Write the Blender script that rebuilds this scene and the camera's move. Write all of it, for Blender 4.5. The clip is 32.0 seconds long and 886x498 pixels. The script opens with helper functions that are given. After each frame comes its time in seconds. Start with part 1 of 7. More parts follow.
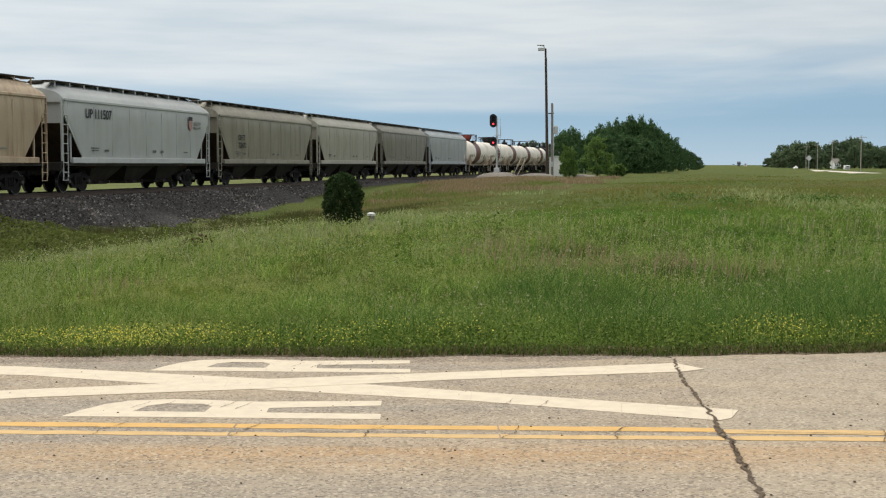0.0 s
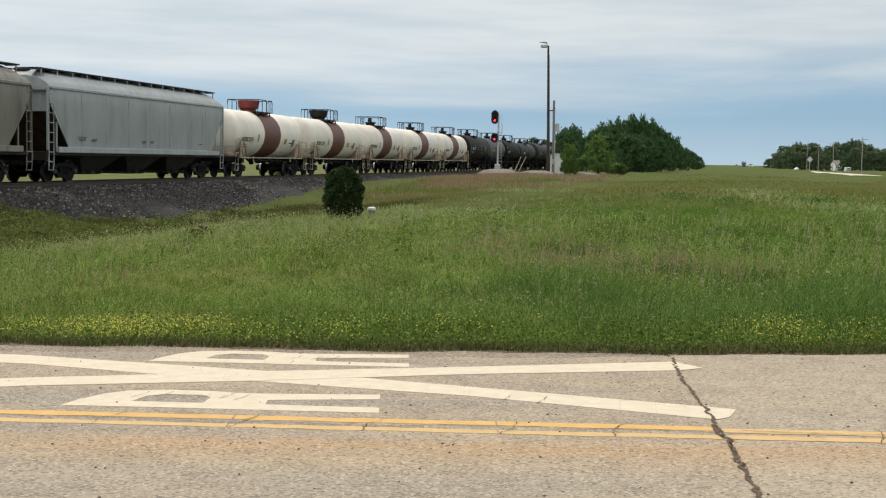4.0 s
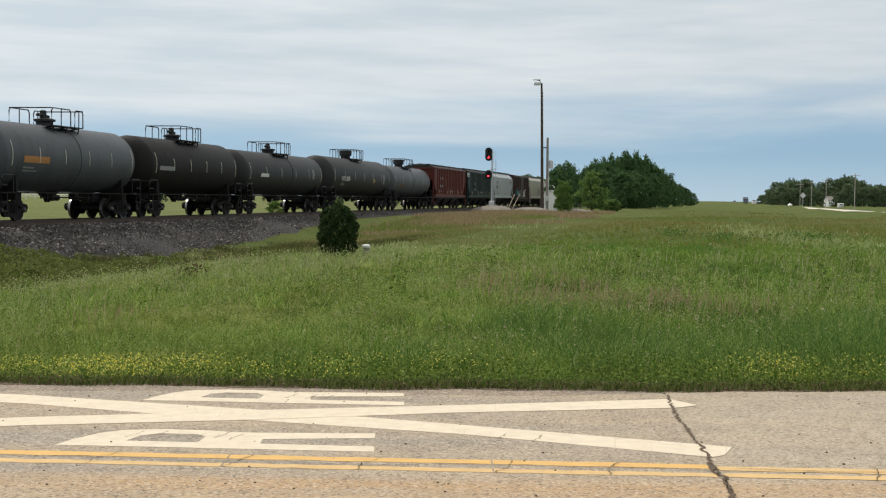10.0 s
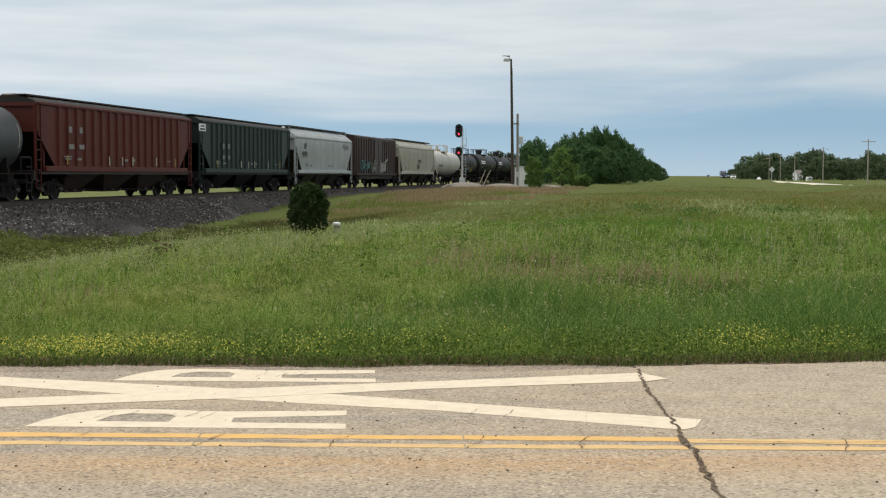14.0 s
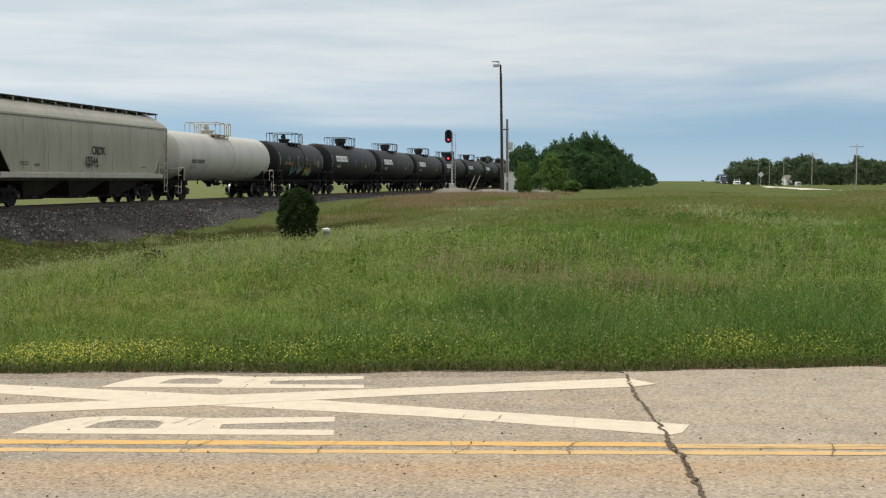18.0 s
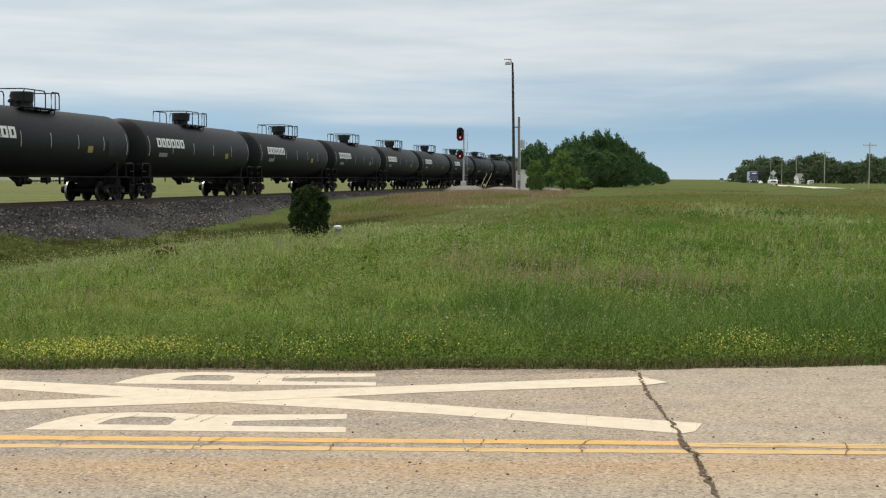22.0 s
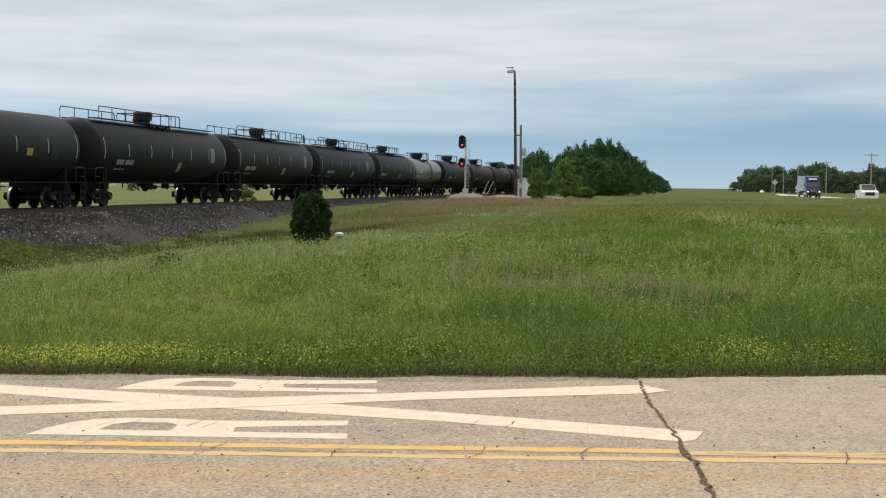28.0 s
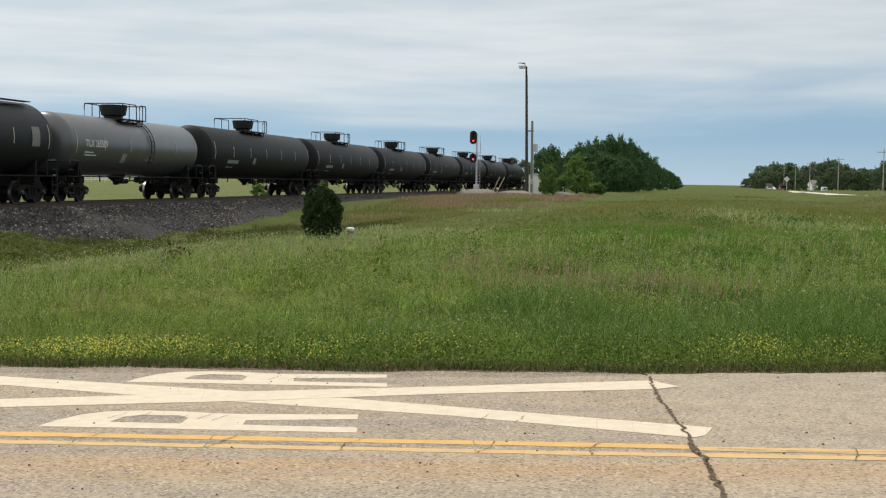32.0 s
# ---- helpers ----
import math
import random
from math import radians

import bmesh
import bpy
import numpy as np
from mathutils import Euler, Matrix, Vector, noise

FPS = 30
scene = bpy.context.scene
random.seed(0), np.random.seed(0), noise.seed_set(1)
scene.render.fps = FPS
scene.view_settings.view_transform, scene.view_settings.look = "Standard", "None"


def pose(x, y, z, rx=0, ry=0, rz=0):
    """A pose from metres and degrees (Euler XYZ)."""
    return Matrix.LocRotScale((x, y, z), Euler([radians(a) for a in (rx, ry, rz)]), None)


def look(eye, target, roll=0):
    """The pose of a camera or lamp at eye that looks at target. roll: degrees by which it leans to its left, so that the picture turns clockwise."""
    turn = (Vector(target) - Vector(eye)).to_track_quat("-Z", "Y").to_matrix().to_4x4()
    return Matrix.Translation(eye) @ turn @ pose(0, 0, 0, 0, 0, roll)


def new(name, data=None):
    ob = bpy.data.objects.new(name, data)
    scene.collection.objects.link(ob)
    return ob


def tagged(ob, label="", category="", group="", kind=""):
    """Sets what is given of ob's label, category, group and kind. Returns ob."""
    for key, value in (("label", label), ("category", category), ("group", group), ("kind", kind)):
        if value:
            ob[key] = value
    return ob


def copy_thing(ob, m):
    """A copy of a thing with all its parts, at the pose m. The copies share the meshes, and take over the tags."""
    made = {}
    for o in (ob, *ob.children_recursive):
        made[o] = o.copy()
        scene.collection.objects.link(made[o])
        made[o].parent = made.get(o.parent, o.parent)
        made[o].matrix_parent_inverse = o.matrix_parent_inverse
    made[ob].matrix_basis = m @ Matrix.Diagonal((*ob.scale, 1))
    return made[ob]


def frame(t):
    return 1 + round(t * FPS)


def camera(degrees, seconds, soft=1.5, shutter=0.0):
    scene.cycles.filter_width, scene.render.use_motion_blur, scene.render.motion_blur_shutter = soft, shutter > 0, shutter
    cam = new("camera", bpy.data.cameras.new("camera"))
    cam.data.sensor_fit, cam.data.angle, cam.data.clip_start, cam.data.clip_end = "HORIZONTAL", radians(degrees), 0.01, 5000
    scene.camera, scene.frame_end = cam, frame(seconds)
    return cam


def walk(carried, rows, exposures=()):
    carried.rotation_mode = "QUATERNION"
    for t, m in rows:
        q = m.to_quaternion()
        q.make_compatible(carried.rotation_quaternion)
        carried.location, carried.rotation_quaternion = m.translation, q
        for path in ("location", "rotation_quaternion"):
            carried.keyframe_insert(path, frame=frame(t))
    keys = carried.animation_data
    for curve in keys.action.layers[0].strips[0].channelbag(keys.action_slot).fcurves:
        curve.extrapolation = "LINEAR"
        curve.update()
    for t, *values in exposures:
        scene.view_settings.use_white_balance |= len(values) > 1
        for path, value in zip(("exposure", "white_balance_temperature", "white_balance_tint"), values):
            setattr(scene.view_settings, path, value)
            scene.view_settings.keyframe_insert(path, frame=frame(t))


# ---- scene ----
# ---------------------------------------------------------------- camera
cam = camera(37.0, 32.0, soft=1.2)
PATH = [
    (0.0, 0.000, 0.001, 1.500, 86.36, 0.00, 0.00),
    (0.5, -0.002, 0.003, 1.502, 86.29, -0.13, 0.05),
    (1.0, -0.003, 0.004, 1.501, 86.33, -0.13, 0.10),
    (1.5, -0.005, -0.009, 1.503, 86.44, -0.10, 0.12),
    (2.0, -0.008, -0.005, 1.500, 86.42, -0.21, 0.19),
    (2.5, -0.008, -0.004, 1.500, 86.23, -0.45, 0.09),
    (4.5, -0.010, -0.008, 1.495, 86.17, -1.06, 0.12),
    (5.0, -0.014, -0.017, 1.497, 86.47, -1.21, 0.17),
    (5.5, -0.017, -0.023, 1.500, 86.82, -1.21, 0.08),
    (6.0, -0.015, -0.029, 1.499, 86.86, -1.17, -0.21),
    (6.5, -0.011, -0.024, 1.499, 86.96, -1.05, -0.36),
    (7.0, -0.010, -0.023, 1.501, 87.13, -1.06, -0.38),
    (7.5, -0.010, -0.033, 1.503, 87.17, -1.20, -0.24),
    (8.0, -0.012, -0.033, 1.506, 87.36, -1.08, -0.25),
    (8.5, -0.010, -0.037, 1.507, 87.39, -0.85, -0.34),
    (9.0, -0.008, -0.035, 1.507, 87.42, -0.63, -0.34),
    (9.5, -0.012, -0.033, 1.503, 87.64, -0.66, -0.16),
    (10.0, -0.012, -0.024, 1.506, 87.77, -0.76, -0.22),
    (10.5, -0.011, -0.024, 1.507, 87.64, -0.68, -0.33),
    (11.0, -0.010, -0.027, 1.503, 87.52, -0.55, -0.53),
    (11.5, -0.005, -0.008, 1.500, 87.37, -0.35, -0.84),
    (12.0, -0.004, -0.021, 1.502, 87.36, -0.34, -1.07),
    (12.5, -0.003, -0.016, 1.503, 87.16, -0.30, -1.07),
    (13.0, -0.002, -0.020, 1.505, 86.86, -0.26, -1.17),
    (13.5, -0.001, -0.006, 1.504, 86.75, -0.23, -1.34),
    (14.0, -0.002, -0.010, 1.500, 86.79, -0.23, -1.49),
    (14.5, 0.001, -0.008, 1.505, 86.74, -0.31, -1.62),
    (15.0, -0.001, -0.018, 1.502, 86.79, -0.20, -1.99),
    (15.5, 0.013, -0.006, 1.503, 86.89, 0.20, -2.71),
    (17.5, 0.010, -0.016, 1.505, 87.04, -0.15, -2.11),
    (18.0, 0.011, -0.022, 1.504, 87.03, -0.15, -1.93),
    (18.5, 0.017, -0.019, 1.503, 86.99, -0.17, -1.92),
    (19.0, 0.016, -0.019, 1.507, 86.97, -0.12, -1.75),
    (19.5, 0.015, -0.021, 1.504, 86.89, -0.02, -1.61),
    (20.0, 0.014, -0.010, 1.501, 86.84, 0.06, -1.60),
    (20.5, 0.008, -0.016, 1.503, 86.80, -0.07, -1.46),
    (21.0, 0.008, -0.014, 1.500, 86.72, -0.22, -1.43),
    (21.5, 0.006, -0.012, 1.503, 86.78, -0.28, -1.40),
    (22.0, 0.004, -0.011, 1.502, 86.93, -0.28, -1.43),
    (22.5, 0.008, -0.016, 1.502, 86.90, -0.19, -1.38),
    (23.0, 0.008, -0.018, 1.503, 86.90, -0.16, -1.43),
    (23.5, 0.011, -0.018, 1.506, 87.01, -0.07, -1.37),
    (24.0, 0.007, -0.030, 1.505, 87.32, -0.06, -1.14),
    (24.5, 0.000, -0.024, 1.506, 87.72, -0.02, -0.78),
    (25.0, 0.003, -0.030, 1.506, 87.64, 0.02, -0.79),
    (25.5, 0.006, -0.031, 1.501, 87.35, -0.03, -1.18),
    (27.5, 0.002, -0.031, 1.500, 87.29, -0.41, -1.25),
    (28.0, -0.002, -0.031, 1.501, 87.26, -0.58, -1.36),
    (28.5, -0.006, -0.032, 1.503, 87.42, -0.70, -1.25),
    (29.0, -0.003, -0.029, 1.504, 87.61, -0.35, -1.03),
    (29.5, 0.001, -0.037, 1.505, 87.52, -0.29, -1.24),
    (30.0, 0.002, -0.022, 1.500, 87.25, -0.36, -1.31),
    (30.5, -0.001, -0.022, 1.496, 86.92, -0.41, -1.26),
    (31.0, -0.005, -0.026, 1.495, 86.74, -0.41, -1.08),
    (31.5, -0.004, -0.038, 1.499, 86.95, -0.64, -0.90),
    (32.0, 0.001, -0.041, 1.496, 87.06, -0.81, -0.88),
]
walk(cam, [(t, pose(x, y, z, rx, ry, rz)) for t, x, y, z, rx, ry, rz in PATH], exposures=[(0.0, 0.12), (32.0, 0.12)])

# ---------------------------------------------------------------- sky and sun
SUN_EL, SUN_AZ = 60.0, -58.0      # degrees above the horizon; from +y towards +x


def sky():
    w = bpy.data.worlds.new("sky")
    scene.world = w
    w.use_nodes = True
    nt = w.node_tree
    n, l = nt.nodes, nt.links
    n.clear()
    out, bg = n.new("ShaderNodeOutputWorld"), n.new("ShaderNodeBackground")
    tex = n.new("ShaderNodeTexSky")
    tex.sky_type, tex.sun_disc = "NISHITA", False
    tex.sun_elevation, tex.sun_rotation = radians(SUN_EL), radians(SUN_AZ)
    tex.air_density, tex.dust_density, tex.ozone_density = 1.0, 0.4, 2.0
    dim = n.new("ShaderNodeVectorMath")
    dim.operation = "MULTIPLY"
    dim.inputs[1].default_value = (0.050, 0.066, 0.088)
    l.new(tex.outputs[0], dim.inputs[0])
    co, sep = n.new("ShaderNodeTexCoord"), n.new("ShaderNodeSeparateXYZ")
    l.new(co.outputs["Generated"], sep.inputs[0])
    # streaks of high cloud: wide in azimuth, thin in height
    mp = n.new("ShaderNodeMapping")
    mp.inputs["Scale"].default_value = (2.0, 2.0, 19)
    l.new(co.outputs["Generated"], mp.inputs[0])
    cloud = n.new("ShaderNodeTexNoise")
    cloud.inputs["Scale"].default_value, cloud.inputs["Detail"].default_value = 1.7, 5
    cloud.inputs["Roughness"].default_value, cloud.inputs["Distortion"].default_value = 0.55, 0.4
    l.new(mp.outputs[0], cloud.inputs[0])
    rise = n.new("ShaderNodeMapRange")            # clear low band, closed cover above
    rise.inputs[1].default_value, rise.inputs[2].default_value = 0.015, 0.105
    rise.inputs[3].default_value, rise.inputs[4].default_value = -0.42, 0.62
    l.new(sep.outputs[2], rise.inputs[0])
    thin = n.new("ShaderNodeMath")                # the cover thins out towards +x
    thin.operation = "MULTIPLY_ADD"
    thin.inputs[1].default_value = -0.30
    l.new(sep.outputs[0], thin.inputs[0])
    l.new(rise.outputs[0], thin.inputs[2])
    add = n.new("ShaderNodeMath")
    add.operation = "ADD"
    l.new(cloud.outputs[0], add.inputs[0])
    l.new(thin.outputs[0], add.inputs[1])
    mask = n.new("ShaderNodeMapRange")
    mask.interpolation_type = "SMOOTHSTEP"
    mask.inputs[1].default_value, mask.inputs[2].default_value = 0.20, 0.95
    l.new(add.outputs[0], mask.inputs[0])
    tone = n.new("ShaderNodeMix")
    tone.data_type = "RGBA"
    tone.inputs[6].default_value, tone.inputs[7].default_value = (0.54, 0.61, 0.66, 1), (0.66, 0.71, 0.735, 1)
    fine = n.new("ShaderNodeTexNoise")
    fine.inputs["Scale"].default_value, fine.inputs["Detail"].default_value = 3.4, 8
    l.new(mp.outputs[0], fine.inputs[0])
    tr = n.new("ShaderNodeMapRange")
    tr.inputs[1].default_value, tr.inputs[2].default_value = 0.38, 0.66
    l.new(fine.outputs[0], tr.inputs[0])
    l.new(tr.outputs[0], tone.inputs[0])
    mix = n.new("ShaderNodeMix")
    mix.data_type = "RGBA"
    l.new(mask.outputs[0], mix.inputs[0])
    low = n.new("ShaderNodeMapRange")             # blue haze over the horizon
    low.inputs[1].default_value, low.inputs[2].default_value = 0.0, 0.30
    low.inputs[3].default_value, low.inputs[4].default_value = 0.92, 0.0
    l.new(sep.outputs[2], low.inputs[0])
    haze = n.new("ShaderNodeMix")
    haze.data_type = "RGBA"
    haze.inputs[7].default_value = (0.31, 0.475, 0.63, 1)
    l.new(low.outputs[0], haze.inputs[0])
    l.new(dim.outputs[0], haze.inputs[6])
    rim = n.new("ShaderNodeMapRange")             # pale rim right on the horizon
    rim.inputs[1].default_value, rim.inputs[2].default_value = 0.0, 0.035
    rim.inputs[3].default_value, rim.inputs[4].default_value = 0.6, 0.0
    l.new(sep.outputs[2], rim.inputs[0])
    pale = n.new("ShaderNodeMix")
    pale.data_type = "RGBA"
    pale.inputs[7].default_value = (0.52, 0.63, 0.70, 1)
    l.new(rim.outputs[0], pale.inputs[0])
    l.new(haze.outputs[2], pale.inputs[6])
    l.new(pale.outputs[2], mix.inputs[6])
    l.new(tone.outputs[2], mix.inputs[7])
    high = n.new("ShaderNodeMapRange")            # whiter, brighter cover overhead
    high.inputs[1].default_value, high.inputs[2].default_value = 0.22, 0.65
    l.new(sep.outputs[2], high.inputs[0])
    zen = n.new("ShaderNodeMix")
    zen.data_type = "RGBA"
    zen.inputs[7].default_value = (0.91, 0.905, 0.885, 1)
    l.new(high.outputs[0], zen.inputs[0])
    l.new(mix.outputs[2], zen.inputs[6])
    l.new(zen.outputs[2], bg.inputs[0])
    side = n.new("ShaderNodeMapRange")            # a little brighter towards the sun's side
    side.inputs[1].default_value, side.inputs[2].default_value = -0.4, 0.4
    side.inputs[3].default_value, side.inputs[4].default_value = 1.07, 0.95
    l.new(sep.outputs[0], side.inputs[0])
    l.new(side.outputs[0], bg.inputs[1])
    l.new(bg.outputs[0], out.inputs[0])


sky()
sun = new("sun", bpy.data.lights.new("sun", "SUN"))
sun.data.energy, sun.data.angle, sun.data.color = 2.1, radians(3), (1.0, 0.955, 0.885)
_e, _a = radians(SUN_EL), radians(SUN_AZ)
sun.matrix_world = look((math.cos(_e) * math.sin(_a) * 50, math.cos(_e) * math.cos(_a) * 50, math.sin(_e) * 50), (0, 0, 0))


# ---------------------------------------------------------------- materials
def material(name, build):
    m = bpy.data.materials.new(name)
    m.use_nodes = True
    nt = m.node_tree
    bsdf = nt.nodes["Principled BSDF"]
    build(nt, bsdf, nt.nodes["Material Output"])
    return m


def node(nt, kind, **inputs):
    nd = nt.nodes.new(kind)
    for key, value in inputs.items():
        nd.inputs[key.replace("_", " ")].default_value = value
    return nd


def coords(nt, world=False, scale=(1, 1, 1)):
    """Metres of the object or of the world, scaled."""
    src = nt.nodes.new("ShaderNodeNewGeometry").outputs["Position"] if world else nt.nodes.new("ShaderNodeTexCoord").outputs["Object"]
    mp = node(nt, "ShaderNodeMapping", Scale=scale)
    nt.links.new(src, mp.inputs[0])
    return mp.outputs[0]


def noise_of(nt, vec, scale, detail=4, rough=0.55):
    nd = node(nt, "ShaderNodeTexNoise", Scale=scale, Detail=detail, Roughness=rough)
    nt.links.new(vec, nd.inputs[0])
    return nd.outputs[0]


def ramp(nt, fac, a, b, lo=0.0, hi=1.0):
    nd = nt.nodes.new("ShaderNodeMapRange")
    for i, value in enumerate((a, b, lo, hi)):
        nd.inputs[1 + i].default_value = value
    nt.links.new(fac, nd.inputs[0])
    return nd.outputs[0]


def mixed(nt, fac, a, b, mode="MIX"):
    nd = nt.nodes.new("ShaderNodeMix")
    nd.data_type, nd.blend_type = "RGBA", mode
    for value, sock in ((fac, nd.inputs[0]), (a, nd.inputs[6]), (b, nd.inputs[7])):
        if isinstance(value, (int, float)):
            sock.default_value = value
        elif isinstance(value, tuple):
            sock.default_value = (*value, 1)
        else:
            nt.links.new(value, sock)
    return nd.outputs[2]


def bumped(nt, bsdf, height, strength, dist):
    b = node(nt, "ShaderNodeBump", Strength=strength, Distance=dist)
    nt.links.new(height, b.inputs["Height"])
    nt.links.new(b.outputs[0], bsdf.inputs["Normal"])


def asphalt(name, base, dark, tan):
    def build(nt, bsdf, out):
        v = coords(nt, True)
        grit = node(nt, "ShaderNodeTexVoronoi", Scale=70.0)
        nt.links.new(v, grit.inputs[0])
        cell = nt.nodes.new("ShaderNodeSeparateColor")
        nt.links.new(grit.outputs["Color"], cell.inputs[0])
        lanes = coords(nt, True, (0.25, 2.2, 1))
        c = mixed(nt, ramp(nt, noise_of(nt, lanes, 1.1, 5), 0.35, 0.68), base, tan)
        c = mixed(nt, ramp(nt, noise_of(nt, v, 2.7, 6), 0.45, 0.75, 0, 0.5), c, dark)
        # tan wheel track along the near lane
        xyz = nt.nodes.new("ShaderNodeSeparateXYZ")
        nt.links.new(coords(nt, True), xyz.inputs[0])
        near = mixed(nt, 1.0, ramp(nt, xyz.outputs[1], 6.35, 6.75), ramp(nt, xyz.outputs[1], 7.12, 6.95), "MULTIPLY")
        near = mixed(nt, 1.0, near, ramp(nt, noise_of(nt, lanes, 2.3, 5), 0.30, 0.60, 0.25, 0.9), "MULTIPLY")
        c = mixed(nt, near, c, (0.42, 0.275, 0.145))
        c = mixed(nt, ramp(nt, cell.outputs[0], 0.0, 0.42, 0.80, 0.0), c, tuple(x * 0.75 for x in dark))
        c = mixed(nt, ramp(nt, cell.outputs[1], 0.66, 1.0, 0.0, 0.6), c, (0.56, 0.48, 0.37))
        pits = noise_of(nt, v, 19, 2)
        c = mixed(nt, ramp(nt, pits, 0.665, 0.73, 0, 0.75), c, (0.07, 0.058, 0.048))
        nt.links.new(c, bsdf.inputs["Base Color"])
        bsdf.inputs["Roughness"].default_value = 0.92
        bsdf.inputs["Specular IOR Level"].default_value = 0.25
        bumped(nt, bsdf, grit.outputs["Distance"], 0.55, 0.004)
    return material(name, build)


def road_paint(name, col, worn):
    def build(nt, bsdf, out):
        v = coords(nt, True)
        c = mixed(nt, ramp(nt, noise_of(nt, v, 9, 6), 0.35, 0.7), col, tuple(x * 0.86 for x in col))
        chips = noise_of(nt, v, 34, 5, 0.7)
        c = mixed(nt, ramp(nt, chips, 0.64, 0.70, 0, worn), c, (0.25, 0.20, 0.15))
        # fine cracks across the paint
        warp = node(nt, "ShaderNodeTexVoronoi", Scale=3.2)
        warp.feature = "DISTANCE_TO_EDGE"
        nt.links.new(coords(nt, True, (1.2, 0.75, 1)), warp.inputs[0])
        c = mixed(nt, ramp(nt, warp.outputs["Distance"], 0.003, 0.008, 0.30, 0.0), c, (0.30, 0.23, 0.16))
        nt.links.new(c, bsdf.inputs["Base Color"])
        bsdf.inputs["Roughness"].default_value = 0.75
        bumped(nt, bsdf, chips, 0.3, 0.003)
    return material(name, build)


def car_paint(name, col, dirt=(0.12, 0.10, 0.08), amount=0.6, rough=0.5, rust=0.0, gloss=0.4):
    """Weathered wagon paint: streaks that run down, dust, and spots of rust."""
    def build(nt, bsdf, out):
        v = coords(nt)
        info = nt.nodes.new("ShaderNodeObjectInfo")
        shift = nt.nodes.new("ShaderNodeVectorMath")
        shift.operation = "ADD"
        cmb = nt.nodes.new("ShaderNodeCombineXYZ")
        big = nt.nodes.new("ShaderNodeMath")
        big.operation = "MULTIPLY"
        big.inputs[1].default_value = 60.0
        nt.links.new(info.outputs["Random"], big.inputs[0])
        nt.links.new(big.outputs[0], cmb.inputs[0])
        nt.links.new(v, shift.inputs[0])
        nt.links.new(cmb.outputs[0], shift.inputs[1])
        v = shift.outputs[0]
        mp = node(nt, "ShaderNodeMapping", Scale=(1.6, 1.6, 0.22))
        nt.links.new(v, mp.inputs[0])
        streak = noise_of(nt, mp.outputs[0], 1.4, 7, 0.62)
        blot = noise_of(nt, v, 0.55, 4)
        fine = noise_of(nt, v, 9, 5, 0.65)
        c = mixed(nt, ramp(nt, blot, 0.35, 0.7), col, tuple(x * 0.84 for x in col))
        c = mixed(nt, ramp(nt, streak, 0.46, 0.74, 0, amount), c, dirt)
        c = mixed(nt, ramp(nt, fine, 0.55, 0.85, 0, amount * 0.3), c, tuple(x * 1.2 for x in dirt))
        if rust:
            c = mixed(nt, ramp(nt, noise_of(nt, mp.outputs[0], 3.1, 6, 0.7), 0.56, 0.7, 0, rust), c, (0.13, 0.055, 0.03))
        nt.links.new(c, bsdf.inputs["Base Color"])
        nt.links.new(ramp(nt, fine, 0.3, 0.7, rough - 0.03, rough + 0.08), bsdf.inputs["Roughness"])
        bsdf.inputs["Specular IOR Level"].default_value = gloss
        bumped(nt, bsdf, blot, 0.15, 0.03)
    return material(name, build)


def plain(name, col, rough=0.6, metal=0.0, vary=0.25, scale=6.0, gloss=0.4):
    def build(nt, bsdf, out):
        v = coords(nt)
        f = noise_of(nt, v, scale, 5, 0.6)
        c = mixed(nt, ramp(nt, f, 0.3, 0.7), col, tuple(x * (1 - vary) for x in col))
        nt.links.new(c, bsdf.inputs["Base Color"])
        bsdf.inputs["Roughness"].default_value, bsdf.inputs["Metallic"].default_value = rough, metal
        bsdf.inputs["Specular IOR Level"].default_value = gloss
        bumped(nt, bsdf, f, 0.1, 0.01)
    return material(name, build)


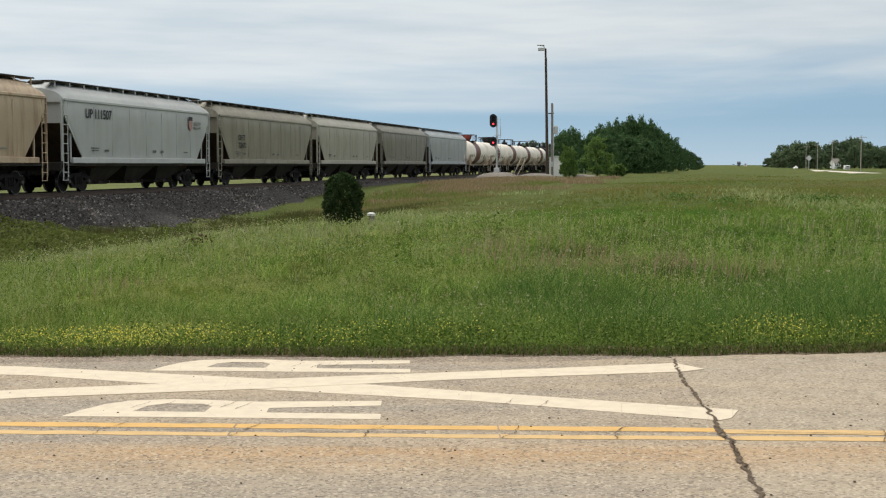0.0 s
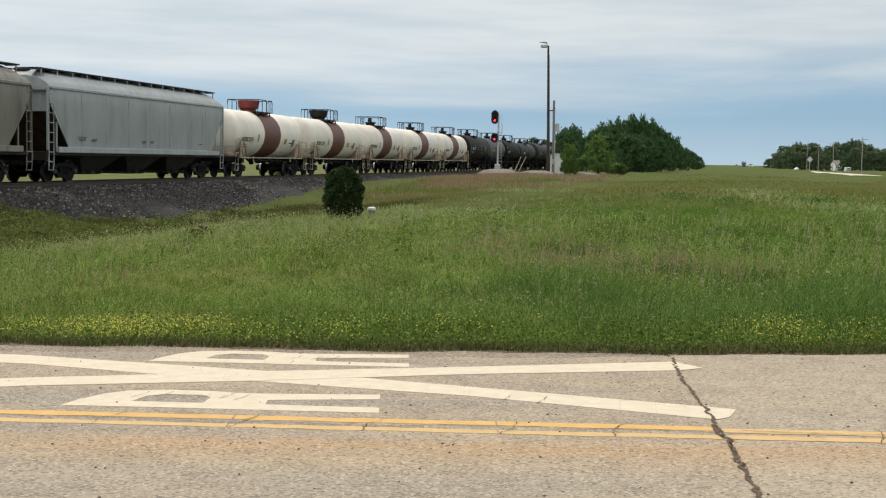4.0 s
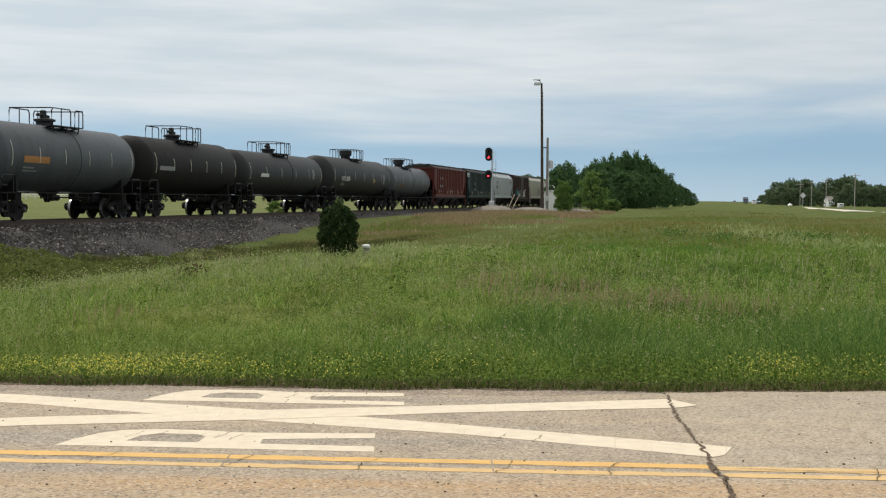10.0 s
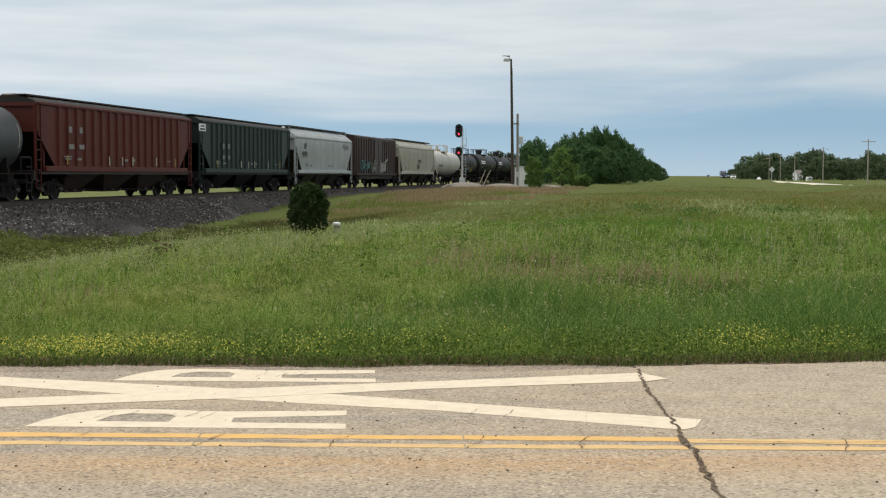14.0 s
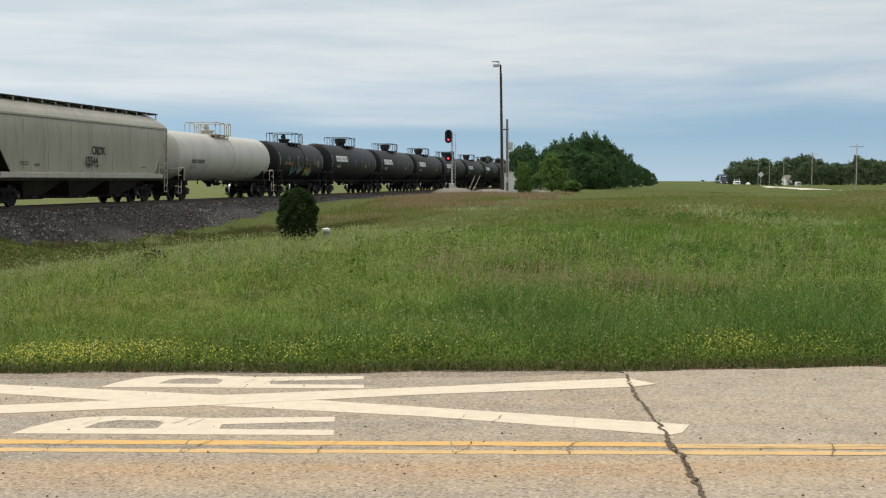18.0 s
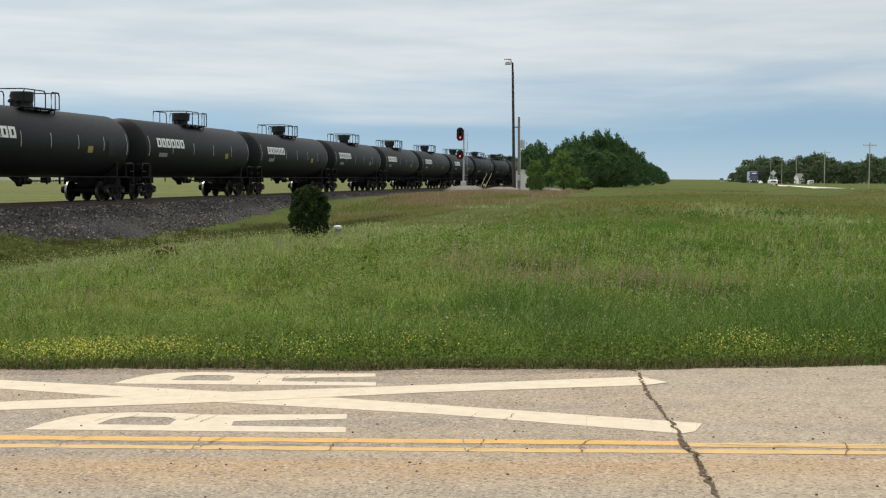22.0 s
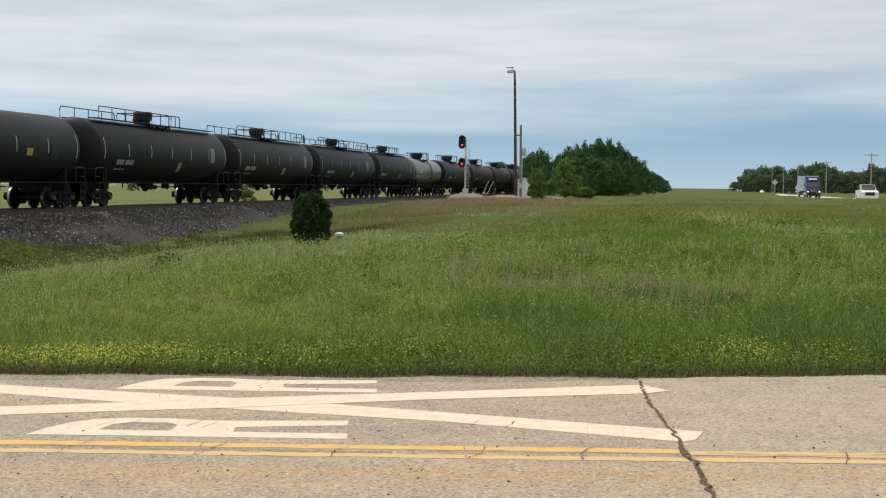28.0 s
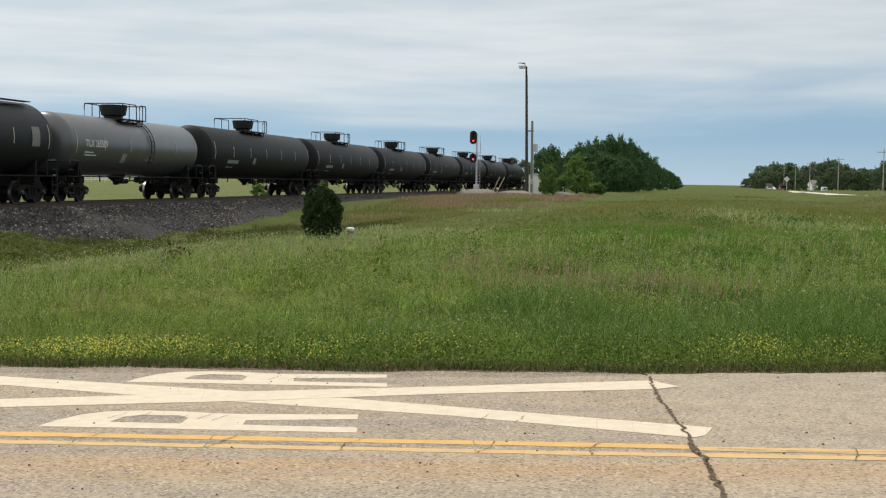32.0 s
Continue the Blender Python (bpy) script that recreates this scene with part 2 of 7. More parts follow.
def leafy(name, cols, patch=None, through_=0.35, world=True, tuft=None):
    """Leaves or blades: each island has its own shade, and the stand changes in patches."""
    def build(nt, bsdf, out):
        geo = nt.nodes.new("ShaderNodeNewGeometry")
        cr = nt.nodes.new("ShaderNodeValToRGB")
        while len(cr.color_ramp.elements) < len(cols):
            cr.color_ramp.elements.new(0.5)
        for i, (e, c) in enumerate(zip(cr.color_ramp.elements, cols)):
            e.position, e.color = i / (len(cols) - 1), (*c, 1)
        nt.links.new(geo.outputs["Random Per Island"], cr.inputs[0])
        c = cr.outputs[0]
        if patch:
            v = coords(nt, world)
            for col, lo, hi, amt, scale in patch:
                f = noise_of(nt, v, scale, 4)
                c = mixed(nt, ramp(nt, f, lo, hi, 0, amt), c, col)
        if tuft:                                  # each tuft has its own shade
            size, lo, hi = tuft
            vo = node(nt, "ShaderNodeTexVoronoi", Scale=1 / size)
            vo.voronoi_dimensions = "2D"
            nt.links.new(coords(nt, True), vo.inputs["Vector"])
            sp = nt.nodes.new("ShaderNodeSeparateColor")
            nt.links.new(vo.outputs["Color"], sp.inputs[0])
            c = mixed(nt, 1.0, c, ramp(nt, sp.outputs[0], 0.0, 1.0, lo, hi), "MULTIPLY")
        nt.links.new(c, bsdf.inputs["Base Color"])
        bsdf.inputs["Roughness"].default_value = 0.7
        bsdf.inputs["Specular IOR Level"].default_value = 0.12
        tl, mx = nt.nodes.new("ShaderNodeBsdfTranslucent"), nt.nodes.new("ShaderNodeMixShader")
        nt.links.new(c, tl.inputs[0])
        mx.inputs[0].default_value = through_
        nt.links.new(bsdf.outputs[0], mx.inputs[1])
        nt.links.new(tl.outputs[0], mx.inputs[2])
        nt.links.new(mx.outputs[0], out.inputs[0])
    return material(name, build)


def meadow(name, cols, scale):
    """Ground under and beyond the grass: soil and short green in patches."""
    def build(nt, bsdf, out):
        v = coords(nt, True)
        c = mixed(nt, ramp(nt, noise_of(nt, v, scale, 6), 0.35, 0.65), cols[0], cols[1])
        c = mixed(nt, ramp(nt, noise_of(nt, v, scale * 0.13, 4), 0.42, 0.62, 0, 0.8), c, cols[2])
        c = mixed(nt, ramp(nt, noise_of(nt, v, scale * 11, 5, 0.7), 0.4, 0.7, 0, 0.6), c, tuple(x * 0.5 for x in cols[0]))
        nt.links.new(c, bsdf.inputs["Base Color"])
        bsdf.inputs["Roughness"].default_value = 1.0
        bsdf.inputs["Specular IOR Level"].default_value = 0.1
        bumped(nt, bsdf, noise_of(nt, v, 7, 6, 0.7), 0.9, 0.12)
    return material(name, build)


def stones(name, cols, size):
    def build(nt, bsdf, out):
        v = coords(nt, True)
        vo = node(nt, "ShaderNodeTexVoronoi", Scale=1.0 / size)
        nt.links.new(v, vo.inputs[0])
        sp = nt.nodes.new("ShaderNodeSeparateColor")
        nt.links.new(vo.outputs["Color"], sp.inputs[0])
        c = mixed(nt, ramp(nt, sp.outputs[0], 0.1, 0.95), cols[0], cols[1])
        c = mixed(nt, ramp(nt, noise_of(nt, v, 0.5, 5), 0.45, 0.7, 0, 0.75), c, cols[2])
        nt.links.new(c, bsdf.inputs["Base Color"])
        bsdf.inputs["Roughness"].default_value = 0.95
        bumped(nt, bsdf, vo.outputs["Distance"], 1.0, size * 0.8)
    return material(name, build)


def lamp_glow(name, col, power):
    def build(nt, bsdf, out):
        bsdf.inputs["Base Color"].default_value = (*col, 1)
        bsdf.inputs["Emission Color"].default_value = (*col, 1)
        bsdf.inputs["Emission Strength"].default_value = power
    return material(name, build)


def glass(name, col):
    def build(nt, bsdf, out):
        bsdf.inputs["Base Color"].default_value = (*col, 1)
        bsdf.inputs["Roughness"].default_value = 0.06
        bsdf.inputs["Specular IOR Level"].default_value = 0.8
    return material(name, build)


M_ROAD = asphalt("road_asphalt", (0.305, 0.264, 0.211), (0.165, 0.136, 0.106), (0.395, 0.312, 0.215))
M_ROAD_EDGE = asphalt("dark_edge_asphalt", (0.225, 0.185, 0.148), (0.13, 0.105, 0.082), (0.27, 0.215, 0.158))
M_ROAD_NEW = asphalt("pale_asphalt", (0.338, 0.291, 0.225), (0.200, 0.164, 0.121), (0.40, 0.325, 0.235))
M_HIGHWAY = asphalt("highway_concrete", (0.62, 0.58, 0.50), (0.5, 0.47, 0.4), (0.66, 0.62, 0.55))
M_WHITE_LINE = road_paint("white_road_paint", (0.66, 0.565, 0.425), 0.35)
M_YELLOW_WORN = road_paint("worn_yellow_paint", (0.60, 0.40, 0.17), 0.9)
M_YELLOW_LINE = road_paint("yellow_road_paint", (0.64, 0.385, 0.115), 0.75)
M_CRACK = plain("crack_dirt", (0.135, 0.095, 0.060), 1.0, 0, 0.5, 20)
M_MEADOW = meadow("meadow_ground", ((0.075, 0.10, 0.024), (0.105, 0.135, 0.036), (0.12, 0.13, 0.04)), 0.5)
M_FIELD = meadow("far_field", ((0.125, 0.148, 0.047), (0.165, 0.183, 0.066), (0.158, 0.160, 0.068)), 0.05)
M_BALLAST = stones("ballast", ((0.010, 0.0092, 0.009), (0.080, 0.072, 0.068), (0.023, 0.021, 0.020)), 0.075)
M_GRAVEL = stones("pale_gravel", ((0.16, 0.142, 0.122), (0.29, 0.262, 0.225), (0.21, 0.184, 0.153)), 0.05)
M_STONE = leafy("ballast_stone", ((0.012, 0.011, 0.010), (0.05, 0.044, 0.04), (0.06, 0.054, 0.05), (0.30, 0.28, 0.26)), through_=0.0)
M_DIRT = stones("road_edge_dirt", ((0.10, 0.072, 0.045), (0.22, 0.165, 0.11), (0.145, 0.107, 0.07)), 0.02)
M_RAIL = plain("rail_steel", (0.11, 0.075, 0.055), 0.55, 0.5, 0.4)
M_TIE = plain("tie_wood", (0.075, 0.055, 0.042), 0.95, 0, 0.5)
M_STEEL = plain("dark_steel", (0.015, 0.0135, 0.0125), 0.8, 0, 0.4, 6.0, 0.15)
M_WHEEL = plain("wheel_steel", (0.014, 0.0125, 0.0115), 0.75, 0, 0.4, 6.0, 0.15)
M_TREAD = plain("polished_tread", (0.30, 0.29, 0.28), 0.36, 1.0, 0.3)
M_BEARING = plain("bearing_cap", (0.09, 0.08, 0.07), 0.4, 0.5, 0.3)
M_WOOD_DARK = plain("pole_wood_dark", (0.075, 0.058, 0.045), 0.95, 0, 0.4)
M_WOOD_GREY = plain("pole_wood_grey", (0.30, 0.27, 0.24), 0.95, 0, 0.3)
M_WOOD_PALE = plain("pole_wood_pale", (0.40, 0.37, 0.33), 0.95, 0, 0.2)
M_ALU = plain("aluminium_grey", (0.55, 0.56, 0.56), 0.45, 0.3, 0.15)
M_BLACK = plain("matt_black", (0.012, 0.012, 0.013), 0.6, 0, 0.2)
M_RED_LAMP = lamp_glow("red_signal_lamp", (1.0, 0.03, 0.05), 4.5)
M_HEADLAMP = lamp_glow("headlamp", (1.0, 0.96, 0.88), 1.6)
M_GLASS = glass("dark_glass", (0.02, 0.025, 0.03))
M_WHITE = plain("white_paint", (0.74, 0.74, 0.72), 0.5, 0, 0.12)
M_BARK = plain("bark", (0.075, 0.058, 0.042), 1.0, 0, 0.4)


# ---------------------------------------------------------------- mesh tools
class Geo:
    """Collects points and faces of one mesh."""

    def __init__(self):
        self.v, self.f = [], []

    def add(self, pts, faces):
        b = len(self.v)
        self.v += [tuple(p) for p in pts]
        self.f += [tuple(b + i for i in f) for f in faces]
        return self

    def box(self, c, size, m=None, bevel=0.0):
        x, y, z = (s / 2 for s in size)
        if bevel:
            b = min(bevel, x * 0.9, y * 0.9, z * 0.9)
            pts, ring = [], []
            for zz, o in ((-z, b), (-z + b, 0), (z - b, 0), (z, b)):
                pts += [(sx * (x - o - (b if k else 0)), sy * (y - o - (0 if k else b)), zz)
                        for sx, sy, k in ((1, -1, 0), (1, 1, 0), (1, 1, 1), (-1, 1, 1), (-1, 1, 0), (-1, -1, 0), (-1, -1, 1), (1, -1, 1))]
            faces = [tuple(range(7, -1, -1)), tuple(range(24, 32))]
            for r in range(3):
                faces += [(r * 8 + i, r * 8 + (i + 1) % 8, r * 8 + 8 + (i + 1) % 8, r * 8 + 8 + i) for i in range(8)]
        else:
            pts = [(sx * x, sy * y, sz * z) for sz in (-1, 1) for sx, sy in ((-1, -1), (1, -1), (1, 1), (-1, 1))]
            faces = [(3, 2, 1, 0), (4, 5, 6, 7), (0, 1, 5, 4), (1, 2, 6, 5), (2, 3, 7, 6), (3, 0, 4, 7)]
        mm = Matrix.Translation(c) @ (m.to_4x4() if m else Matrix())
        return self.add([mm @ Vector(p) for p in pts], faces)

    def tube(self, pts, r, n=6, cap=True, r2=None):
        """A round bar along a line of points."""
        pts = [Vector(p) for p in pts]
        base, rings = len(self.v), len(pts)
        for i, p in enumerate(pts):
            d = ((pts[min(i + 1, rings - 1)] - p).normalized() + (p - pts[max(i - 1, 0)]).normalized()).normalized()
            a = d.orthogonal().normalized() if abs(d.z) > 0.95 else d.cross(Vector((0, 0, 1))).normalized()
            b = d.cross(a)
            rr = r if r2 is None else r + (r2 - r) * i / (rings - 1)
            self.v += [tuple(p + (a * math.cos(2 * math.pi * k / n) + b * math.sin(2 * math.pi * k / n)) * rr) for k in range(n)]
        for i in range(rings - 1):
            self.f += [(base + i * n + k, base + i * n + (k + 1) % n, base + (i + 1) * n + (k + 1) % n, base + (i + 1) * n + k) for k in range(n)]
        if cap:
            self.f += [tuple(base + k for k in reversed(range(n))), tuple(base + (rings - 1) * n + k for k in range(n))]
        return self

    def lathe(self, profile, axis="x", n=24, centre=(0, 0, 0), arc=None):
        """Turns (along, radius) rows round an axis through the centre; arc: only between two angles."""
        base, a0, a1 = len(self.v), *(arc or (0, 2 * math.pi))
        cols = n if arc is None else n + 1
        for along, r in profile:
            for k in range(cols):
                a = a0 + (a1 - a0) * k / n
                u, w = math.cos(a) * r, math.sin(a) * r
                p = (along, u, w) if axis == "x" else (u, along, w) if axis == "y" else (u, w, along)
                self.v.append(tuple(p[i] + centre[i] for i in range(3)))
        for i in range(len(profile) - 1):
            for k in range(n):
                q = (k + 1) % cols
                self.f.append((base + i * cols + k, base + i * cols + q, base + (i + 1) * cols + q, base + (i + 1) * cols + k))
        return self

    def prism(self, outline, lo, hi, axis="y"):
        """A flat outline pushed through from lo to hi along an axis."""
        n = len(outline)
        put = {"y": lambda a, b, t: (a, t, b), "x": lambda a, b, t: (t, a, b), "z": lambda a, b, t: (a, b, t)}[axis]
        pts = [put(a, b, t) for t in (lo, hi) for a, b in outline]
        return self.add(pts, [tuple(range(n)), tuple(reversed(range(n, 2 * n)))] + [(i, n + i, n + (i + 1) % n, (i + 1) % n) for i in range(n)])

    def mesh(self, name, mat, smooth=35):
        me = bpy.data.meshes.new(name)
        me.from_pydata(self.v, [], self.f)
        me.materials.append(mat)
        if smooth:
            me.shade_smooth()
            me.set_sharp_from_angle(angle=radians(smooth))
        me.update()
        return me


def part(name, shape, mat, parent=None, label="", at=None, smooth=35):
    """One mesh object under a thing or under a part; shape: a Geo or a ready mesh."""
    ob = new(name, shape if isinstance(shape, bpy.types.Mesh) else shape.mesh(name, mat, smooth))
    if parent:
        ob.parent = parent
    if at is not None:
        ob.matrix_local = at
    return tagged(ob, label)


def thing(name, label, category, at=None, group="", kind=""):
    ob = new(name)
    ob.empty_display_size = 0.3
    if at is not None:
        ob.matrix_world = at
    return tagged(ob, label, category, group, kind)


def lettering(text, size, mat, name="lettering", width=None):
    """Letters as a flat mesh, lower left corner at the origin, reading along +x and standing along +z, facing -y."""
    cu = bpy.data.curves.new("letters", "FONT")
    cu.body, cu.size, cu.extrude, cu.offset = text, size * 1.38, 0.003, size * 0.028
    ob = bpy.data.objects.new("letters", cu)
    scene.collection.objects.link(ob)
    me = bpy.data.meshes.new_from_object(ob.evaluated_get(bpy.context.evaluated_depsgraph_get()))
    bpy.data.objects.remove(ob)
    bpy.data.curves.remove(cu)
    me.transform(Matrix.Rotation(radians(90), 4, "X"))
    if width:
        ext = max(v.co.x for v in me.vertices)
        me.transform(Matrix.Diagonal((width / ext, 1, 1, 1)))
    me.name = name
    me.materials.clear()
    me.materials.append(mat)
    return me


# ---------------------------------------------------------------- plan: railway, highway, ground heights
K, C_NEAR, HALF = 0.20, 26.20, 1.55                     # railway: x = K y - C at the wagons' near side
C_CUT = 28.37                                           # the ditch runs parallel to it
_h = math.hypot(1, K)
DIR, NRM = Vector((K / _h, 1 / _h, 0)), Vector((1 / _h, -K / _h, 0))
ORG = Vector((-C_CUT, 0, 0)) - NRM * HALF
RAIL_ORG = Vector((-C_NEAR, 0, 0)) - NRM * HALF
RAIL_Z = 0.35
TURN = math.degrees(math.atan2(DIR.y, DIR.x))


def on_track(s, q, z=0.0):
    """A place by metres along the ditch's base line, to its right and up."""
    return ORG + DIR * s + NRM * q + Vector((0, 0, z))


def on_rail(s, q, z=0.0):
    """A place by metres along the railway's middle, to its right and up."""
    return RAIL_ORG + DIR * s + NRM * q + Vector((0, 0, z))


def track_of(x, y):
    dx, dy = x - ORG.x, y - ORG.y
    return dx * DIR.x + dy * DIR.y, dx * NRM.x + dy * NRM.y


def step(a, b, x):
    t = np.clip((x - a) / (b - a), 0, 1)
    return t * t * (3 - 2 * t)


ROAD_SLOPE = -0.043


def road_edge(x):
    """The far edge of the asphalt."""
    return 10.36 + 0.004 * x + 0.34 * step(0.5, 6.0, x) + 0.03 * np.sin(x * 2.1) + 0.02 * np.sin(x * 5.3 + 1)


def ground_z(x, y):
    x, y = np.asarray(x, float), np.asarray(y, float)
    s, q = track_of(x, y)
    cut = np.interp(q, [-40, -9.9, -4.9, -1.3, -0.2, 4.2, 5.0, 6.4, 7.4, 8.4, 11.0, 13.5, 16.5, 18.5, 26.0],
                    [-0.5, -0.6, -0.9, -0.1, 0.0, 0.0, -0.34, -0.88, -1.22, -1.24, -1.18, -0.92, -0.47, -0.32, -0.12])
    full = np.interp(q, [-40, -9.9, -4.9, -1.3, -0.2, 4.6, 5.3, 6.0, 12.0, 26.0],
                     [-0.5, -0.6, -0.9, -0.1, 0.0, 0.0, 0.0, 0.0, 0.05, -0.05])
    f = step(62, 112, s)
    z = cut * (1 - f) + full * f
    far = step(12, 25, y) * step(14, 22, q)
    z = z + far * (0.10 * np.sin(x * 0.21 + y * 0.07) + 0.07 * np.sin(y * 0.19 - x * 0.11 + 2) - 0.03)
    near = step(11.2, 13.5, y) * step(70, 45, y) * step(15.5, 19, q)      # hummocks
    z = z + near * (0.050 * np.sin(x * 1.15 + 0.6 * np.sin(y * 0.5)) * np.sin(y * 0.83 + 1.0) + 0.035 * np.sin(x * 2.1 - y * 0.7 + 2) + 0.03 * np.sin(y * 1.7 + x * 0.4))
    lift = step(24, 60, y) * step(150, 70, y) * step(19, 26, q)
    z = z + 0.16 * lift
    d = x - K * y                                            # towards the highway
    gap = step(138, 150, y) * step(254, 242, y)
    z = z + (0.74 - 0.20 * gap) * step(13, 18.5, d) * step(20.6, 19.2, d) * step(60, 110, y)
    z = z - 0.25 * step(19.6, 20.8, d) * step(45, 34, d)
    return np.where(y < road_edge(x) + 0.05, -0.08, np.where(y < road_edge(x) + 0.6, z * (y - road_edge(x)) / 0.6 - 0.02, z))


# ---------------------------------------------------------------- ground
def grid_mesh(name, xs, ys, zf, mat):
    X, Y = np.meshgrid(xs, ys)
    Z = zf(X, Y)
    nx, ny = len(xs), len(ys)
    me = bpy.data.meshes.new(name)
    i = np.arange(nx * ny).reshape(ny, nx)
    faces = np.stack([i[:-1, :-1], i[:-1, 1:], i[1:, 1:], i[1:, :-1]], -1).reshape(-1, 4)
    fill(me, np.stack([X, Y, Z], -1).reshape(-1, 3), faces)
    me.materials.append(mat)
    me.shade_smooth()
    return me


def fill(me, verts, faces):
    """Points and equal-sided faces from arrays."""
    me.vertices.add(len(verts))
    me.vertices.foreach_set("co", np.ascontiguousarray(verts, dtype=np.float32).ravel())
    k = faces.shape[1]
    me.loops.add(faces.size)
    me.loops.foreach_set("vertex_index", np.ascontiguousarray(faces, dtype=np.int32).ravel())
    me.polygons.add(len(faces))
    me.polygons.foreach_set("loop_start", np.arange(0, faces.size, k, dtype=np.int32))
    me.update(calc_edges=True)


def spaced(*spans):
    out = []
    for a, b, d in spans:
        out += list(np.arange(a, b, d))
    return np.array(out + [spans[-1][1]])


def build_ground():
    xs = spaced((-3500, -400, 300), (-400, -80, 20), (-80, 40, 0.8), (40, 200, 4), (200, 500, 30), (500, 3500, 300))
    ys = spaced((-3000, -60, 200), (-60, 9, 3), (9, 13, 0.25), (13, 80, 0.7), (80, 200, 2), (200, 760, 8), (760, 4200, 150))
    me = grid_mesh("ground", xs, ys, ground_z, M_MEADOW)
    ob = new("ground", me)
    tagged(ob, "uneven green meadow ground with a ditch beside the railway", "ground", kind="structure")
    # the wide field beyond the railway
    g = Geo()
    for s0, s1, q0, q1 in ((-400, 2500, -1800, -9),):
        a = [on_track(s, q, -0.42) for s, q in ((s0, q0), (s1, q0), (s1, q1), (s0, q1))]
        g.add(a, [(3, 2, 1, 0)])
    f = new("field", g.mesh("field", M_FIELD))
    tagged(f, "wide pale green field beyond the railway", "field", kind="structure")
    return ob


# ---------------------------------------------------------------- road with its markings
def road_xy(u, v):
    """Along the road (from the left) and across it (from the yellow lines outwards)."""
    return u, 7.37 + ROAD_SLOPE * u + v


def flat(outline, z0, z1, name, mat, label="", parent=None):
    g = Geo().prism(outline, z0, z1, "z")
    return part(name, g, mat, parent, label, smooth=0)


def build_road():
    rd = thing("road", "worn tan asphalt road with painted markings", "road", kind="structure")
    xs = np.concatenate([np.arange(-26, -6, 0.5), np.arange(-6, 7, 0.12), np.arange(7, 24.5, 0.5)])
    far = [(x, float(road_edge(x))) for x in xs]
    left = [p for p in far if p[0] < 1.78]
    right = [p for p in far if p[0] >= 1.78]
    flat([(-26, -4), (1.2, -4)] + [(1.45, 6.1), (1.6, 7.5), (1.66, 8.8), (1.78, 10.2)] + left[::-1], -0.25, 0.0, "old_surface", M_ROAD, "tan aggregate asphalt", rd)
    flat([(1.2, -4), (24, -4)] + right[::-1] + [(1.78, 10.2), (1.66, 8.8), (1.6, 7.5), (1.45, 6.1)], -0.25, -0.001, "newer_surface", M_ROAD_NEW, "paler grey asphalt patch", rd)
    # an older, darker strip along the edge, which tapers out
    strip = [(x, float(road_edge(x)) - 0.34 * float(step(2.2, 0.6, x)) - 0.01 - 0.03 * math.sin(x * 1.3) ** 2) for x in np.arange(-25, 2.2, 0.3)]
    flat(strip + [(x, float(road_edge(x)) - 0.01) for x in np.arange(-25, 2.2, 0.3)][::-1], -0.1, 0.0004, "edge_strip", M_ROAD_EDGE, "darker older asphalt along the edge", rd)
    # dirt along the grass
    dirt = [(x, float(road_edge(x)) - 0.02 - 0.07 * random.random() ** 2) for x in xs]
    flat(dirt + [(x, y + 0.45) for x, y in far][::-1], -0.2, 0.004, "edge_dirt", M_DIRT, "brown dirt along the grass", rd)

    # double yellow line, broken by the seam
    rng = random.Random(4)
    for k in (0, 1):
        for a, b in ((-25, -3.2), (-3.17, -1.2), (-1.19, 0.31), (0.32, 1.54), (1.585, 3.4), (3.42, 23)):
            us = np.arange(a, b, 0.1)
            v = (-0.115, 0.115)[k] - ((-0.008, 0.042)[k] if a > 1.55 else 0)
            half = 0.06 if k else 0.05
            hi = [(u, road_xy(u, v)[1] + half + rng.uniform(-0.011, 0.008)) for u in us] + [(b, road_xy(b, v)[1] + half)]
            lo = [(u, road_xy(u, v)[1] - half + rng.uniform(-0.008, 0.011)) for u in us] + [(b, road_xy(b, v)[1] - half)]
            flat(lo + hi[::-1], 0.0005, 0.0022, "yellow_line", M_YELLOW_LINE if k and a < 1.55 else M_YELLOW_WORN, "cracked yellow paint line", rd)

    # the white crossing mark: an X and two letters
    x_arm = lambda pts, top: flat(pts, 0.0005, top, "cross_bar", M_WHITE_LINE, "white paint bar of the crossing X", rd)
    x_arm([(-4.30, 9.98), (-4.22, 9.58), (-2.95, 9.37), (-1.93, 8.99), (0.18, 8.35), (1.62, 7.70), (1.71, 7.77), (1.81, 8.03), (0.19, 8.69), (-0.56, 8.99), (-1.23, 9.21), (-3.08, 9.77)], 0.0025)
    x_arm([(-4.25, 8.28), (-4.12, 7.98), (-2.67, 8.46), (-1.18, 8.80), (-0.56, 8.985), (0.19, 9.20), (1.72, 9.52), (1.92, 9.65), (1.76, 9.94), (0.20, 9.53), (-1.22, 9.195), (-1.93, 8.985), (-2.76, 8.77)], 0.0045)
    for ox, oy in ((0.0, 0.0), (0.135, 1.755)):
        outer = [(-2.28, 7.83), (-1.5, 7.795), (-0.37, 7.735), (-0.375, 7.90), (-1.07, 7.945), (-1.075, 8.095), (-0.385, 8.18), (-0.39, 8.34), (-1.16, 8.315), (-1.45, 8.375),
                 (-1.74, 8.405), (-1.99, 8.355), (-2.12, 8.23), (-2.22, 8.02)]
        hole = [(-1.89, 7.99), (-1.84, 8.17), (-1.74, 8.25), (-1.50, 8.235), (-1.435, 8.15), (-1.45, 7.965)]
        o = [(x + ox, y + oy) for x, y in outer]
